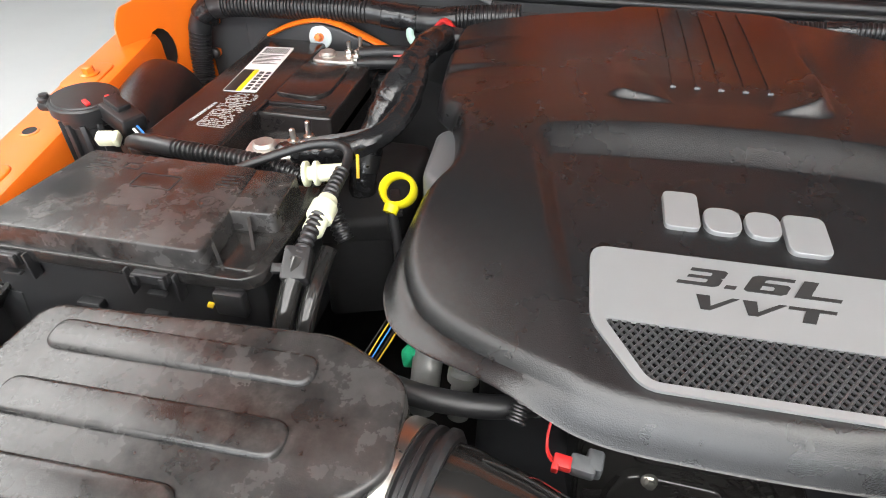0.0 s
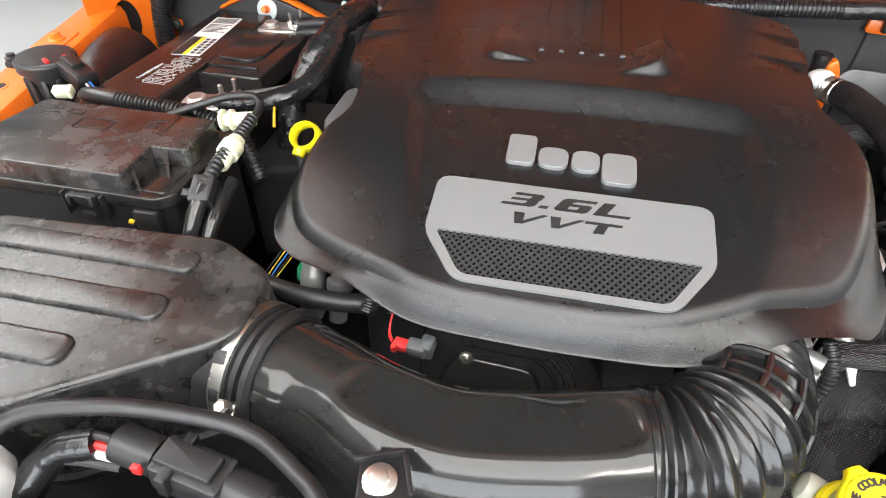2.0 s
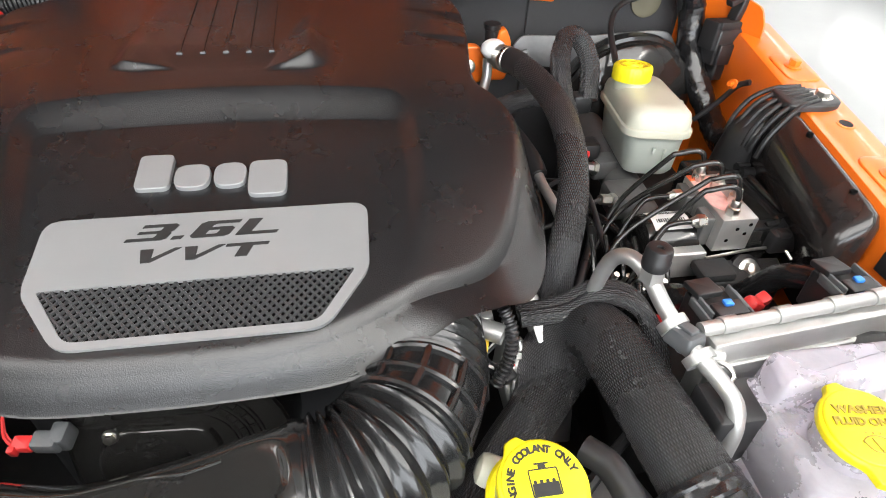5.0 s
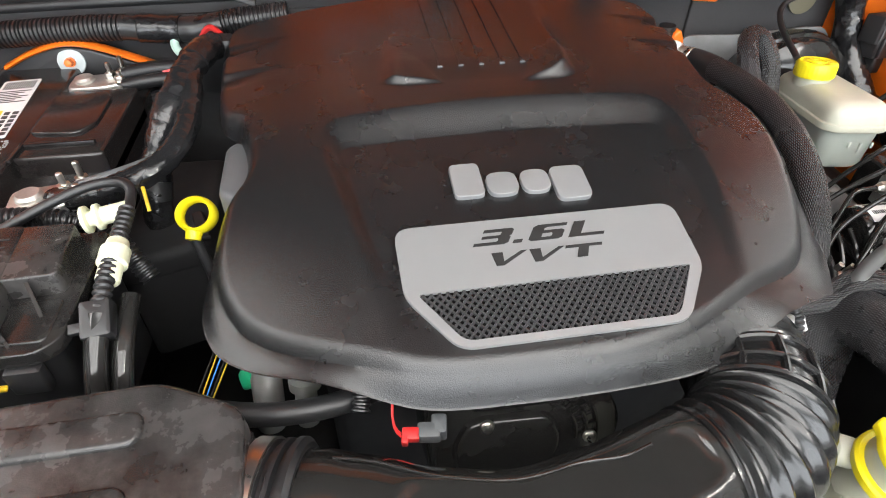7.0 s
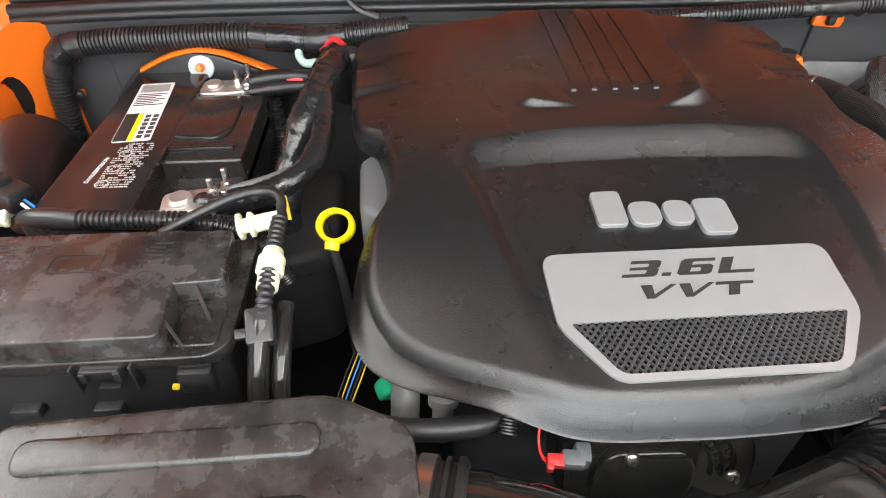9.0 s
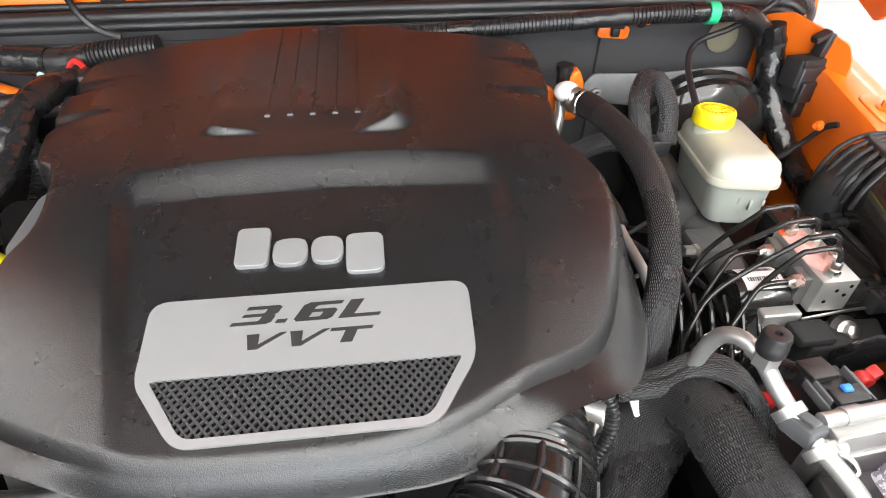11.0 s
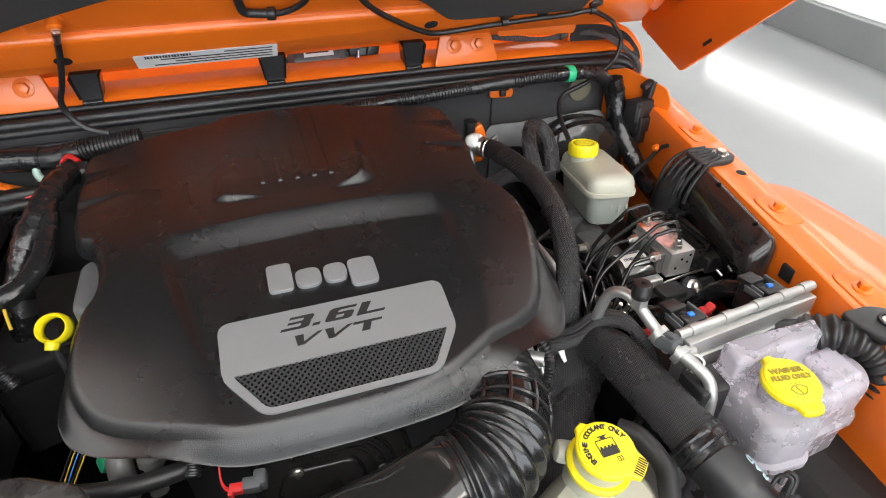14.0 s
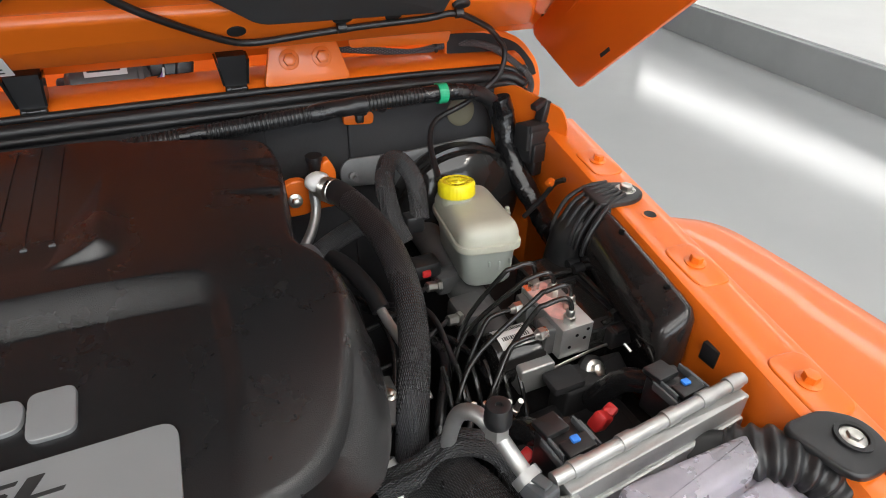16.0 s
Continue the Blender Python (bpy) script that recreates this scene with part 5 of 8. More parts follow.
# ---- left side: fuse box, battery, lines ----
def fuse_box():
    t = thing("fuse_box", (-0.46, 0.01, 0.95), "black plastic fuse box with a clipped dusty lid", "fuse box")
    out = round_poly([(-0.580, -0.063), (-0.379, -0.063), (-0.388, 0.064), (-0.563, 0.065)], 0.010, 5)
    wing = round_poly([(-0.396, -0.009), (-0.345, -0.006), (-0.350, 0.062), (-0.396, 0.063)], 0.008, 5)
    bm = bmesh.new()
    prism(bm, out, 1.056, 1.0865, 0.0018, 0, 4, 0.002)
    prism(bm, wing, 1.056, 1.0862, 0.0018, 0, 4, 0.002)
    part("lid", bm, AIRLID, t, "dusty lid with moulded symbols")
    low = round_poly([(-0.596, -0.066), (-0.350, -0.066), (-0.336, -0.054), (-0.334, 0.070), (-0.580, 0.074)], 0.008, 4)
    bm = bmesh.new()
    prism(bm, low, 1.055, 1.0675, 0.0016, 0.001, 3)
    part("lid_flange", bm, DUSTY, t)
    bm = bmesh.new()
    prism(bm, inset(low, 0.006), 0.93, 1.056, 0, 0, 2)
    part("body", bm, BLACK, t)
    # webs in the cut corner
    for x0, y0, x1, y1 in ((-0.368, -0.008, -0.354, -0.034), (-0.385, -0.040, -0.368, -0.058)):
        bm = bmesh.new()
        d = V(x1 - x0, y1 - y0, 0)
        nn = V(-d.y, d.x, 0).normalized() * 0.0013
        lo, hi = 1.0675, 1.0835
        loft(bm, [[V(x0, y0, lo) + s * nn, V(x1, y1, lo) + s * nn, V(x0, y0, hi) + s * nn] for s in (-1, 1)])
        part("web", bm, DUSTY, t, smooth=False)
    bm = bmesh.new()
    prism(bm, rect(-0.380, -0.345, -0.056, -0.012, 0.006), 1.066, 1.0690, 0.0015)
    part("recess_pad", bm, DUSTY, t)
    # latches along the front and moulded symbols on the lid
    for x in (-0.558, -0.426):
        bm = bmesh.new()
        block(bm, (x, -0.067, 1.058), (0.030, 0.006, 0.012), 0.002)
        for dx in (-0.021, 0.021):
            block(bm, (x + dx, -0.066, 1.052), (0.0022, 0.010, 0.026), 0.0006)
        for dx in (-0.012, 0.012):
            block(bm, (x + dx, -0.071, 1.058), (0.005, 0.006, 0.010), 0.001)
        block(bm, (x, -0.068, 1.042), (0.016, 0.006, 0.003), 0.001)
        block(bm, (x, -0.071, 1.063), (0.028, 0.004, 0.003), 0.001)
        part("latch", bm, BLACK, t)
    bm = bmesh.new()
    block(bm, (-0.363, -0.066, 1.042), (0.026, 0.010, 0.024), 0.003)
    part("latch", bm, BLACK, t)
    bm = bmesh.new()
    block(bm, (-0.377, -0.073, 1.043), (0.005, 0.004, 0.004), 0.001, pose(0, 0, 0, 0, 30, 20))
    part("lock_tab", bm, WIREY, t, "small amber tab")
    for x, z in ((-0.50, 1.012), (-0.44, 1.008)):
        bm = bmesh.new()
        block(bm, (x, -0.063, z), (0.022, 0.012, 0.010), 0.002)
        part("clip", bm, BLACK, t)
    bm = bmesh.new()
    lathe(bm, [(0.008, 0), (0.008, 0.0008), (0.0065, 0.0008), (0.0065, 0)], (-0.410, 0.002, 1.0862), (0, 0, 1), 28)
    lathe(bm, [(0.003, 0), (0.003, 0.0008), (0.002, 0.0008), (0.002, 0)], (-0.410, 0.002, 1.0862), (0, 0, 1), 16)
    part("symbol", bm, BLACK, t)
    bm = bmesh.new()
    for cx, cy, sx, sy in ((-0.470, 0.022, 0.040, 0.022), (-0.505, 0.042, 0.016, 0.010)):
        o = rect(cx - sx / 2, cx + sx / 2, cy - sy / 2, cy + sy / 2, 0.001, 1)
        holed(bm, o, [inset(o, 0.001)], 1.0862, 1.0870)
    part("symbol", bm, BLACK, t)
    for i in range(4):
        for c, s in (((-0.405 - 0.004 * (i % 2), 0.044 - i * 0.005), (0.016 - 0.003 * (i % 2), 0.0016)), ((-0.535, 0.050 - i * 0.006), (0.022, 0.0018))):
            bm = bmesh.new()
            block(bm, (*c, 1.0866), (*s, 0.0008), 0.0002)
            part("moulded_line", bm, BLACK, t)
    shift_thing(t, (0.006, -0.010, 0.0085))
    return t


fuse_box()


def battery():
    t = thing("car_battery", (-0.48, 0.30, 0.85), "black car battery with white warning print and label", "car battery")
    x0, x1, y0, y1, top = -0.572, -0.392, 0.122, 0.462, 1.056
    bm = bmesh.new()
    prism(bm, rect(x0, x1, y0, y1, 0.008), 0.86, 1.020, 0.003)
    part("case", bm, BATT, t)
    # lid: left half full height, right half lower round the posts
    for nm, o, za, zb in (("lid", rect(x0 - 0.002, -0.478, y0 - 0.002, y1 + 0.002, 0.006), 1.018, top), ("vent_block", rect(-0.482, x1 + 0.002, y0 + 0.105, y1 - 0.075, 0.006), 1.018, top - 0.001), ("lid_step", rect(-0.482, x1 + 0.002, y0 - 0.002, y1 + 0.002, 0.006), 1.014, 1.032)):
        bm = bmesh.new()
        prism(bm, o, za, zb, 0.004)
        part(nm, bm, BATT, t)
    bm = bmesh.new()
    prism(bm, round_poly([(-0.478, 0.275), (-0.425, 0.268), (-0.412, 0.29), (-0.412, 0.355), (-0.422, 0.372), (-0.478, 0.372)], 0.010), top - 0.002, top + 0.003, 0.002)
    part("vent_cover", bm, BATT, t)
    bm = bmesh.new()
    block(bm, (-0.438, 0.250, top + 0.001), (0.070, 0.006, 0.004), 0.001)
    block(bm, (-0.476, 0.235, top + 0.001), (0.004, 0.036, 0.004), 0.001)
    part("lid_ridge", bm, BATT, t)
    # label with a plain colour block, bars for print
    lx0, lx1, ly0, ly1, z = -0.549, -0.507, 0.270, 0.424, top
    LMx = pose((lx0 + lx1) / 2, (ly0 + ly1) / 2, z + 0.0003, 0, 0, 5)
    hw, hh = (lx1 - lx0) / 2, (ly1 - ly0) / 2
    bm = bmesh.new()
    prism(bm, rect(-hw, hw, -hh, hh, 0.003), 0, 0.0006, 0, m=LMx)
    lab = part("label", bm, PAPER, t, "white and yellow sticker")
    for a, b, c, d, mm in ((-hw + 0.001, -hw + 0.016, -hh + 0.001, -hh + 0.068, INK), (-hw + 0.016, -hw + 0.022, -hh + 0.001, -hh + 0.068, YELLOW)):
        bm = bmesh.new()
        prism(bm, rect(a, b, c, d, 0.0005, 1), 0.0006, 0.0010, 0, m=LMx)
        part("colour_block", bm, mm, lab)
    bm = bmesh.new()
    for i in range(14):
        prism(bm, rect(-0.017 + i * 0.0025, -0.0157 + i * 0.0025, hh - 0.026, hh - 0.005, 0.0001, 1), 0.0006, 0.0009, 0, m=LMx)
    part("barcode", bm, INK, lab)
    bm = bmesh.new()
    for i in range(7):
        prism(bm, rect(-0.018, 0.017 - (i % 3) * 0.006, hh - 0.034 - i * 0.005, hh - 0.032 - i * 0.005, 0.0001, 1), 0.0006, 0.0009, 0, m=LMx)
    for i in range(6):
        prism(bm, rect(0.004, 0.010, -hh + 0.006 + i * 0.010, -hh + 0.013 + i * 0.010, 0.0005, 1), 0.0006, 0.0009, 0, m=LMx)
        prism(bm, rect(0.013, 0.019, -hh + 0.006 + i * 0.010, -hh + 0.013 + i * 0.010, 0.0005, 1), 0.0006, 0.0009, 0, m=LMx)
    part("print", bm, INK, lab)
    words("warning_text", "DANGER/POISON", 0.0062, WHITEINK, pose(-0.536, 0.212, z + 0.0004, 0, 0, 84), t, 1.0, 0, 0.0002)
    bm = bmesh.new()
    rnd = random.Random(4)
    for i in range(21):
        yy = 0.264 - i * 0.0043
        xx = -0.528
        while xx < -0.494:
            w = rnd.uniform(0.0012, 0.0048)
            if rnd.random() > 0.2:
                prism(bm, rect(xx, min(xx + w, -0.492), yy, yy + 0.0020, 0.0002, 1), z, z + 0.0004, 0)
            xx += w + 0.0010
    for i in range(3):
        c = (-0.522 + i * 0.002, 0.185 + i * 0.030)
        o = [(c[0] + 0.007 * math.cos(k * math.pi / 8), c[1] + 0.007 * math.sin(k * math.pi / 8)) for k in range(16)]
        holed(bm, o, [inset(o, 0.0012)], z, z + 0.0005)
    part("warning_print", bm, FADED, t, "white warning print", smooth=False)
    shift_thing(t, (0.020, -0.030, 0.022))
    return t


battery()


def terminal(at, turn):
    t = thing("battery_clamp", at, "corroded grey lead battery clamp with steel bolts", "battery clamp", "battery clamps")
    m = Matrix.Translation(at) @ pose(0, 0, 0, 0, 0, turn)
    bm = bmesh.new()
    prism(bm, round_poly([(-0.024, -0.019), (0.02, -0.022), (0.046, -0.014), (0.048, 0.012), (0.02, 0.020), (-0.024, 0.018)], 0.010, 5), -0.018, 0.002, 0.004, 0.002, 3, 0, m)
    part("clamp", bm, LEAD, t)
    bm = bmesh.new()
    lathe(bm, [(0.0125, 0), (0.0125, 0.005), (0.010, 0.008)], m @ V(-0.004, -0.001, 0), (0, 0, 1), 24)
    part("post", bm, LEAD, t)
    for dx, dy, h in ((0.026, 0.004, 0.020), (0.040, -0.010, 0.014), (0.040, 0.014, 0.024)):
        bm = bmesh.new()
        lathe(bm, [(0.0085, -0.002), (0.0085, 0.001)], m @ V(dx, dy, 0.002), (0, 0, 1), 16)
        prism(bm, [(0.0065 * math.cos(i * math.pi / 3), 0.0065 * math.sin(i * math.pi / 3)) for i in range(6)], 0.003, 0.009, 0.001, 0, 2, 0, m @ Matrix.Translation((dx, dy, 0)))
        lathe(bm, [(0.003, 0.008), (0.003, h), (0.002, h + 0.001)], m @ V(dx, dy, 0), (0, 0, 1), 10)
        part("stud", bm, STEEL, t, "steel stud with nut")
    return t


terminal((-0.412, 0.126, 1.073), 8)
terminal((-0.438, 0.390, 1.073), 4)
for i, (dy, dz) in enumerate(((0, 0.004), (0.016, 0.0), (-0.012, -0.006))):
    tube_thing("battery_cable", [(-0.394, 0.390 + dy, 1.076 + dz), (-0.360, 0.392 + dy, 1.080 + dz), (-0.32, 0.392 + dy * 0.5, 1.080 + dz), (-0.29, 0.375, 1.08)], 0.0085, RUBBER, "black battery cable with a crimped end", "cable", 12, group="battery cables")
bm = bmesh.new()
lathe(bm, [(0.0095, 0), (0.0095, 0.022)], (-0.345, 0.393, 1.080), (1, 0.0, 0.05), 14)
solo("cable_boot", bm, RED, "red tape band on a battery cable", "cable sleeve")

# hold-down with its orange strap and disc
hd = thing("battery_tray_bracket", (-0.47, 0.47, 1.0), "black bracket with an orange edge behind the battery", "bracket")
bm = bmesh.new()
m = Matrix(((1, 0, 0, 0), (0, 0, -1, 0.448), (0, 1, 0, 0.008), (0, 0, 0, 1)))
prism(bm, round_poly([(-0.600, 1.028), (-0.36, 1.030), (-0.362, 1.060), (-0.44, 1.092), (-0.475, 1.098), (-0.515, 1.090), (-0.560, 1.070)], 0.01), 0.0, 0.018, 0.004, 0, 3, 0, m)
part("plate", bm, BLACK, hd)
bm = bmesh.new()
sweep(bm, [(-0.546, 0.432, 1.083), (-0.51, 0.432, 1.099), (-0.468, 0.432, 1.109), (-0.435, 0.432, 1.104), (-0.395, 0.432, 1.088), (-0.358, 0.432, 1.071)], 0.010, 10, 0.008, flat=0.35)
part("strap", bm, ORANGE, hd, "orange painted strap")
bm = bmesh.new()
lathe(bm, [(0.017, 0), (0.017, 0.003), (0.015, 0.004)], (-0.466, 0.430, 1.085), (0, -1, 0.25), 28)
part("washer", bm, WASHERM, hd, "pale plastic washer")
bolt((-0.466, 0.426, 1.086), (0, -1, 0.25), ORANGE, hd, 0.005, 0.012, 0.006)


def washer_pump():
    """Round capped canister with its plug."""
    t = thing("vapour_canister", (-0.65, 0.175, 0.95), "round black plastic canister with an electrical plug", "canister")
    bm = bmesh.new()
    lathe(bm, [(0.027, -0.09), (0.028, -0.02), (0.030, -0.018), (0.030, -0.007), (0.0365, -0.006), (0.0365, 0.004), (0.0345, 0.006), (0.032, 0.006), (0.031, 0.0075), (0.012, 0.0085)], (-0.644, 0.160, 1.086), (0.05, -0.05, 1), 48)
    part("can", bm, BLACK, t, sharp=24)
    bm = bmesh.new()
    block(bm, (-0.681, 0.150, 1.083), (0.020, 0.020, 0.010), 0.004)
    lathe(bm, [(0.008, 0), (0.008, 0.003), (0.005, 0.004), (0.005, 0.007)], (-0.685, 0.150, 1.088), (0, 0, 1), 12)
    part("ear", bm, BLACK, t)
    for i in range(4):
        bm = bmesh.new()
        a = radians(-130 + i * 32)
        block(bm, (-0.646 + 0.029 * math.cos(a), 0.160 + 0.029 * math.sin(a), 1.045), (0.006, 0.006, 0.05), 0.001, pose(0, 0, 0, 0, 0, math.degrees(a)))
        part("rib", bm, BLACK, t)
    bm = bmesh.new()
    block(bm, (-0.592, 0.148, 1.078), (0.046, 0.028, 0.022), 0.004, pose(0, 0, 0, 0, 14, -24))
    block(bm, (-0.596, 0.151, 1.092), (0.026, 0.016, 0.008), 0.002, pose(0, 0, 0, 0, 14, -24))
    plug = part("plug", bm, BLACK, t)
    for dx in (-0.012, 0.004):
        bm = bmesh.new()
        block(bm, (-0.614 + dx, 0.154 + dx, 1.094), (0.009, 0.005, 0.004), 0.001, pose(0, 0, 0, 0, 14, -24))
        part("tab", bm, RED, plug, "red plug tab")
    for i in range(3):
        bm = bmesh.new()
        sweep(bm, [(-0.570, 0.138 - i * 0.003, 1.074), (-0.557, 0.130 - i * 0.003, 1.066), (-0.552, 0.120, 1.052)], 0.0016, 6, 0.004)
        part("wire", bm, (BLUE, INK, PAPER)[i], plug)
    shift_thing(t, (0.008, -0.012, 0.008))
    return t


washer_pump()
bm = bmesh.new()
sweep(bm, [(-0.622, 0.17, 0.99), (-0.632, 0.21, 1.012), (-0.644, 0.26, 1.026), (-0.654, 0.325, 1.032)], 0.050, 48, 0.004, lambda q, tot, a: math.sqrt(max(0.02, 1 - max(0, (0.03 - q) / 0.03) ** 3)) * (1 - 0.14 * sm(tot - 0.010, tot, q)))
solo("air_duct", bm, COVER, "dark rounded plastic duct beside the fender", "duct")
t = thing("air_horn", (-0.64, -0.08, 0.95), "glossy black round air duct mouth beside the fender rail", "air duct")
bm = bmesh.new()
lathe(bm, [(0.036, -0.070), (0.038, -0.030), (0.044, -0.010), (0.050, 0.004), (0.0515, 0.008), (0.0505, 0.012), (0.047, 0.012), (0.042, 0.004), (0.030, -0.002), (0.012, -0.004)], (-0.628, -0.072, 1.030), (0.32, -0.35, 0.88), 48)
part("mouth", bm, GLOSS, t)
bm = bmesh.new()
block(bm, (-0.600, -0.125, 1.005), (0.020, 0.016, 0.030), 0.003, pose(0, 0, 0, 0, 0, 20))
part("clip", bm, ORANGE, t, "orange painted clip")
# wiring along the rear of the fuse box
tube_thing("wire_conduit", [(-0.565, 0.110, 1.065), (-0.54, 0.098, 1.080), (-0.49, 0.090, 1.082), (-0.43, 0.088, 1.080), (-0.38, 0.086, 1.075), (-0.34, 0.078, 1.06), (-0.31, 0.055, 1.02)], 0.0085, CONDUIT, "black corrugated wiring conduit behind the fuse box", "conduit", 14, 0.0013, lambda s, t, a: (1.15 + 0.05 * noise.noise((s * 50, a, 0))) if s < 0.075 else (1.0 + (0.12 if math.sin(s * 1250) > 0 else -0.1)))
bm = bmesh.new()
block(bm, (-0.580, 0.098, 1.080), (0.018, 0.013, 0.013), 0.003, pose(0, 0, 0, 20, 0, 15))
block(bm, (-0.566, 0.097, 1.082), (0.006, 0.014, 0.012), 0.002, pose(0, 0, 0, 20, 0, 15))
solo("ivory_plug", bm, IVORY, "ivory plastic plug behind the fuse box", "electrical plug")


def vapour_line():
    t = thing("vapour_line", (-0.315, 0.04, 1.0), "black vapour line with ivory quick connectors", "vapour line")
    bm = bmesh.new()
    sweep(bm, [(-0.418, 0.078, 1.078), (-0.385, 0.094, 1.088), (-0.352, 0.107, 1.096), (-0.326, 0.110, 1.098), (-0.313, 0.102, 1.096), (-0.311, 0.088, 1.090), (-0.312, 0.065, 1.086), (-0.314, 0.045, 1.083)], 0.0045, 12, 0.003)
    part("bent_pipe", bm, RUBBER, t)
    bm = bmesh.new()
    sweep(bm, [(-0.311, 0.078, 1.090), (-0.3125, 0.05, 1.084), (-0.313, 0.0, 1.078), (-0.314, -0.03, 1.066)], 0.0064, 14, 0.0014, corrugated(0.0055, 0.10))
    part("ribbed_hose", bm, CONDUIT, t)
    bm = bmesh.new()
    lathe(bm, [(0.0075, -0.020), (0.009, -0.018), (0.009, -0.004), (0.0115, -0.002), (0.0115, 0.012), (0.0095, 0.014), (0.0085, 0.021)], (-0.313, 0.022, 1.078), (0.02, 1, 0.18), 24)
    part("connector", bm, IVORY, t, "ivory quick connector")
    bm = bmesh.new()
    lathe(bm, [(0.012, 0), (0.012, 0.003), (0.007, 0.004), (0.007, 0.009), (0.0115, 0.010), (0.0115, 0.013), (0.008, 0.015), (0.008, 0.036)], (-0.348, 0.078, 1.082), (1, 0.15, 0.1), 24)
    part("connector", bm, IVORY, t, "ivory quick connector")
    bm = bmesh.new()
    sweep(bm, [(-0.314, -0.025, 1.068), (-0.316, -0.05, 1.05), (-0.318, -0.075, 1.015), (-0.32, -0.09, 0.96)], 0.0085, 12, 0.005)
    sweep(bm, [(-0.300, 0.0, 1.06), (-0.300, -0.045, 1.045), (-0.303, -0.075, 1.01), (-0.31, -0.09, 0.96)], 0.0075, 12, 0.005)
    part("lower_hose", bm, GLOSS, t)
    bm = bmesh.new()
    block(bm, (-0.315, -0.028, 1.064), (0.022, 0.030, 0.018), 0.003, pose(0, 0, 0, 25, 0, 8))
    block(bm, (-0.328, -0.034, 1.064), (0.012, 0.008, 0.006), 0.001, pose(0, 0, 0, 25, 0, 8))
    part("clip", bm, BLACK, t)
    shift_thing(t, (0.004, -0.018, 0.007))
    return t


vapour_line()


def dipstick():
    t = thing("dipstick", (-0.265, 0.1, 0.95), "yellow plastic oil dipstick ring handle", "dipstick")
    bm = bmesh.new()
    n, seg = 32, 8
    m = pose(-0.266, 0.104, 1.058, 40, 0, -15)
    rings = []
    for i in range(n):
        a = 2 * math.pi * i / n
        d = V(math.cos(a), math.sin(a) * 0.92, 0)
        rings.append([m @ (d * (0.0165 + 0.0030 * math.cos(b)) + V(0, 0, 0.0085 * math.sin(b))) for b in [2 * math.pi * k / seg for k in range(seg)]])
    vs = [[bm.verts.new(p) for p in r] for r in rings]
    for i in range(n):
        for k in range(seg):
            bm.faces.new((vs[i][k], vs[(i + 1) % n][k], vs[(i + 1) % n][(k + 1) % seg], vs[i][(k + 1) % seg]))
    part("ring", bm, YELLOW, t)
    bm = bmesh.new()
    lathe(bm, [(0.007, -0.010), (0.008, 0.0)], m @ V(0, -0.014, 0), m.to_3x3() @ V(0, 1, 0), 16)
    part("stem", bm, YELLOW, t)
    bm = bmesh.new()
    sweep(bm, [m @ V(0, -0.022, -0.004), (-0.262, 0.08, 1.0), (-0.255, 0.06, 0.9)], 0.005, 10, 0.01)
    part("tube", bm, BLACK, t)
    shift_thing(t, (0.003, -0.016, 0.006))
    return t


dipstick()
# main harness between battery and engine
tube_thing("main_harness", [(-0.268, 0.385, 1.11), (-0.273, 0.34, 1.126), (-0.285, 0.29, 1.124), (-0.302, 0.238, 1.104), (-0.322, 0.20, 1.06), (-0.330, 0.175, 1.01), (-0.336, 0.165, 0.94)], 0.0150, TAPE, "thick black taped main wiring harness", "wiring harness", 18, 0.003, taped(7, 0.16), bands=((0.18, 0.26, 1.1, TAPE, "tape_band"), (0.44, 0.52, 1.1, TAPE, "tape_band"), (0.7, 0.76, 1.1, RUBBER, "tape_band")))
tube_thing("branch_harness", [(-0.285, 0.28, 1.121), (-0.280, 0.24, 1.108), (-0.282, 0.195, 1.096), (-0.297, 0.155, 1.086), (-0.327, 0.130, 1.080), (-0.365, 0.122, 1.074), (-0.40, 0.128, 1.066)], 0.012, TAPE, "black taped branch of the wiring harness", "wiring harness", 14, 0.003, taped(2, 0.18))
tube_thing("grey_wire", [(-0.293, 0.16, 1.090), (-0.328, 0.138, 1.088), (-0.358, 0.130, 1.084), (-0.393, 0.138, 1.07)], 0.0055, GREY, "dark grey wire to the battery clamp", "wire", 10)
tube_thing("blue_wire", [(-0.36, 0.175, 1.05), (-0.375, 0.20, 1.045), (-0.372, 0.165, 1.035)], 0.003, BLUE, "blue wire beside the battery", "wire", 8)
tube_thing("yellow_wire", [(-0.314, 0.122, 1.078), (-0.311, 0.112, 1.072), (-0.309, 0.104, 1.062)], 0.0018, WIREY, "yellow wire under the harness", "wire", 8)
tube_thing("dark_conduit", [(-0.372, 0.40, 1.05), (-0.365, 0.38, 0.99), (-0.37, 0.30, 0.95), (-0.372, 0.22, 0.96)], 0.010, CONDUIT, "black corrugated conduit beside the battery", "conduit", 14, 0.0016, corrugated(0.006, 0.1))
bm = bmesh.new()
prism(bm, round_poly([(-0.365, 0.10), (-0.275, 0.13), (-0.275, 0.30), (-0.365, 0.30)], 0.02), 0.86, 0.975, 0.004)
t = thing("relay_box", (-0.32, 0.2, 0.86), "dark plastic box between battery and engine", "relay box")
part("body", bm, MATTE, t)
bm = bmesh.new()
prism(bm, round_poly([(-0.368, 0.098), (-0.272, 0.128), (-0.272, 0.303), (-0.368, 0.303)], 0.02), 0.972, 1.0, 0.010, 0.002, 4)
part("lid", bm, MATTE, t)
bm = bmesh.new()
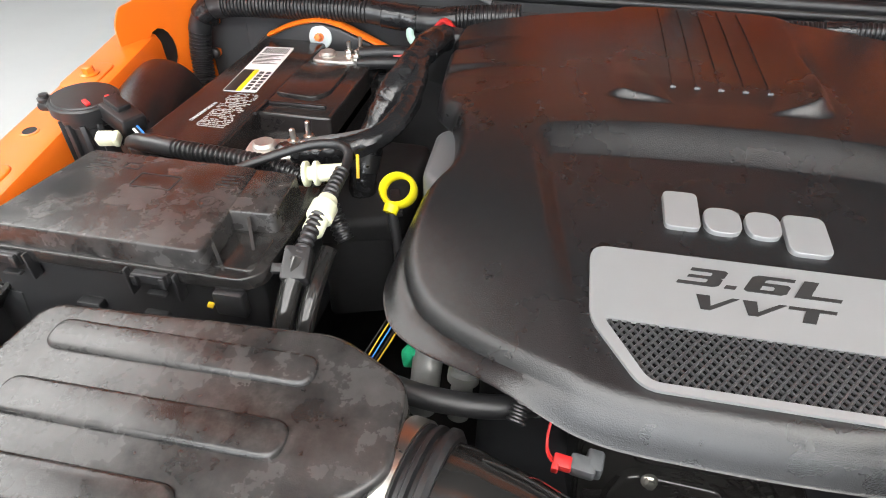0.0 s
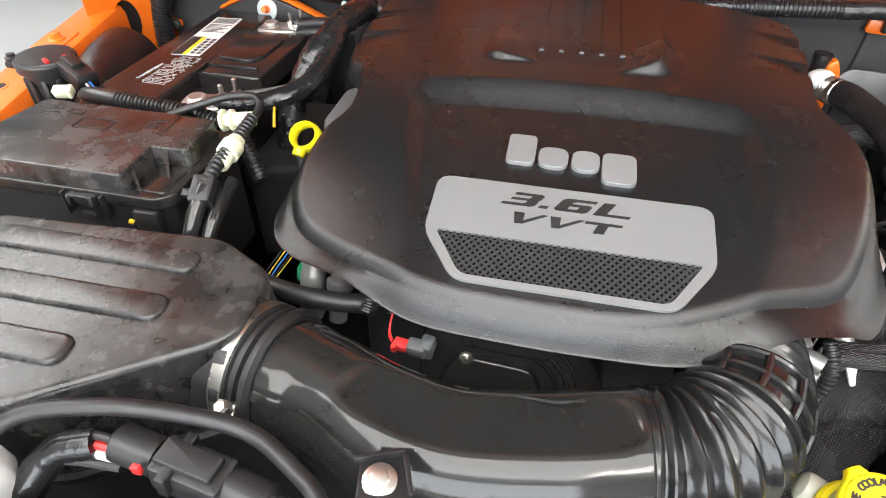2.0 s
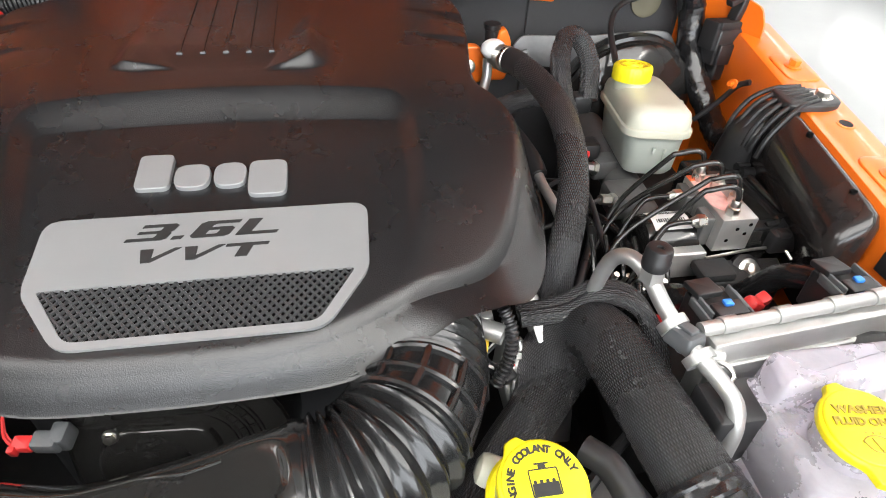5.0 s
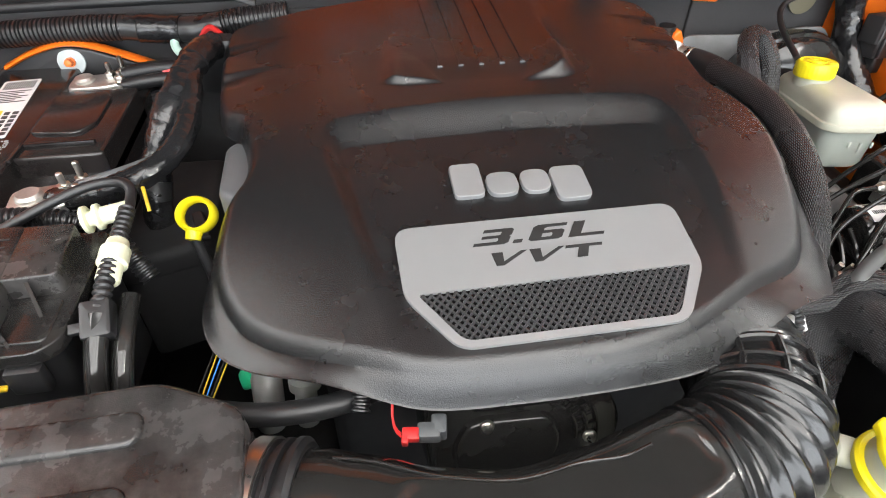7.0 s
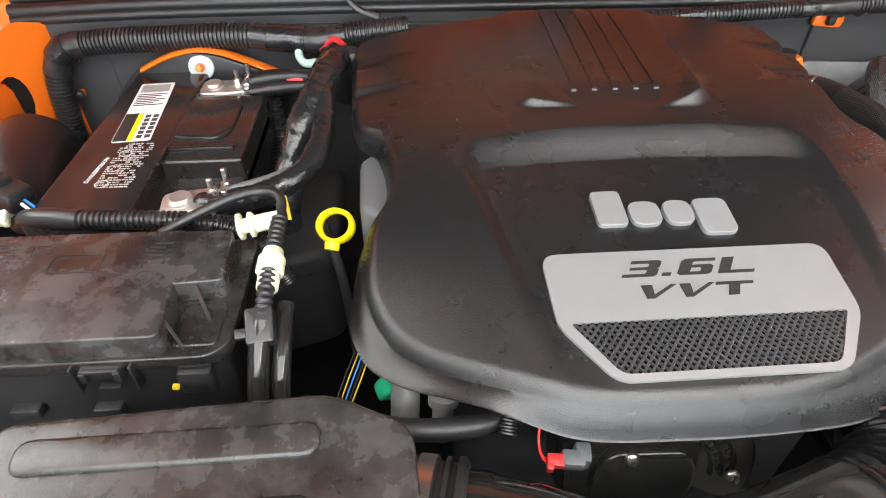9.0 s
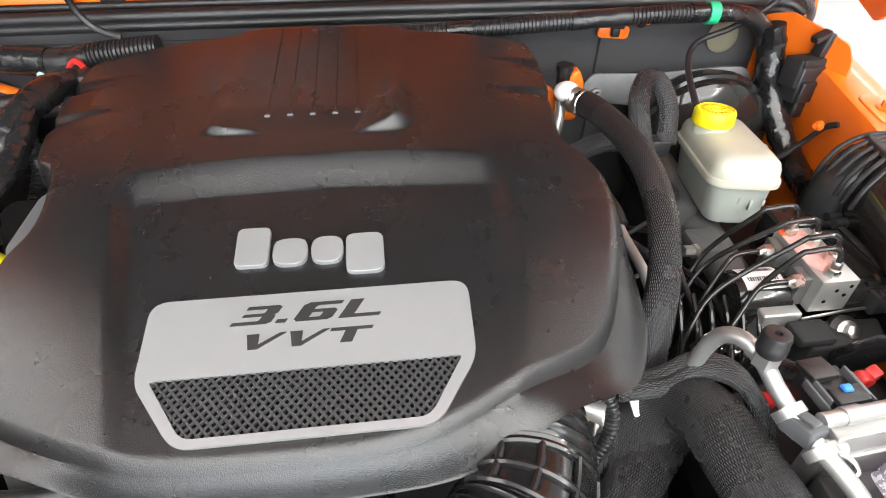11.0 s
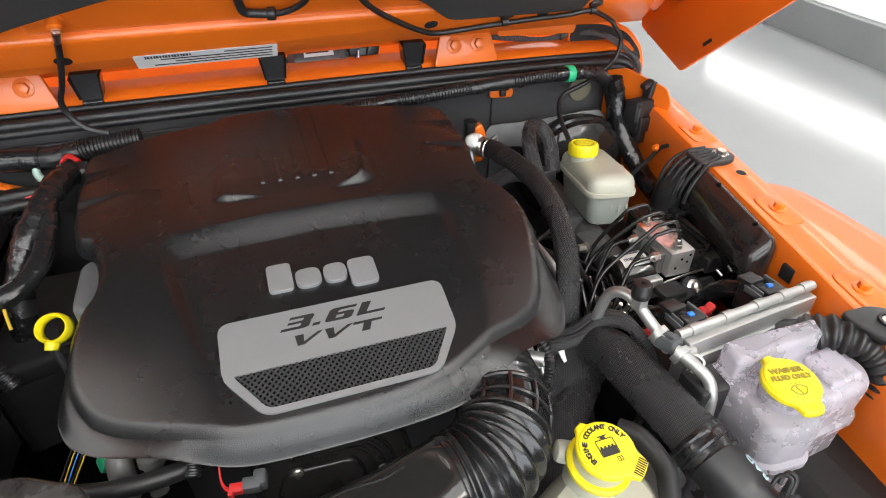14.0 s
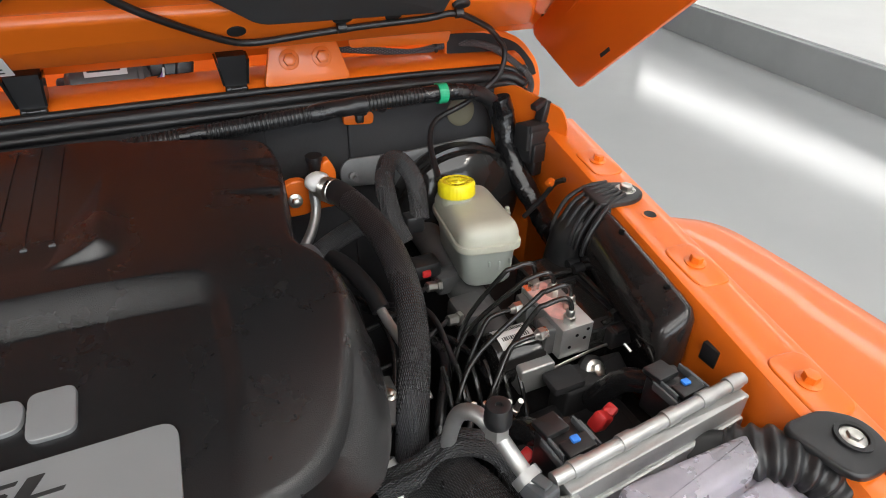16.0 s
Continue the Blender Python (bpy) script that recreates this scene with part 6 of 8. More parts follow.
block(bm, (-0.285, 0.155, 1.002), (0.012, 0.05, 0.006), 0.002, pose(0, 0, 0, 0, 0, 18))
part("strap", bm, BLACK, t)
bm = bmesh.new()
block(bm, (-0.275, 0.385, 1.085), (0.045, 0.05, 0.06), 0.012, pose(0, 0, 0, 10, 20, 15))
block(bm, (-0.262, 0.37, 1.118), (0.03, 0.03, 0.022), 0.006)
solo("harness_connector", bm, BLACK, "black wiring connector block with taped wires", "electrical plug")
tube_thing("teal_hose", [(-0.322, 0.43, 1.120), (-0.330, 0.42, 1.105), (-0.322, 0.41, 1.095), (-0.305, 0.405, 1.098)], 0.0055, mat("pale_teal", (0.45, 0.62, 0.55), 0.4), "pale green hose end with yellow collar", "hose", 10, 0.003)
tube_thing("yellow_collar", [(-0.3235, 0.4285, 1.118), (-0.326, 0.425, 1.112)], 0.0066, YELLOW, "yellow collar on a small hose", "collar", 10, 0.002)
tube_thing("red_wire", [(-0.30, 0.42, 1.11), (-0.28, 0.415, 1.125), (-0.265, 0.40, 1.12)], 0.004, RED, "red wire near the firewall", "wire", 8)

# harness along the firewall
tube_thing("firewall_harness", [(-0.665, 0.41, 0.90), (-0.668, 0.425, 1.0), (-0.664, 0.435, 1.07), (-0.645, 0.438, 1.108), (-0.60, 0.440, 1.118), (-0.52, 0.440, 1.121), (-0.42, 0.438, 1.124), (-0.35, 0.436, 1.120), (-0.30, 0.432, 1.118), (-0.25, 0.430, 1.126), (-0.18, 0.430, 1.132)], 0.0155, CONDUIT, "black corrugated harness along the firewall", "wiring harness", 16, 0.0011, lambda s, t, a: (1.08 + 0.10 * noise.noise((s * 60, math.cos(a), math.sin(a)))) if (0.18 < s < 0.25 or 0.47 < s < 0.60) else (1 + (0.07 if math.sin(s * 1150) > 0 else -0.07)), bands=((0.30, 0.34, 1.12, TAPE, "tape_band"), (0.72, 0.80, 1.12, TAPE, "tape_band")))
tube_thing("firewall_harness", [(0.0, 0.432, 1.128), (0.10, 0.432, 1.134), (0.20, 0.430, 1.140), (0.30, 0.426, 1.146), (0.40, 0.423, 1.152), (0.50, 0.420, 1.157), (0.58, 0.420, 1.155), (0.62, 0.425, 1.145), (0.65, 0.43, 1.12), (0.665, 0.42, 1.06), (0.655, 0.40, 0.99), (0.63, 0.36, 0.93)], 0.0108, CONDUIT, "black corrugated harness with green tape along the firewall", "wiring harness", 16, 0.0011, lambda s, t, a: (1.1 + 0.12 * noise.noise((s * 60, math.cos(a), math.sin(a)))) if (s < 0.08 or 0.36 < s < 0.44 or s > 0.54) else (1 + (0.07 if math.sin(s * 1150) > 0 else -0.07)), bands=((0.22, 0.26, 1.12, TAPE, "tape_band"), (0.60, 0.66, 1.12, TAPE, "tape_band")))
tube_thing("green_tape", [(0.546, 0.4195, 1.1565), (0.560, 0.4195, 1.1562)], 0.0150, GREEN, "green tape band on the harness", "tape", 16, 0.004)
tube_thing("harness_drop", [(-0.295, 0.432, 1.118), (-0.292, 0.425, 1.105), (-0.288, 0.41, 1.095)], 0.013, TAPE, "black taped harness drop", "wiring harness", 14, 0.003, taped(9, 0.15))
for x, z in ((-0.645, 1.09), (-0.655, 1.04), (0.47, 1.137)):
    t = thing("harness_clip", (x, 0.46, z), "black clip on an orange firewall stud", "clip", "harness clips")
    bm = bmesh.new()
    block(bm, (x, 0.455, z), (0.034 if x > 0 else 0.014, 0.010, 0.012), 0.003)
    part("base", bm, ORANGE, t, "orange stud")
    bm = bmesh.new()
    lathe(bm, [(0.008, 0), (0.008, 0.006), (0.004, 0.009)], (x, 0.452, z), (0, -1, 0), 14)
    part("cap", bm, BLACK, t)


# ---- right side: brakes ----
def brake_reservoir():
    t = thing("brake_fluid_reservoir", (0.50, 0.23, 0.93), "milky white brake fluid reservoir with yellow cap", "fluid reservoir")
    m = pose(0.529, 0.252, 1.034, -6, 0, -10)

    def shell(d):
        return rect(-0.044 + d, 0.042 - d, -0.082 + d, 0.080 - d, 0.026 - 0.5 * d, 8)
    bm = bmesh.new()
    low = [(0.022, -0.061), (0.014, -0.059), (0.010, -0.053), (0.006, -0.010), (0.004, -0.007)]
    loft(bm, [[m @ V(x, y, z) for x, y in shell(d)] for d, z in low])
    part("body", bm, FLUIDT, t, "fluid-filled lower tank")
    bm = bmesh.new()
    lay = [(0.003, -0.008), (0.0, -0.006), (-0.0005, -0.001), (0.0, 0.002), (0.0022, 0.0035), (0.0026, 0.013), (0.005, 0.0205), (0.010, 0.0255), (0.017, 0.0285), (0.024, 0.029)]
    loft(bm, [[m @ V(x, y, z) for x, y in shell(d)] for d, z in lay])
    part("lid", bm, TANK, t)
    bm = bmesh.new()
    block(bm, m @ V(0.048, 0.012, 0.002), (0.014, 0.008, 0.004), 0.001, m.to_3x3().to_4x4())
    block(bm, m @ V(0.052, 0.014, 0.006), (0.005, 0.007, 0.008), 0.001, m.to_3x3().to_4x4())
    part("tab", bm, TANK, t)
    for k in range(3):
        bm = bmesh.new()
        block(bm, m @ V(-0.004 + 0.014 * k, -0.0775, -0.024 - 0.004 * (k % 2)), (0.003, 0.003, 0.008 + 0.006 * (k % 2)), 0.001, m.to_3x3().to_4x4())
        part("level_mark", bm, FLUIDT, t)
    at, ax = V(0.515, 0.281, 1.0645), m.to_3x3() @ V(0, 0.03, 1)
    bm = bmesh.new()
    lathe(bm, [(0.022, -0.012), (0.022, 0.002)], at, ax, 24)
    part("neck", bm, TANK, t)
    bm = bmesh.new()
    lathe(bm, [(0.0240, 0), (0.0250, 0.002), (0.0250, 0.016), (0.0238, 0.0192), (0.0220, 0.0203), (0.0208, 0.0190), (0.0115, 0.0190), (0.0108, 0.0205), (0.0075, 0.0205), (0.0070, 0.0192), (0.0045, 0.0192), (0.004, 0.0203)], at, ax, 96, lambda a, z: 1 + (0.020 * math.cos(32 * a) if 0.001 < z < 0.0165 else 0))
    cap = part("cap", bm, YELLOW, t, "ribbed yellow screw cap")
    tm = Matrix.Translation(at) @ turned(ax)
    bm = bmesh.new()
    for k in range(26):
        a = 2 * math.pi * k / 26
        if k % 7 == 6:
            continue
        block(bm, tm @ V(0.0162 * math.cos(a), 0.0162 * math.sin(a), 0.0193), (0.0040, 0.0024, 0.0008), 0.0002, turned(ax) @ pose(0, 0, 0, 0, 0, math.degrees(a)))
    part("moulded_print", bm, mat("dark_yellow_print", (0.55, 0.40, 0.01), 0.5), cap)
    return t


brake_reservoir()


def master_cylinder():
    t = thing("master_cylinder", (0.48, 0.2, 0.9), "cast aluminium brake master cylinder with fittings", "brake cylinder")
    bm = bmesh.new()
    lathe(bm, [(0.02, -0.10), (0.024, -0.09), (0.024, 0.16), (0.03, 0.165), (0.03, 0.18)], (0.492, 0.22, 0.945), (0.02, 1, 0.05), 24)
    block(bm, (0.470, 0.165, 0.955), (0.045, 0.05, 0.035), 0.008)
    block(bm, (0.468, 0.235, 0.962), (0.035, 0.03, 0.03), 0.006)
    part("body", bm, CAST, t)
    for y, z in ((0.150, 0.966), (0.215, 0.972)):
        bm = bmesh.new()
        lathe(bm, [(0.009, 0), (0.009, 0.006), (0.007, 0.007), (0.007, 0.02)], (0.450, y, z), (-1, -0.1, 0.2), 6)
        part("fitting", bm, STEEL, t, "steel line fitting")
        bm = bmesh.new()
        sweep(bm, [(0.432, y, z + 0.003), (0.41, y - 0.01, z), (0.37, y - 0.02, z - 0.015), (0.32, y - 0.02, z - 0.03)], 0.003, 8, 0.008)
        part("line", bm, BLACK, t)
    bm = bmesh.new()
    block(bm, (0.440, 0.245, 0.985), (0.04, 0.03, 0.025), 0.006)
    part("switch", bm, BLACK, t)
    bm = bmesh.new()
    block(bm, (0.437, 0.229, 0.985), (0.012, 0.006, 0.010), 0.002)
    part("switch_tab", bm, RED, t, "red switch tab")
    shift_thing(t, (0.012, 0.0, 0.0))
    return t


master_cylinder()


def booster():
    t = thing("brake_booster", (0.52, 0.42, 0.85), "round black brake booster on a grey steel bracket", "brake booster")
    bm = bmesh.new()
    lathe(bm, [(0.03, -0.06), (0.05, -0.055), (0.095, -0.04), (0.108, -0.025), (0.108, -0.01), (0.113, -0.008), (0.113, 0.004), (0.105, 0.02)], (0.575, 0.415, 0.968), (0, 1, 0.12), 48)
    part("shell", bm, GLOSS, t)
    bm = bmesh.new()
    m = Matrix(((1, 0, 0, 0), (0, 0.12, -1, 0.445), (0, 1, 0.12, 0), (0, 0, 0, 1)))
    prism(bm, round_poly([(0.396, 1.012), (0.470, 1.004), (0.560, 0.95), (0.690, 0.95), (0.690, 0.985), (0.662, 1.028), (0.644, 1.054), (0.612, 1.056), (0.50, 1.050), (0.408, 1.054), (0.394, 1.040)], 0.012), 0.135, 0.139, 0.002, 0, 2, 0, m)
    part("bracket", bm, PLATE, t, "grey stamped steel bracket")
    for p in ((0.414, 0.432, 1.042), (0.634, 0.432, 1.036)):
        bm = bmesh.new()
        lathe(bm, [(0.013, 0), (0.013, 0.002), (0.008, 0.003), (0.008, 0.009), (0.004, 0.010), (0.004, 0.018)], p, (0, -1, 0.15), 18)
        part("stud", bm, PLATE, t)
    return t


booster()


def abs_module():
    t = thing("brake_control_module", (0.56, 0.08, 0.9), "aluminium brake control block with black motor and module", "brake module")
    X0, X1, Y0, Y1, ZB, ZT = 0.5285, 0.5700, 0.036, 0.124, 0.972, 1.014
    bm = bmesh.new()
    prism(bm, round_poly([(X0, Y0), (X1, Y0), (X1, Y1), (X0, Y1)], 0.0015, 2), ZB, ZT, 0.0012, 0, 2)
    vb = part("valve_block", bm, ALU, t, "machined aluminium valve block")
    bm = bmesh.new()
    for y, w in ((0.060, 0.024), (0.105, 0.030)):
        prism(bm, round_poly([(X0 - 0.012, y - w / 2), (X0 + 0.002, y - w / 2), (X0 + 0.002, y + w / 2), (X0 - 0.010, y + w / 2)], 0.002), ZB, ZT - 0.006, 0.002)
    part("port_shoulder", bm, CAST, vb)
    # ports are raised black discs, their inner shade given as colour
    for x, z in ((0.541, 0.986), (0.549, 1.001), (0.560, 0.994), (0.563, 1.006)):
        bm = bmesh.new()
        lathe(bm, [(0.0022, 0), (0.0022, 0.0006)], (x, Y0 + 0.0001, z), (0, -1, 0), 10)
        part("port_hole", bm, SHADEBLACK, vb)
    bm = bmesh.new()
    prism(bm, round_poly([(X0 + 0.001, 0.062), (0.540, 0.050), (0.556, 0.060), (0.554, 0.095), (0.560, 0.120), (X0 + 0.001, 0.122)], 0.004), ZT, ZT + 0.0004, 0)
    part("paint_mark", bm, PINK, vb, "faded pink paint mark")
    bm = bmesh.new()
    prism(bm, rect(X0 + 0.0005, X0 + 0.008, 0.112, 0.1235, 0.001), ZT + 0.0003, ZT + 0.0009, 0)
    part("paint_mark", bm, mat("orange_red_mark", (0.85, 0.16, 0.05), 0.5), vb, "bright orange-red paint mark")
    # black controller beside the block, with its raised frame and wide plug
    bm = bmesh.new()
    prism(bm, rect(0.572, 0.626, 0.040, 0.136, 0.004), 0.93, 0.992, 0.002, 0, 2)
    mod = part("module", bm, GLOSS, t, "glossy black control module")
    bm = bmesh.new()
    o = rect(0.574, 0.630, 0.042, 0.138, 0.004)
    holed(bm, o, [rect(0.577, 0.618, 0.056, 0.134, 0.003)], 0.988, 0.995)
    part("frame", bm, BLACK, mod)
    bm = bmesh.new()
    sweep(bm, [(0.6255, 0.050, 0.997), (0.6262, 0.136, 0.997)], 0.0046, 10, 0.01)
    sweep(bm, [(0.592, 0.046, 0.995), (0.606, 0.047, 0.997), (0.610, 0.056, 0.997), (0.618, 0.058, 0.997)], 0.0035, 8, 0.004)
    part("edge_bar", bm, GLOSS, mod)
    bm = bmesh.new()
    block(bm, (0.612, 0.036, 0.980), (0.036, 0.018, 0.026), 0.004)
    block(bm, (0.606, 0.033, 0.992), (0.014, 0.012, 0.008), 0.002)
    part("front_plug", bm, BLACK, mod)
    bm = bmesh.new()
    prism(bm, rect(0.566, 0.634, 0.146, 0.196, 0.005), 0.93, 0.990, 0.004, 0, 3)
    block(bm, (0.600, 0.150, 0.994), (0.050, 0.010, 0.010), 0.003)
    part("wide_plug", bm, GLOSS, mod)
    bm = bmesh.new()
    sweep(bm, [(0.629, 0.143, 0.998), (0.633, 0.190, 0.996)], 0.0048, 10, 0.01)
    for y in (0.146, 0.158):
        lathe(bm, [(0.0065, -0.008), (0.0065, 0.008)], (0.629, y, 0.998), (1, 0, 0), 12)
    part("plug_lever", bm, BLACK, mod)
    # pump motor with label
    C = V(X0 - 0.010, 0.074, 0.962)
    bm = bmesh.new()
    lathe(bm, [(0.031, 0), (0.031, 0.052), (0.029, 0.058), (0.018, 0.060)], C, (-1, 0, 0), 36)
    motor = part("motor", bm, GLOSS, t, "black pump motor")
    arc = [radians(58 + k * 9) for k in range(8)]
    bm = bmesh.new()
    loft(bm, [[C + V(-x, 0.0312 * r * math.cos(a), 0.0312 * r * math.sin(a)) for a, r in [(a, 1.0) for a in arc] + [(a, 1.015) for a in arc[::-1]]] for x in (0.006, 0.050)])
    part("label", bm, PAPER, motor, "white barcode label")
    bm = bmesh.new()
    for k in range(13):
        for a0 in (72, 98):
            a = radians(a0)
            block(bm, C + V(-0.012 - k * 0.0027, 0.0318 * math.cos(a), 0.0318 * math.sin(a)), (0.0012 + (k % 3) * 0.0004, 0.0055, 0.0004), 0.0001, pose(0, 0, 0, a0 - 90, 0, 0))
    part("barcode", bm, INK, motor)
    bm = bmesh.new()
    prism(bm, rect(C.x - 0.040, C.x + 0.004, 0.032, 0.052, 0.003), 0.940, 0.974, 0.003)
    part("motor_bracket", bm, ALU, t, "bright metal motor bracket")
    # line nuts on top and on the side, each with its bent pipe
    tops = ((0.540, 0.116), (0.553, 0.096), (0.558, 0.068), (0.5435, 0.047))
    for k, (x, y) in enumerate(tops):
        bm = bmesh.new()
        lathe(bm, [(0.0075, 0), (0.0075, 0.009), (0.006, 0.010)], (x, y, ZT), (0, 0, 1), 6)
        lathe(bm, [(0.0052, 0.010), (0.0052, 0.016), (0.004, 0.018)], (x, y, ZT), (0, 0, 1), 12)
        part("line_nut", bm, STEEL, t, "steel line nut")
        bm = bmesh.new()
        zt = (1.050, 1.046, 1.046, 1.047)[k]
        e = ((0.462, 0.136, 0.974), (0.458, 0.118, 0.976), (0.440, 0.066, 0.984), (0.474, 0.054, 0.990))[k]
        f = ((0.430, 0.112, 0.925), (0.424, 0.098, 0.930), (0.405, 0.040, 0.950), (0.445, 0.030, 0.950))[k]
        sweep(bm, [(x, y, ZT + 0.014), (x, y, zt - 0.012), (x - 0.003, y + 0.002, zt - 0.003), (x - 0.012, y + 0.004, zt), (x - 0.030, y + 0.006, zt - 0.004), (x - 0.040, y + 0.008, zt - 0.011), e, f, (f[0] - 0.02, f[1] - 0.02, 0.88)], 0.0030, 10, 0.003)
        part("brake_line", bm, GLOSS, t, "thin black bent brake line")
    for k, (y, z) in enumerate(((0.105, 1.000), (0.052, 1.003))):
        bm = bmesh.new()
        lathe(bm, [(0.0075, 0), (0.0075, 0.010), (0.006, 0.011), (0.0045, 0.016)], (X0 - 0.010, y, z), (-1, 0, 0), 6)
        part("line_nut", bm, STEEL, t, "steel line nut")
        bm = bmesh.new()
        sweep(bm, [(X0 - 0.020, y, z), (X0 - 0.045, y, z - 0.001), (X0 - 0.060, y - 0.004, z - 0.006), (0.440, y - 0.026, 0.972), (0.420, y - 0.04, 0.93), (0.41, y - 0.05, 0.88)], 0.0030, 10, 0.004)
        part("brake_line", bm, GLOSS, t, "thin black bent brake line")
    # mount with a large bolt
    bm = bmesh.new()
    prism(bm, round_poly([(0.515, -0.005), (0.60, -0.004), (0.612, 0.030), (0.52, 0.034)], 0.006), 0.90, 0.962, 0.005)
    block(bm, (0.520, 0.012, 0.966), (0.040, 0.030, 0.012), 0.004)
    part("mount", bm, MATTE, t)
    bm = bmesh.new()
    sweep(bm, [(0.52, 0.030, 0.968), (0.585, 0.034, 0.972), (0.612, 0.030, 0.972), (0.618, 0.018, 0.966)], 0.0018, 6, 0.005)
    part("wire_edge", bm, STEEL, t)
    bm = bmesh.new()
    lathe(bm, [(0.017, 0), (0.017, 0.008), (0.013, 0.012)], (0.566, 0.024, 0.952), (0, -0.75, 0.65), 24)
    part("grommet", bm, RUBBER, t)
    bolt((0.566, 0.015, 0.960), (0, -0.75, 0.65), STEEL, t, 0.0080, 0.010, 0.012, "steel mount bolt")
    return t


abs_module()
for i in range(5):
    x, y = 0.415 + 0.012 * i, 0.035 - 0.004 * i
    bm = bmesh.new()
    lathe(bm, [(0.005, 0), (0.005, 0.012), (0.0035, 0.013), (0.0035, 0.03)], (x, y, 0.93), (0.1, -0.3, 1), 6)
    solo("line_fitting", bm, STEEL, "small steel brake line fitting", "fitting", "line fittings")


# ---- right side: ducts on the rail ----
def duct():
    t = thing("air_snorkel", (0.65, 0.08, 0.9), "black plastic air duct bolted to the fender rail", "air duct")
    rings = []
    for y, xr, zt, w in ((0.225, 0.664, 1.066, 0.070), (0.19, 0.659, 1.078, 0.076), (0.14, 0.651, 1.082, 0.082), (0.06, 0.638, 1.076, 0.092), (-0.005, 0.628, 1.070, 0.098), (-0.022, 0.625, 1.067, 0.097), (-0.030, 0.622, 1.060, 0.092), (-0.034, 0.617, 1.046, 0.084)):
        sec = round_poly([(xr - 0.020, zt - 0.15), (xr, zt - 0.15), (xr, zt - 0.006), (xr - 0.010, zt), (xr - w * 0.44, zt - 0.020), (xr - w * 0.50, zt - 0.052), (xr - 0.026, zt - 0.095)], [0.004, 0.004, 0.004, 0.010, 0.016, 0.016, 0.016], 4)
        rings.append([V(a, y, b) for a, b in sec])
    bm = bmesh.new()
    loft(bm, rings)
    part("body", bm, BATT, t, sharp=50)
    bm = bmesh.new()
    sweep(bm, [(0.612, 0.19, 0.98), (0.618, 0.188, 1.025), (0.632, 0.186, 1.046), (0.655, 0.184, 1.058), (0.678, 0.182, 1.062)], 0.028, 24, 0.005, None, True, 0.72)
    part("boot", bm, BLACK, t)
    for i in range(6):
        bm = bmesh.new()
        sweep(bm, [(0.606, 0.208 - i * 0.0135, 1.030), (0.612, 0.210 - i * 0.0135, 1.052), (0.628, 0.212 - i * 0.0130, 1.073), (0.654, 0.211 - i * 0.0105, 1.085), (0.684, 0.206 - i * 0.0075, 1.0885)], 0.0030, 8, 0.005)
        part("rib", bm, BLACK, t)
    bm = bmesh.new()
    prism(bm, round_poly([(0.640, 0.160), (0.690, 0.154), (0.715, 0.164), (0.718, 0.190), (0.700, 0.206), (0.645, 0.212)], 0.014, 5), 1.079, 1.087, 0.003, 0, 3)
    part("tab", bm, BLACK, t)
    bolt((0.695, 0.180, 1.086), (0, -0.08, 1), STEEL, t, 0.0085, 0.009, 0.014, "steel bolt")
    # pin holes are black discs, coloured as if shaded inside
    for p in ((0.633, 0.108, 1.0785), (0.616, 0.010, 1.0690)):
        bm = bmesh.new()
        lathe(bm, [(0.0035, -0.004), (0.0035, 0.0012), (0.0030, 0.0014)], p, (0, 0, 1), 12)
        part("pin_hole", bm, SHADEBLACK, t)
    shift_thing(t, (0.018, -0.002, -0.006))
    return t


duct()


def ribbed_elbow():
    t = thing("ribbed_elbow", (0.63, -0.17, 0.93), "black ribbed plastic elbow bolted to the rail", "air duct")
    bm = bmesh.new()
    sweep(bm, [(0.585, -0.108, 0.982), (0.603, -0.133, 1.000), (0.626, -0.155, 1.010), (0.648, -0.180, 1.004), (0.661, -0.203, 0.975), (0.665, -0.212, 0.93)], 0.0245, 32, 0.0015, lambda s, q, a: 0.80 if s < 0.030 else 1 + 0.10 * math.cos(2 * math.pi * s / 0.0125), True, 0.8)
    part("body", bm, BLACK, t)
    bm = bmesh.new()
    prism(bm, round_poly([(0.638, -0.205), (0.672, -0.207), (0.695, -0.192), (0.698, -0.165), (0.676, -0.144), (0.626, -0.142)], 0.016, 5), 1.026, 1.034, 0.003, 0.002, 3)
    part("tab", bm, BLACK, t)
    bm = bmesh.new()
    lathe(bm, [(0.015, 0), (0.015, 0.003), (0.0115, 0.003), (0.0115, 0)], (0.671, -0.176, 1.0335), (0, -0.05, 1), 28)
    part("collar", bm, BLACK, t)
    bolt((0.671, -0.176, 1.0335), (0, -0.05, 1), STEEL, t, 0.0062, 0.006, 0.0105, "steel bolt")
    shift_thing(t, (-0.030, -0.024, 0.020))
    return t


ribbed_elbow()
# plugs and wiring on the rear right apron
bm = bmesh.new()
t = thing("apron_connector", (0.70, 0.385, 1.03), "black electrical connector stacked on the fender apron", "electrical plug")
pc = pose(0, 0, 0, -4, 4, 14)
block(bm, (0.698, 0.384, 1.068), (0.046, 0.036, 0.052), 0.004, pc)
block(bm, (0.698, 0.364, 1.060), (0.030, 0.010, 0.030), 0.003, pc)
part("housing", bm, BLACK, t)
bm = bmesh.new()
block(bm, (0.694, 0.380, 1.099), (0.040, 0.030, 0.012), 0.003, pc)
block(bm, (0.676, 0.378, 1.085), (0.012, 0.030, 0.040), 0.003, pc)
part("lever", bm, MATTE, t)
bm = bmesh.new()
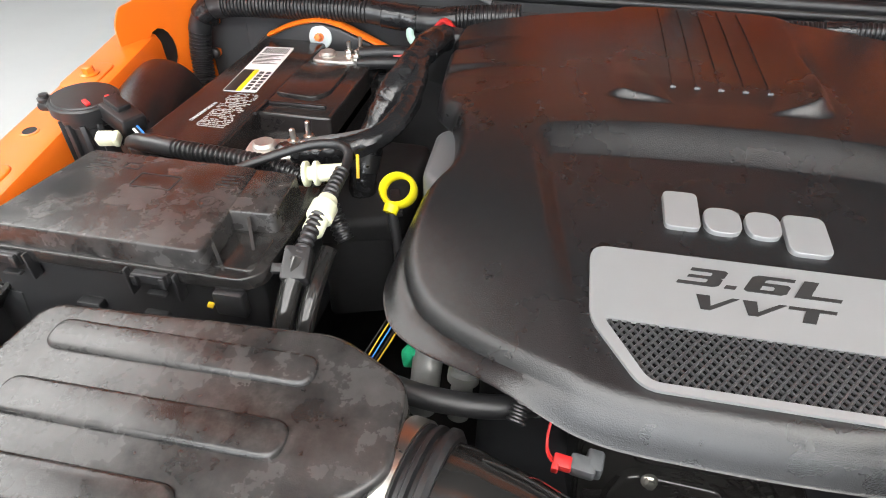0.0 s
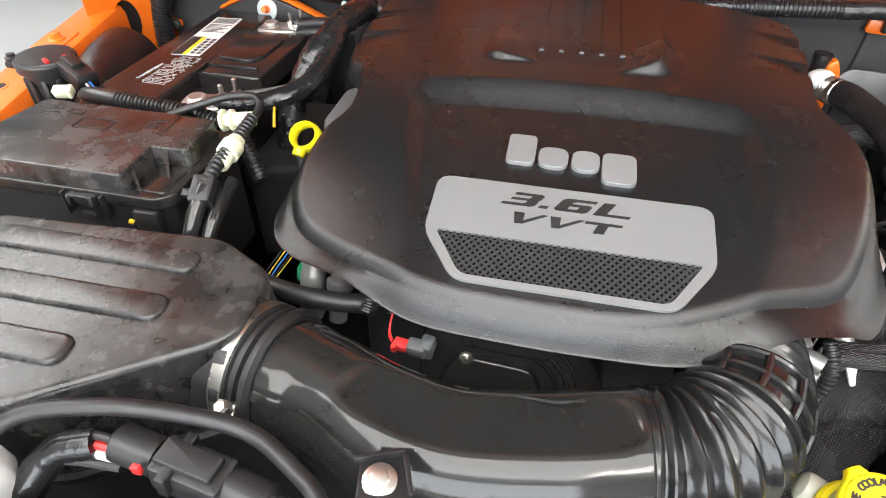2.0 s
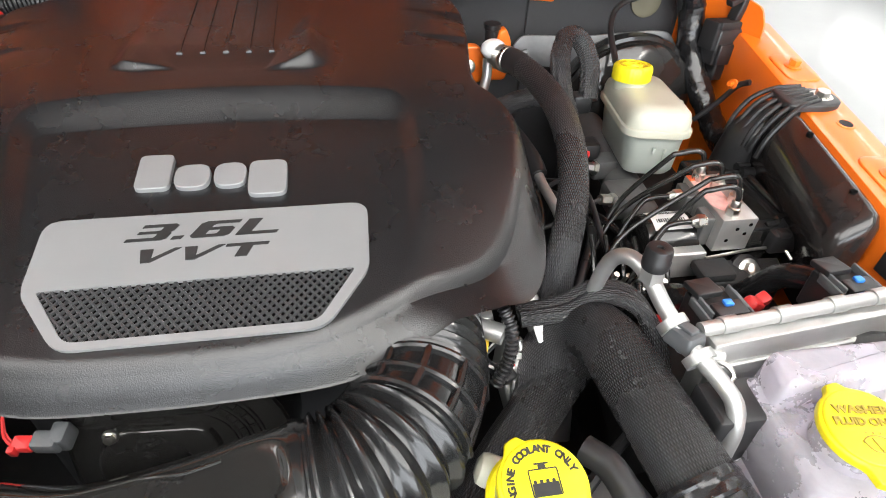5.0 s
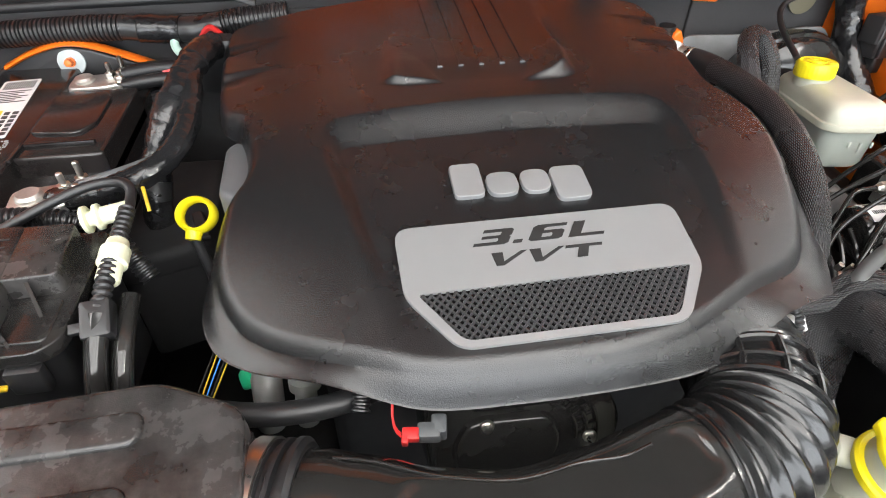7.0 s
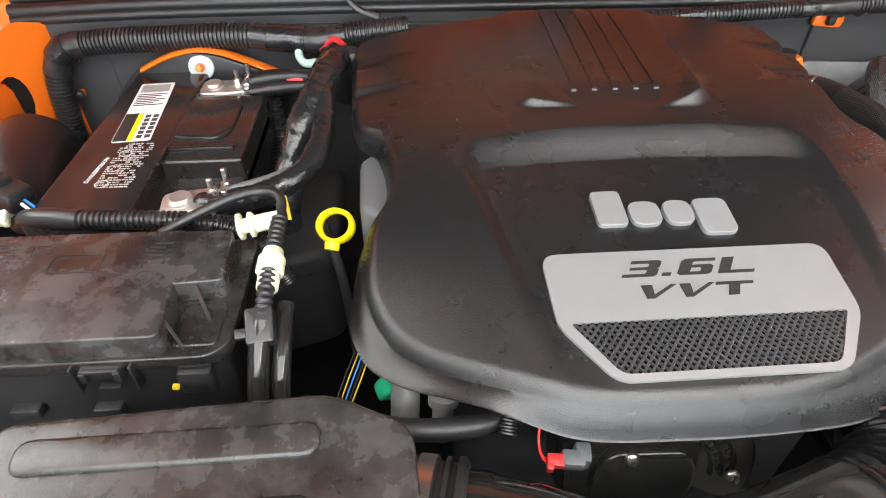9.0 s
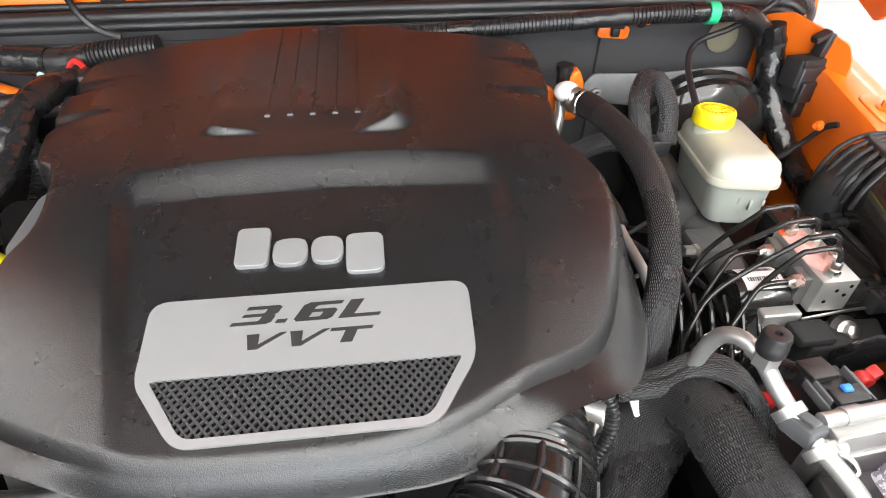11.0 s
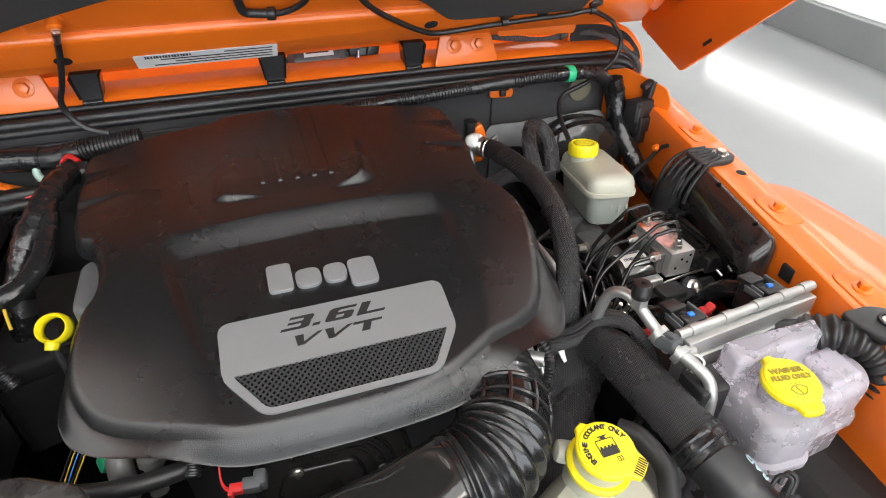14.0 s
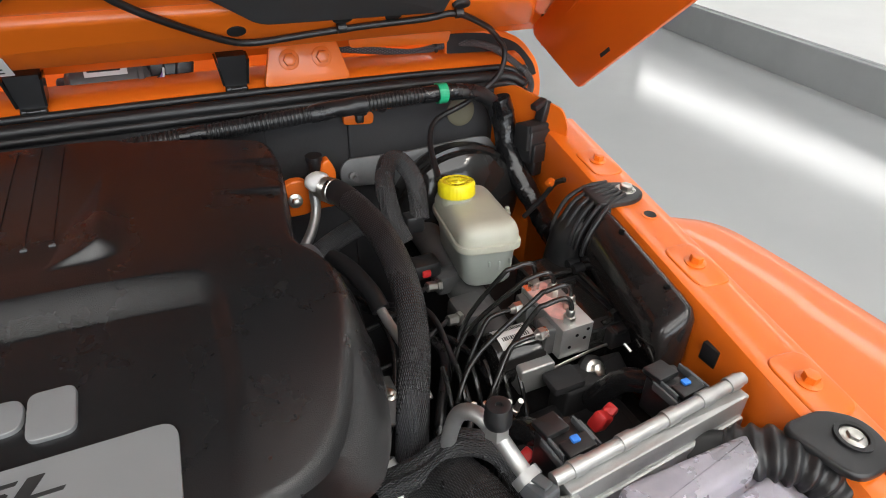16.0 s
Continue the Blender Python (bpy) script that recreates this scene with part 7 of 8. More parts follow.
block(bm, (0.712, 0.385, 1.120), (0.012, 0.018, 0.034), 0.003, pose(0, 0, 0, 0, 14, 14))
block(bm, (0.702, 0.383, 1.132), (0.026, 0.014, 0.010), 0.003, pose(0, 0, 0, 0, -20, 14))
part("clip", bm, BLACK, t)
bm = bmesh.new()
block(bm, (0.704, 0.380, 1.030), (0.034, 0.028, 0.026), 0.005, pc)
part("tail", bm, RUBBER, t)
tube_thing("apron_harness", [(0.655, 0.425, 1.135), (0.664, 0.42, 1.10), (0.664, 0.40, 1.055), (0.672, 0.37, 1.018), (0.682, 0.33, 0.983), (0.680, 0.28, 0.965), (0.665, 0.24, 0.975)], 0.017, TAPE, "black taped harness down the fender apron", "wiring harness", 14, 0.004, taped(5, 0.15))
tube_thing("apron_wire", [(0.64, 0.30, 0.99), (0.66, 0.29, 1.02), (0.675, 0.28, 1.05), (0.682, 0.268, 1.06)], 0.004, RUBBER, "black wire to the rail ground stud", "wire", 8)
bm = bmesh.new()
lathe(bm, [(0.007, 0), (0.007, 0.003), (0.0035, 0.004), (0.0035, 0.011)], (0.672, 0.285, 1.050), (-0.9, -0.3, 0.2), 14)
solo("ground_stud", bm, ORANGE, "orange painted ground stud", "stud")
bm = bmesh.new()
lathe(bm, [(0.024, 0), (0.024, 0.003), (0.018, 0.005), (0.010, 0.004)], (0.606, 0.462, 1.108), (0, -1, 0.1), 28)
solo("firewall_grommet", bm, mat("tan_grommet", (0.12, 0.11, 0.07), 0.6), "round olive rubber grommet in the firewall", "grommet")

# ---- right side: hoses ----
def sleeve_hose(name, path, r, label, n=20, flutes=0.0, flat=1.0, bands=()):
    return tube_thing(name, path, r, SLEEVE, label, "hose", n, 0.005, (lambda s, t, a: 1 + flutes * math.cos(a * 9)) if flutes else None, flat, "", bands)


sleeve_hose("heater_hose", [(0.3615, 0.338, 1.0735), (0.368, 0.312, 1.077), (0.377, 0.25, 1.080), (0.382, 0.18, 1.076), (0.378, 0.115, 1.060), (0.362, 0.055, 1.040), (0.342, 0.01, 1.016), (0.328, -0.02, 0.97)], 0.0158, "black woven sleeve heater hose", 27, 0.025, 1.0, ((0.0, 0.12, 1.03, RUBBER, "end_sleeve"),))
t = thing("hose_fitting", (0.346, 0.359, 1.06), "bright aluminium hose fitting with a white cap", "hose fitting")
bm = bmesh.new()
lathe(bm, [(0.014, -0.006), (0.0175, 0.0), (0.0175, 0.002), (0.0160, 0.007), (0.0115, 0.011), (0.003, 0.013)], (0.346, 0.362, 1.077), (-0.1, -0.1, 1), 28)
part("cap", bm, PAPER, t, "white dome cap")
bm = bmesh.new()
lathe(bm, [(0.013, 0), (0.0145, 0.002), (0.013, 0.004), (0.0145, 0.007), (0.013, 0.010), (0.0150, 0.013), (0.0170, 0.015), (0.0150, 0.018), (0.0172, 0.021), (0.0152, 0.024), (0.0175, 0.027), (0.0175, 0.033), (0.0150, 0.035)], (0.347, 0.364, 1.070), (0.45, -0.9, 0.10), 32)
part("collar", bm, STEEL, t)
bm = bmesh.new()
sweep(bm, [(0.340, 0.365, 1.065), (0.338, 0.355, 1.04), (0.325, 0.335, 1.02), (0.30, 0.31, 1.0)], 0.007, 12, 0.005)
part("pipe", bm, ALU, t)
bm = bmesh.new()
m = Matrix(((1, 0, 0, 0), (0, 0, -1, 0), (0, 1, 0, 0), (0, 0, 0, 1)))
prism(bm, round_poly([(0.300, 1.02), (0.340, 1.02), (0.342, 1.060), (0.330, 1.076), (0.308, 1.076), (0.296, 1.058)], 0.014, 5), -0.392, -0.381, 0.004, 0, 4, 0, m)
prism(bm, round_poly([(0.338, 1.02), (0.376, 1.02), (0.380, 1.076), (0.370, 1.096), (0.360, 1.090), (0.350, 1.05)], 0.008, 5), -0.404, -0.390, 0.003, 0, 3, 0, m)
solo("lift_bracket", bm, ORANGE, "orange painted bracket at the firewall", "bracket")
bolt((0.316, 0.377, 1.048), (0, -1, 0.2), STEEL, bpy.data.objects["lift_bracket"], 0.006, 0.012, 0.010)
bm = bmesh.new()
lathe(bm, [(0.010, 0), (0.010, 0.022), (0.012, 0.023), (0.012, 0.03)], (0.352, 0.40, 1.07), (0, 0, 1), 14)
solo("vent_stub", bm, BLACK, "short black vent stub", "vent")
sleeve_hose("vacuum_hose", [(0.425, 0.245, 1.03), (0.418, 0.265, 1.055), (0.420, 0.30, 1.090), (0.436, 0.330, 1.104), (0.456, 0.335, 1.100), (0.468, 0.315, 1.075), (0.463, 0.285, 1.035)], 0.0125, "black woven vacuum hose in a tight loop", 27, 0.05)
bm = bmesh.new()
block(bm, (0.424, 0.262, 1.036), (0.022, 0.016, 0.022), 0.003)
solo("hose_clip", bm, GREY, "pale grey hose clip", "clip")
bm = bmesh.new()
block(bm, (0.455, 0.290, 1.030), (0.026, 0.022, 0.026), 0.004)
solo("vacuum_plug", bm, BLACK, "black plastic hose plug", "plug")
sleeve_hose("woven_hose", [(0.30, 0.27, 1.01), (0.335, 0.285, 1.025), (0.385, 0.30, 1.035), (0.43, 0.30, 1.03)], 0.013, "black woven hose behind the heater hose", 20, 0.05)
tube_thing("cable_sleeve", [(0.325, 0.30, 1.01), (0.345, 0.24, 1.02), (0.36, 0.19, 1.01), (0.364, 0.165, 1.0)], 0.011, BLACK, "black rubber sleeve on a metal line", "sleeve", 14)
tube_thing("metal_line", [(0.363, 0.175, 1.003), (0.366, 0.15, 0.995), (0.372, 0.10, 0.985), (0.375, 0.05, 0.96)], 0.006, ALU, "bright metal line below the hose", "pipe", 12)
sleeve_hose("radiator_hose", [(0.298, -0.110, 0.89), (0.314, -0.064, 0.934), (0.339, -0.053, 0.970), (0.354, -0.085, 0.988), (0.362, -0.145, 0.990), (0.370, -0.207, 0.987), (0.377, -0.248, 0.980)], 0.0290, "thick black woven sleeve radiator hose", 32, 0.0, 1.0, ((0.0, 0.1, 1.05, RUBBER, "end_sleeve"), (0.96, 1.0, 1.04, TAPE, "tape_band")))
sleeve_hose("bypass_hose", [(0.362, -0.045, 0.944), (0.325, -0.076, 0.931), (0.283, -0.116, 0.920), (0.240, -0.16, 0.906), (0.20, -0.215, 0.89)], 0.024, "black woven bypass hose", 36, 0.04, 1.0, ((0.0, 0.08, 1.05, RUBBER, "end_sleeve"), (0.9, 1.0, 1.05, RUBBER, "end_sleeve")))
t = thing("hose_end", (0.385, -0.27, 0.95), "smooth black rubber hose end with spring clamp", "hose end")
HE = [(0.370, -0.226, 0.985), (0.379, -0.262, 0.976), (0.389, -0.300, 0.963), (0.398, -0.335, 0.948)]
bm = bmesh.new()
sweep(bm, HE, 0.0295, 32, 0.004, lambda s, q, a: 1.05 if s < 0.010 else (0.94 if s > 0.058 else 1.0))
part("rubber", bm, RUBBER, t)
bm = bmesh.new()
sweep(bm, [(0.368, -0.219, 0.987), (0.372, -0.236, 0.983)], 0.0315, 32, 0.002, taped(6, 0.05))
part("cut_edge", bm, TAPE, t, "ragged taped sleeve edge")
px = V(-0.22, 0.93, 0.27).normalized()
pz = V(0.55, -0.10, 0.82)
pz = (pz - px * pz.dot(px)).normalized()
py = pz.cross(px)
pc = V(0.3815, -0.272, 0.973) + pz * 0.0300
words("hose_print", "RAD", 0.012, mat("pale_blue_print", (0.45, 0.60, 0.66), 0.5), Matrix(((px.x, py.x, pz.x, pc.x), (px.y, py.y, pz.y, pc.y), (px.z, py.z, pz.z, pc.z), (0, 0, 0, 1))), t, 1.2, 0, 0.0003, bold=0.0003)
bm = bmesh.new()
sweep(bm, [(0.3885, -0.298, 0.9637), (0.3915, -0.310, 0.959)], 0.0305, 32, 0.003)
part("spring_clamp", bm, BLACK, t, "black spring band clamp")
for k in range(2):
    bm = bmesh.new()
    sweep(bm, [(0.404 + 0.010 * k, -0.292, 0.986), (0.412 + 0.010 * k, -0.290, 0.998), (0.418 + 0.008 * k, -0.298, 1.000 - 0.004 * k), (0.412 + 0.006 * k, -0.304, 0.984)], 0.0022, 8, 0.003)
    part("clamp_ear", bm, BLACK, t)
bm = bmesh.new()
sweep(bm, [(0.405, -0.318, 0.965), (0.425, -0.305, 0.958), (0.445, -0.300, 0.940)], 0.013, 16, 0.0016, corrugated(0.0065, 0.07))
part("side_hose", bm, RUBBER, t)
for i in range(2):
    sleeve_hose("small_hose", [(0.285, -0.040 - i * 0.012, 0.985 + i * 0.004), (0.326, -0.043 - i * 0.012, 0.996), (0.360, -0.040 - i * 0.012, 1.010), (0.386, -0.058 - i * 0.012, 1.010), (0.398, -0.088 - i * 0.010, 0.990), (0.402, -0.12, 0.955)], 0.0078, "small black woven hose beside the engine", 18, 0.06)
bm = bmesh.new()
sweep(bm, [(0.262, -0.066, 1.022), (0.268, -0.080, 1.005), (0.266, -0.088, 0.980), (0.256, -0.094, 0.955)], 0.0055, 14, 0.0012, corrugated(0.0045, 0.14))
solo("sensor_conduit", bm, CONDUIT, "black corrugated conduit under the engine cover", "conduit")
bm = bmesh.new()
lathe(bm, [(0.013, 0), (0.013, 0.02), (0.009, 0.022), (0.009, 0.045)], (0.222, -0.058, 1.005), (0.8, -0.5, 0.0), 20)
block(bm, (0.24, -0.055, 1.0), (0.03, 0.03, 0.03), 0.006)
solo("throttle_fitting", bm, ALU, "bright cast throttle fitting under the cover", "fitting")
t = thing("engine_bracket", (0.285, -0.08, 0.90), "bright cast aluminium bracket beside the bellows", "bracket")
bm = bmesh.new()
m = pose(0.286, -0.062, 0.925, 50, 0, 12)
prism(bm, round_poly([(-0.016, -0.045), (0.014, -0.045), (0.020, 0.0), (0.012, 0.035), (-0.006, 0.040), (-0.020, 0.01)], 0.006, 4), -0.010, 0.006, 0.003, 0, 3, 0.001, m)
part("web", bm, ALU, t)
for a, b in (((-0.012, -0.040), (-0.004, 0.030)), ((0.010, -0.040), (0.006, 0.030))):
    bm = bmesh.new()
    sweep(bm, [m @ V(a[0], a[1], 0.007), m @ V((a[0] + b[0]) / 2, (a[1] + b[1]) / 2, 0.010), m @ V(b[0], b[1], 0.007)], 0.0035, 10, 0.004)
    part("rib", bm, ALU, t)
bm = bmesh.new()
lathe(bm, [(0.013, -0.01), (0.013, 0.008), (0.008, 0.010), (0.006, 0.006)], m @ V(-0.002, 0.008, 0.006), m.to_3x3() @ V(0, 0, 1), 24)
part("boss", bm, ALU, t)
bolt(m @ V(0.004, -0.030, 0.006), m.to_3x3() @ V(0, 0, 1), STEEL, t, 0.005, 0.006, 0.008)
t = thing("metal_hose_stub", (0.306, -0.03, 0.95), "silver pipe end with a black woven sleeve", "pipe")
bm = bmesh.new()
sweep(bm, [(0.302, -0.020, 0.984), (0.306, -0.034, 0.970), (0.310, -0.046, 0.955)], 0.0095, 18, 0.003, lambda s, q, a: 1.2 if 0.008 < s < 0.014 else 1.0)
part("pipe_end", bm, ALU, t)
bm = bmesh.new()
sweep(bm, [(0.309, -0.043, 0.958), (0.313, -0.060, 0.940), (0.315, -0.080, 0.910), (0.312, -0.09, 0.88)], 0.0098, 18, 0.004)
part("sleeve", bm, SLEEVE, t)
t = thing("injector_plug", (0.255, -0.085, 0.95), "small black plug with a red tab and white clip", "electrical plug")
bm = bmesh.new()
block(bm, (0.266, -0.080, 0.950), (0.016, 0.020, 0.014), 0.002, pose(0, 0, 0, 20, 10, 30))
part("housing", bm, BLACK, t)
bm = bmesh.new()
block(bm, (0.271, -0.080, 0.960), (0.006, 0.006, 0.007), 0.001, pose(0, 0, 0, 20, 10, 30))
part("tab", bm, RED, t, "red locking tab")
bm = bmesh.new()
block(bm, (0.242, -0.084, 0.962), (0.009, 0.008, 0.010), 0.0015, pose(0, 0, 0, 20, 30, 10))
part("clip", bm, PAPER, t, "white clip")
for i, mt in enumerate((BLACK, WHITEINK, BLACK)):
    bm = bmesh.new()
    sweep(bm, [(0.262 - 0.004 * i, -0.078, 0.955), (0.250 - 0.004 * i, -0.072 - 0.004 * i, 0.968), (0.262 + 0.003 * i, -0.060, 0.980), (0.272, -0.048, 0.990 + 0.003 * i)], 0.0014, 6, 0.004)
    part("lead", bm, mt, t)
tube_thing("orange_wire", [(0.250, -0.066, 1.004), (0.246, -0.082, 0.995), (0.240, -0.097, 0.984), (0.234, -0.106, 0.960)], 0.0020, WIREY, "amber wire under the engine cover", "wire", 8)
bm = bmesh.new()
prism(bm, round_poly([(-0.010, -0.014), (0.010, -0.010), (0.012, 0.016), (-0.008, 0.018)], 0.003), -0.001, 0.001, 0.0004, 0, 2, 0, pose(0.308, -0.052, 0.976, 30, 0, 14))
solo("heat_tag", bm, PAPER, "white plastic tag beside the bellows", "tag")
bm = bmesh.new()
prism(bm, round_poly([(0.30, -0.19), (0.345, -0.17), (0.365, -0.23), (0.315, -0.25)], 0.01), 0.80, 0.93, 0.006)
solo("alternator_bracket", bm, ALU, "grey cast bracket deep in the bay", "bracket")


# ---- air conditioning line ----
def ac_line():
    t = thing("air_conditioning_line", (0.38, -0.1, 1.0), "bright aluminium air conditioning pipe with black cap", "pipe")
    bm = bmesh.new()
    sweep(bm, [(0.352, -0.042, 0.985), (0.355, -0.046, 1.03), (0.360, -0.052, 1.056), (0.368, -0.066, 1.066), (0.376, -0.085, 1.060), (0.3821, -0.1002, 1.0486), (0.3874, -0.1192, 1.0402), (0.3942, -0.1420, 1.0342), (0.4034, -0.1648, 1.0281), (0.4094, -0.1815, 1.0205), (0.4102, -0.1914, 1.0030), (0.4094, -0.1952, 0.9764)], 0.0070, 16, 0.004)
    part("pipe", bm, ALU, t)
    bm = bmesh.new()
    lathe(bm, [(0.0105, 0), (0.0105, 0.018)], (0.376, -0.085, 1.060), (0, 0.05, 1), 6)
    part("valve", bm, ALU, t)
    bm = bmesh.new()
    lathe(bm, [(0.0105, 0), (0.0112, 0.002), (0.0112, 0.009), (0.0106, 0.010), (0.0106, 0.017), (0.0096, 0.0195), (0.0085, 0.020), (0.003, 0.0195), (0.0025, 0.017)], (0.376, -0.085, 1.073), (0, 0.05, 1), 36, lambda a, z: 1 + (0.02 * math.cos(18 * a) if 0.002 < z < 0.022 else 0))
    part("cap", bm, RUBBER, t, "black rubber valve cap")
    for s0 in (0, 1):
        bm = bmesh.new()
        lathe(bm, [(0.0125, 0), (0.0125, 0.008)], (0.386 + s0 * 0.009, -0.113 - s0 * 0.030, 1.0395 - s0 * 0.007), (0.25, -0.9, -0.3), 20)
        part("band", bm, ALU, t)
    bm = bmesh.new()
    block(bm, (0.391, -0.129, 1.036), (0.018, 0.028, 0.018), 0.003, pose(0, 0, 0, -12, 0, 16))
    block(bm, (0.391, -0.129, 1.0475), (0.009, 0.016, 0.003), 0.001, pose(0, 0, 0, -12, 0, 16))
    part("clip", bm, GREY, t)
    bm = bmesh.new()
    sweep(bm, [(0.404, -0.146, 1.028), (0.416, -0.152, 1.028), (0.421, -0.160, 1.022), (0.410, -0.164, 1.016)], 0.0022, 8, 0.003)
    part("wire_clip", bm, STEEL, t)
    return t


ac_line()


# ---- control unit, washer and coolant tanks ----
def control_unit():
    t = thing("engine_control_unit", (0.50, -0.115, 0.93), "silver finned aluminium engine control unit", "control unit")
    m = Matrix.Translation((0.512, -0.112, 1.0)) @ pose(0, 0, 0, 0, -1.0, 4.5)
    bm = bmesh.new()
    prism(bm, rect(-0.096, 0.108, -0.008, 0.010, 0.002), -0.09, 0.040, 0.002, 0, 2, 0, m)
    part("case", bm, ALU, t)
    bm = bmesh.new()
    prism(bm, rect(-0.090, 0.104, -0.013, -0.006, 0.003), -0.09, 0.018, 0.003, 0, 2, 0, m)
    part("front_rib", bm, ALU, t)
    bm = bmesh.new()
    sweep(bm, [m @ V(-0.104, 0.006, 0.047), m @ V(0.112, 0.006, 0.047)], 0.0060, 14, 0.02)
    part("top_roll", bm, ALU, t)
    for x in (-0.080, -0.030, 0.020, 0.062, 0.098):
        bm = bmesh.new()
        sweep(bm, [m @ V(x - 0.007, 0.006, 0.0475), m @ V(x + 0.007, 0.006, 0.0475)], 0.0072, 14, 0.02)
        part("clip", bm, ALU, t)
    bm = bmesh.new()
    sweep(bm, [m @ V(-0.090, -0.010, 0.030), m @ V(-0.105, -0.006, 0.033), m @ V(-0.110, 0.004, 0.031), m @ V(-0.106, 0.014, 0.018)], 0.006, 12, 0.004)
    part("end_bracket", bm, ALU, t)
    bm = bmesh.new()
    block(bm, m @ V(-0.085, -0.040, -0.02), (0.06, 0.04, 0.07), 0.004)
    part("side_bracket", bm, BLACK, t)
    rz = m.to_3x3().to_4x4()
    for x in (-0.066, 0.062):
        bm = bmesh.new()
        block(bm, m @ V(x, 0.036, 0.018), (0.036, 0.038, 0.040), 0.002, rz)
        block(bm, m @ V(x + 0.002, 0.024, 0.0425), (0.028, 0.016, 0.005), 0.0015, rz)
        block(bm, m @ V(x - 0.006, 0.050, 0.0430), (0.024, 0.022, 0.006), 0.0015, rz @ pose(0, 0, 0, -8, 0, 0))
        c = part("plug", bm, BLACK, t, "black multi-pin plug")
        for dx, dy, dz in ((-0.020, 0.030, 0.038), (0.020, 0.030, 0.038), (-0.016, 0.034, 0.041), (0.016, 0.034, 0.041)):
            bm = bmesh.new()
            block(bm, m @ V(x + dx, dy, dz), (0.0025, 0.028, 0.009), 0.0008, rz)
            part("latch_arm", bm, GREY, c)
        bm = bmesh.new()
        block(bm, m @ V(x + 0.002, 0.028, 0.0460), (0.008, 0.007, 0.004), 0.0015)
        part("lock", bm, BLUE, c, "blue plug lock")
        bm = bmesh.new()
        sweep(bm, [m @ V(x, 0.055, 0.02), m @ V(x - 0.01, 0.085, 0.0), m @ V(x - 0.02, 0.11, -0.05)], 0.012, 12, 0.004, taped(x * 50, 0.1))
        part("lead", bm, TAPE, c)
    shift_thing(t, (-0.006, -0.016, 0.0))
    return t


control_unit()
for x, y, z in ((0.505, -0.066, 0.992), (0.404, -0.078, 0.992)):
    bm = bmesh.new()
    block(bm, (x, y, z), (0.020, 0.014, 0.020), 0.004, pose(0, 0, 0, 10, 30, 15))
    block(bm, (x + 0.014, y + 0.004, z + 0.004), (0.012, 0.012, 0.012), 0.003, pose(0, 0, 0, 10, -20, 15))
    solo("red_connector", bm, RED, "small red plastic electrical connector", "electrical plug", "red connectors")


def flip_cap(t, at, ax, turn, r, tongue, hinge):
    """A yellow flip cap with a tongue, a hinge and black print."""
    m = Matrix.Translation(at) @ turned(ax) @ pose(0, 0, 0, 0, 0, turn) @ Matrix.Scale(0.80, 4)
    bm = bmesh.new()
    out = []
    for k in range(48):
        a = 2 * math.pi * k / 48
        rr = r
        dt = abs((a - radians(tongue) + math.pi) % (2 * math.pi) - math.pi)
        dh = abs((a - radians(hinge) + math.pi) % (2 * math.pi) - math.pi)
        rr += r * 0.34 * sm(0.50, 0.26, dt) + r * 0.16 * sm(0.28, 0.18, dh)
        out.append((rr * math.cos(a), rr * math.sin(a)))
    prism(bm, out, -0.004, 0.005, 0.003, 0.001, 3, 0, m)
    prism(bm, [(r * 0.93 * math.cos(2 * math.pi * k / 40), r * 0.93 * math.sin(2 * math.pi * k / 40)) for k in range(40)], 0.003, 0.0072, 0.0016, 0, 3, 0, m)
    cap = part("cap", bm, YELLOW, t, "yellow flip cap")
    return m, cap


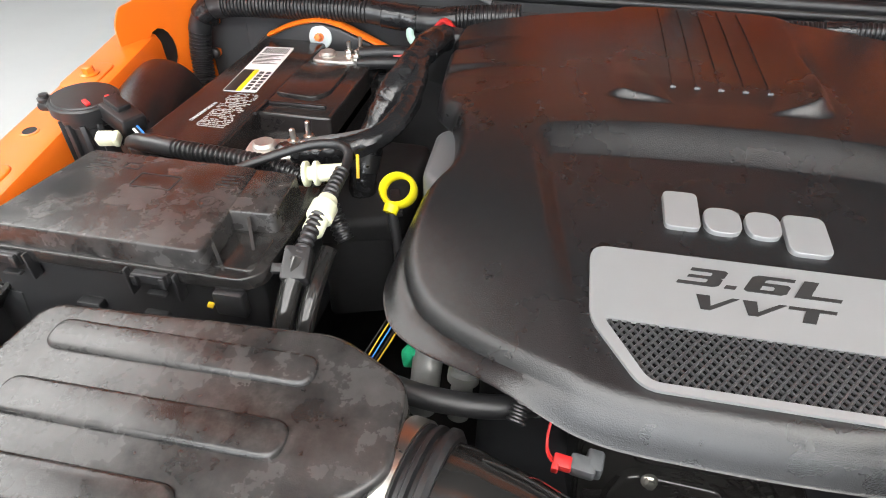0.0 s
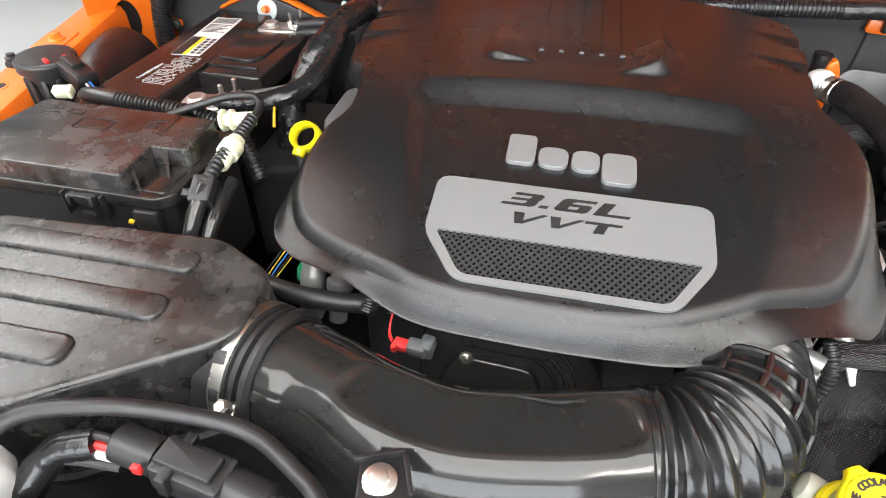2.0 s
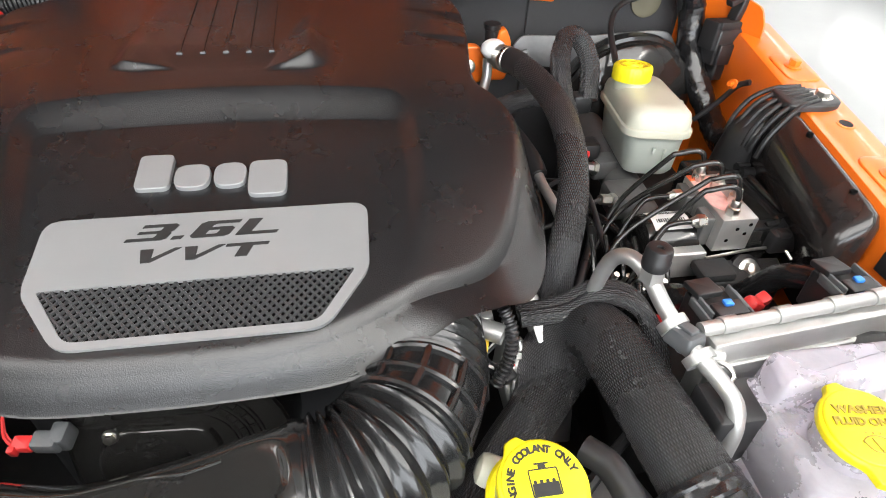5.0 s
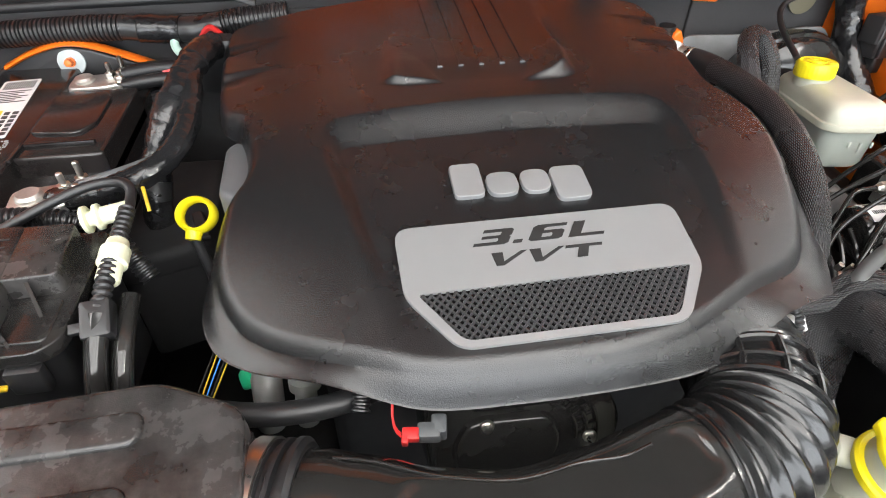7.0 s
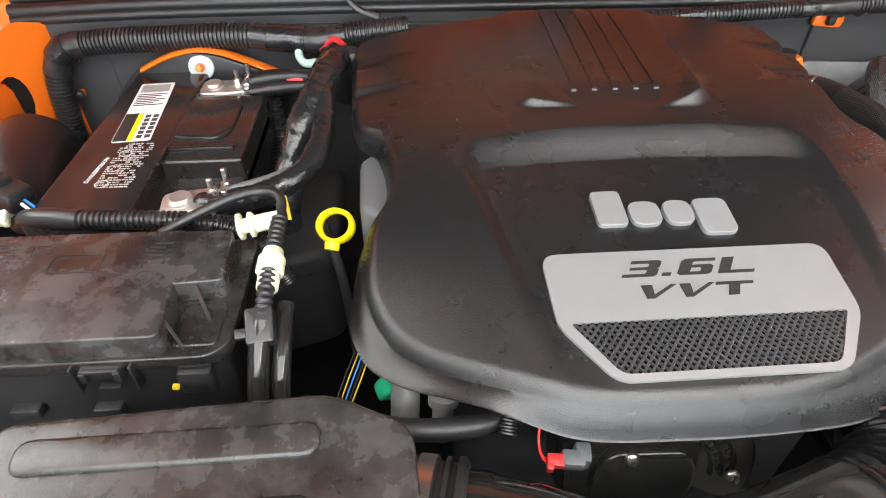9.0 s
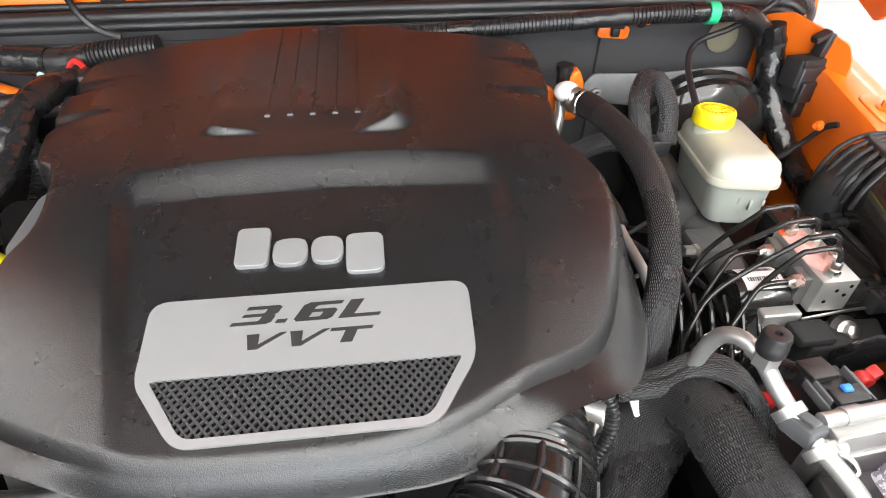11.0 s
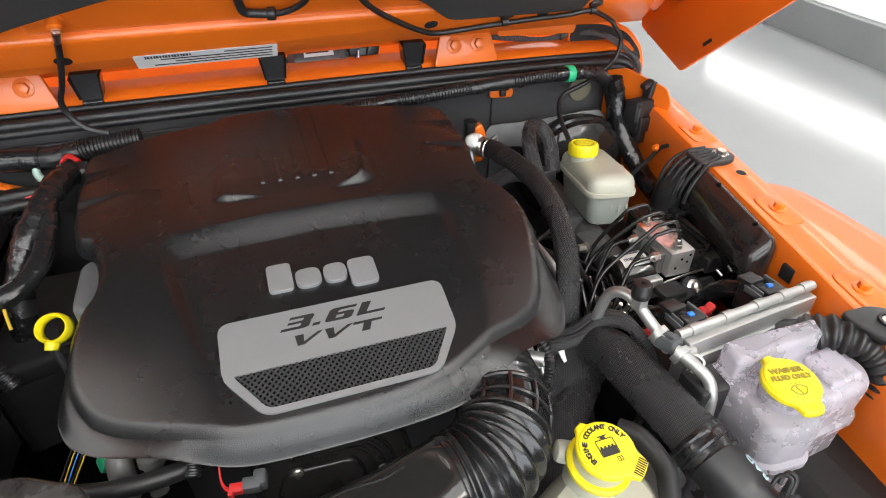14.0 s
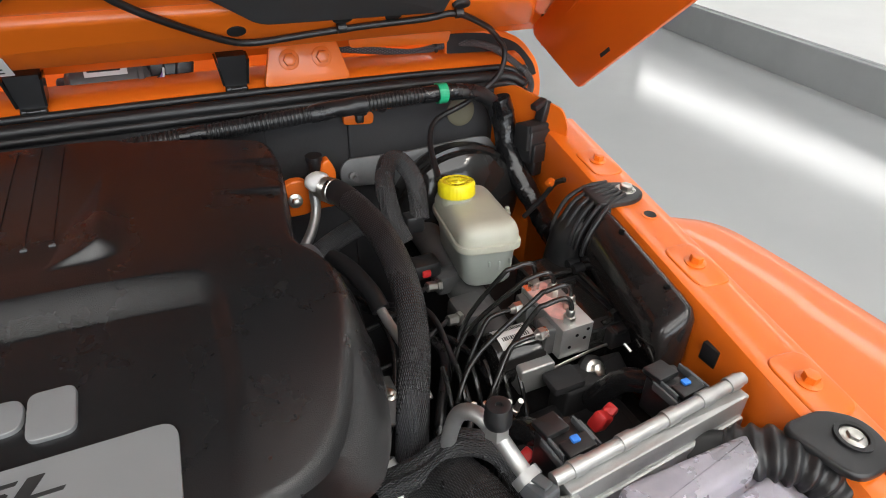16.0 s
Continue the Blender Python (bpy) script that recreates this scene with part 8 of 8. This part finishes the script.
def washer_tank():
    t = thing("washer_fluid_tank", (0.51, -0.2, 0.8), "translucent lilac washer fluid tank with yellow cap", "fluid tank")
    bm = bmesh.new()
    o = round_poly([(0.424, -0.252), (0.440, -0.266), (0.488, -0.270), (0.502, -0.250), (0.588, -0.243), (0.603, -0.220), (0.594, -0.154), (0.430, -0.152)], [0.012, 0.014, 0.012, 0.010, 0.016, 0.016, 0.014, 0.012], 5)
    lay = [(0.02, 0.72), (0.004, 0.73), (0.004, 0.945), (-0.002, 0.950), (-0.002, 0.958), (0.003, 0.962), (0.002, 1.003), (0.003, 1.010), (0.006, 1.015), (0.009, 1.017)]
    loft(bm, [[V(x, y, z) for x, y in inset(o, d)] for d, z in lay])
    part("tank", bm, WASHT, t)
    bm = bmesh.new()
    prism(bm, round_poly([(0.434, -0.192), (0.572, -0.184), (0.583, -0.152), (0.442, -0.150)], 0.014, 6), 0.97, 1.043, 0.007, 0, 4, 0.003)
    part("raised_step", bm, WASHT, t)
    bm = bmesh.new()
    prism(bm, round_poly([(0.524, -0.240), (0.586, -0.235), (0.586, -0.178), (0.530, -0.186)], 0.012, 5), 0.985, 1.023, 0.006, 0, 4, 0.004)
    part("raised_field", bm, WASHT, t)
    at, ax = V(0.470, -0.226, 1.042), V(-0.03, -0.10, 1)
    bm = bmesh.new()
    lathe(bm, [(0.0245, -0.025), (0.0245, -0.002)], at, ax, 32)
    part("neck", bm, WASHT, t)
    m, cap = flip_cap(t, at, ax, 0, 0.0375, -80, 112)
    q = m @ pose(0, 0, 0.0077, 0, 0, 6)
    words("cap_text", "WASHER", 0.0100, CAPINK, q @ Matrix.Translation((-0.001, 0.014, 0.0004)), cap, 1.15, 0, 0.0006, bold=0.0004)
    words("cap_text", "FLUID ONLY", 0.0095, CAPINK, q @ Matrix.Translation((0.0, 0.003, 0.0004)), cap, 1.05, 0, 0.0006, bold=0.0004)
    bm = bmesh.new()
    arc = [q @ V(0.013 * math.cos(radians(a)), -0.020 + 0.011 * math.sin(radians(a)), 0) for a in range(30, 151, 10)]
    sweep(bm, arc, 0.0006, 6, 0.002)
    sweep(bm, [q @ V(-0.011, -0.0145, 0), q @ V(-0.005, -0.0225, 0), q @ V(0.005, -0.0225, 0), q @ V(0.011, -0.0145, 0)], 0.0006, 6, 0.002)
    sweep(bm, [q @ V(0.001, -0.0225, 0), q @ V(-0.003, -0.011, 0)], 0.0006, 6, 0.002)
    for dx in (-0.006, 0, 0.006):
        block(bm, q @ V(dx, -0.0065, 0), (0.0016, 0.0016, 0.0005), 0.0002, q.to_3x3().to_4x4())
    part("cap_symbol", bm, CAPINK, cap)
    for i in range(4):
        bm = bmesh.new()
        block(bm, m @ (Matrix.Rotation(radians(-80), 4, "Z") @ V(0.041, -0.006 + 0.004 * i, 0.0052)), (0.008, 0.0012, 0.001), 0.0003, (m.to_3x3() @ Matrix.Rotation(radians(-80), 3, "Z")).to_4x4())
        part("grip_rib", bm, YELLOW, cap)
    return t


washer_tank()


def coolant_tank():
    t = thing("coolant_tank", (0.25, -0.23, 0.85), "milky white coolant tank with yellow cap", "fluid tank")
    bm = bmesh.new()
    o = round_poly([(0.150, -0.330), (0.300, -0.330), (0.318, -0.25), (0.300, -0.195), (0.235, -0.185), (0.160, -0.225)], 0.03, 6)
    lay = [(0.01, 0.80), (0.0, 0.81), (0.0, 0.935), (0.004, 0.955), (0.012, 0.970), (0.024, 0.980)]
    loft(bm, [[V(x, y, z) for x, y in inset(o, d)] for d, z in lay])
    part("tank", bm, TANK, t)
    at, ax = V(0.246, -0.230, 1.034), V(0.03, -0.16, 1)
    bm = bmesh.new()
    lathe(bm, [(0.028, -0.06), (0.025, -0.045), (0.025, -0.022), (0.027, -0.021), (0.027, -0.004)], at, ax, 36)
    part("neck", bm, TANK, t)
    bm = bmesh.new()
    lathe(bm, [(0.026, -0.029), (0.0315, -0.029), (0.0325, -0.027), (0.0325, -0.022), (0.0305, -0.020), (0.027, -0.020)], at, ax, 48)
    part("collar", bm, YELLOW, t, "yellow neck collar")
    m, cap = flip_cap(t, at, ax, 0, 0.0365, -60, 106)
    z = 0.0073
    text = "ENGINE COOLANT ONLY"
    for i, ch in enumerate(text):
        if ch == " ":
            continue
        a = radians(196 - i * 10.4)
        words("cap_letter", ch, 0.0082, INK, m @ Matrix.Translation((0.0265 * math.cos(a), 0.0265 * math.sin(a), z + 0.0004)) @ pose(0, 0, 0, 0, 0, math.degrees(a) - 90), cap, 1.0, 0, 0.0006, bold=0.0003)
    q = m @ pose(0.001, 0.003, z + 0.0006, 0, 0, -10)
    bm = bmesh.new()
    o = rect(-0.012, 0.012, -0.013, 0.008, 0.001, 1)
    holed(bm, o, [inset(o, 0.001)], -0.0003, 0.0003, q)
    prism(bm, rect(-0.0105, 0.0105, -0.0125, -0.003, 0.0005, 1), -0.0003, 0.0003, 0, m=q)
    for dx in (-0.008, -0.003, 0.002, 0.007):
        prism(bm, rect(dx - 0.0012, dx + 0.0012, -0.0035, -0.0005, 0.0005, 1), -0.0003, 0.0003, 0, m=q)
    prism(bm, rect(-0.003, 0.003, 0.0075, 0.011, 0.0004, 1), -0.0003, 0.0003, 0, m=q)
    prism(bm, rect(-0.006, 0.006, 0.0112, 0.0124, 0.0003, 1), -0.0003, 0.0003, 0, m=q)
    o = rect(0.004, 0.011, -0.0225, -0.0165, 0.0004, 1)
    holed(bm, o, [inset(o, 0.0006)], -0.0003, 0.0003, q)
    prism(bm, rect(0.0072, 0.0078, -0.0225, -0.0165, 0.0001, 1), -0.0003, 0.0003, 0, m=q)
    part("cap_symbol", bm, INK, cap)
    rm = m @ Matrix.Rotation(radians(-60), 4, "Z")
    for i in range(8):
        bm = bmesh.new()
        block(bm, rm @ V(0.0415, -0.0105 + 0.003 * i, 0.0056), (0.011, 0.0014, 0.001), 0.0003, rm.to_3x3().to_4x4())
        part("grip_bar", bm, INK, cap)
    return t


coolant_tank()
bm = bmesh.new()
lathe(bm, [(0.0095, -0.02), (0.0105, -0.010), (0.0118, 0.004), (0.0118, 0.014), (0.0105, 0.0185), (0.006, 0.021)], (0.232, -0.203, 1.000), (-1, 0.40, 0.22), 28)
solo("overflow_stub", bm, TANK, "milky plastic overflow stub", "pipe stub")
tube_thing("overflow_hose", [(0.298, -0.185, 0.99), (0.312, -0.205, 0.992), (0.318, -0.24, 0.985), (0.305, -0.275, 0.975), (0.30, -0.33, 0.95)], 0.011, RUBBER, "black rubber overflow hose round the coolant tank", "hose", 16)
bm = bmesh.new()
prism(bm, round_poly([(0.24, -0.44), (0.50, -0.44), (0.515, -0.325), (0.46, -0.312), (0.40, -0.322), (0.30, -0.330)], 0.02), 0.86, 0.966, 0.016, 0, 5)
solo("fan_shroud_corner", bm, BLACK, "black plastic corner of the fan shroud", "fan shroud")
tube_thing("shroud_strut", [(0.30, -0.20, 0.95), (0.345, -0.165, 0.955), (0.385, -0.14, 0.95)], 0.005, BLACK, "black metal strut below the hoses", "strut", 8)
# headlight corner beyond the washer tank
bm = bmesh.new()
prism(bm, round_poly([(0.60, -0.50), (0.70, -0.50), (0.735, -0.38), (0.70, -0.27), (0.655, -0.25), (0.635, -0.30)], 0.02), 0.80, 0.985, 0.012)
solo("headlight_housing", bm, BLACK, "black headlight housing behind the grille", "headlight")
bm = bmesh.new()
lathe(bm, [(0.012, 0), (0.013, 0.003), (0.013, 0.008), (0.007, 0.009), (0.007, 0.004)], (0.672, -0.272, 1.005), (0, -0.3, 1), 24)
solo("headlight_adjuster", bm, ORANGE, "orange ring around a headlight adjuster", "ring")
bm = bmesh.new()
prism(bm, round_poly([(0.40, -0.12), (0.60, -0.10), (0.60, 0.03), (0.42, 0.02)], 0.02), 0.80, 0.925, 0.02)
solo("lower_bracket", bm, MATTE, "dark pressed bracket low in the bay", "bracket")


# dark wiring and brake tubes low between the engine and the brake parts
for i, (x, y, z, r) in enumerate(((0.345, 0.20, 0.965, 0.005), (0.36, 0.16, 0.955, 0.0035), (0.40, 0.12, 0.95, 0.006), (0.425, 0.10, 0.962, 0.0035), (0.44, 0.06, 0.955, 0.0045))):
    tube_thing("bay_wire", [(x - 0.03, y + 0.14, z - 0.02), (x, y + 0.07, z + 0.012 * (i % 2)), (x + 0.012 * (i % 3), y, z), (x - 0.01, y - 0.07, z - 0.015), (x - 0.04, y - 0.12, z - 0.05)], r, (RUBBER, TAPE, CONDUIT)[i % 3], "dark wire low in the engine bay", "wire", 10, 0.004, group="bay wires")
for i in range(6):
    x, y = 0.402 + 0.016 * i, 0.045 - 0.003 * i
    tube_thing("brake_tube", [(x, y + 0.03, 0.975), (x - 0.002, y + 0.008, 0.962), (x - 0.006, y - 0.02, 0.93), (x - 0.02, y - 0.05, 0.88)], 0.0028, GLOSS, "thin black brake tube below the control block", "tube", 8, 0.005, group="brake tubes")
t = thing("pipe_bracket", (0.33, 0.08, 0.93), "grey steel pipe bracket beside the engine", "bracket")
bm = bmesh.new()
block(bm, (0.338, 0.07, 0.955), (0.028, 0.06, 0.006), 0.002, pose(0, 0, 0, 15, 20, 10))
part("plate", bm, CAST, t)
bolt((0.340, 0.075, 0.958), (0.2, -0.2, 1), STEEL, t, 0.005, 0.006, 0.008)
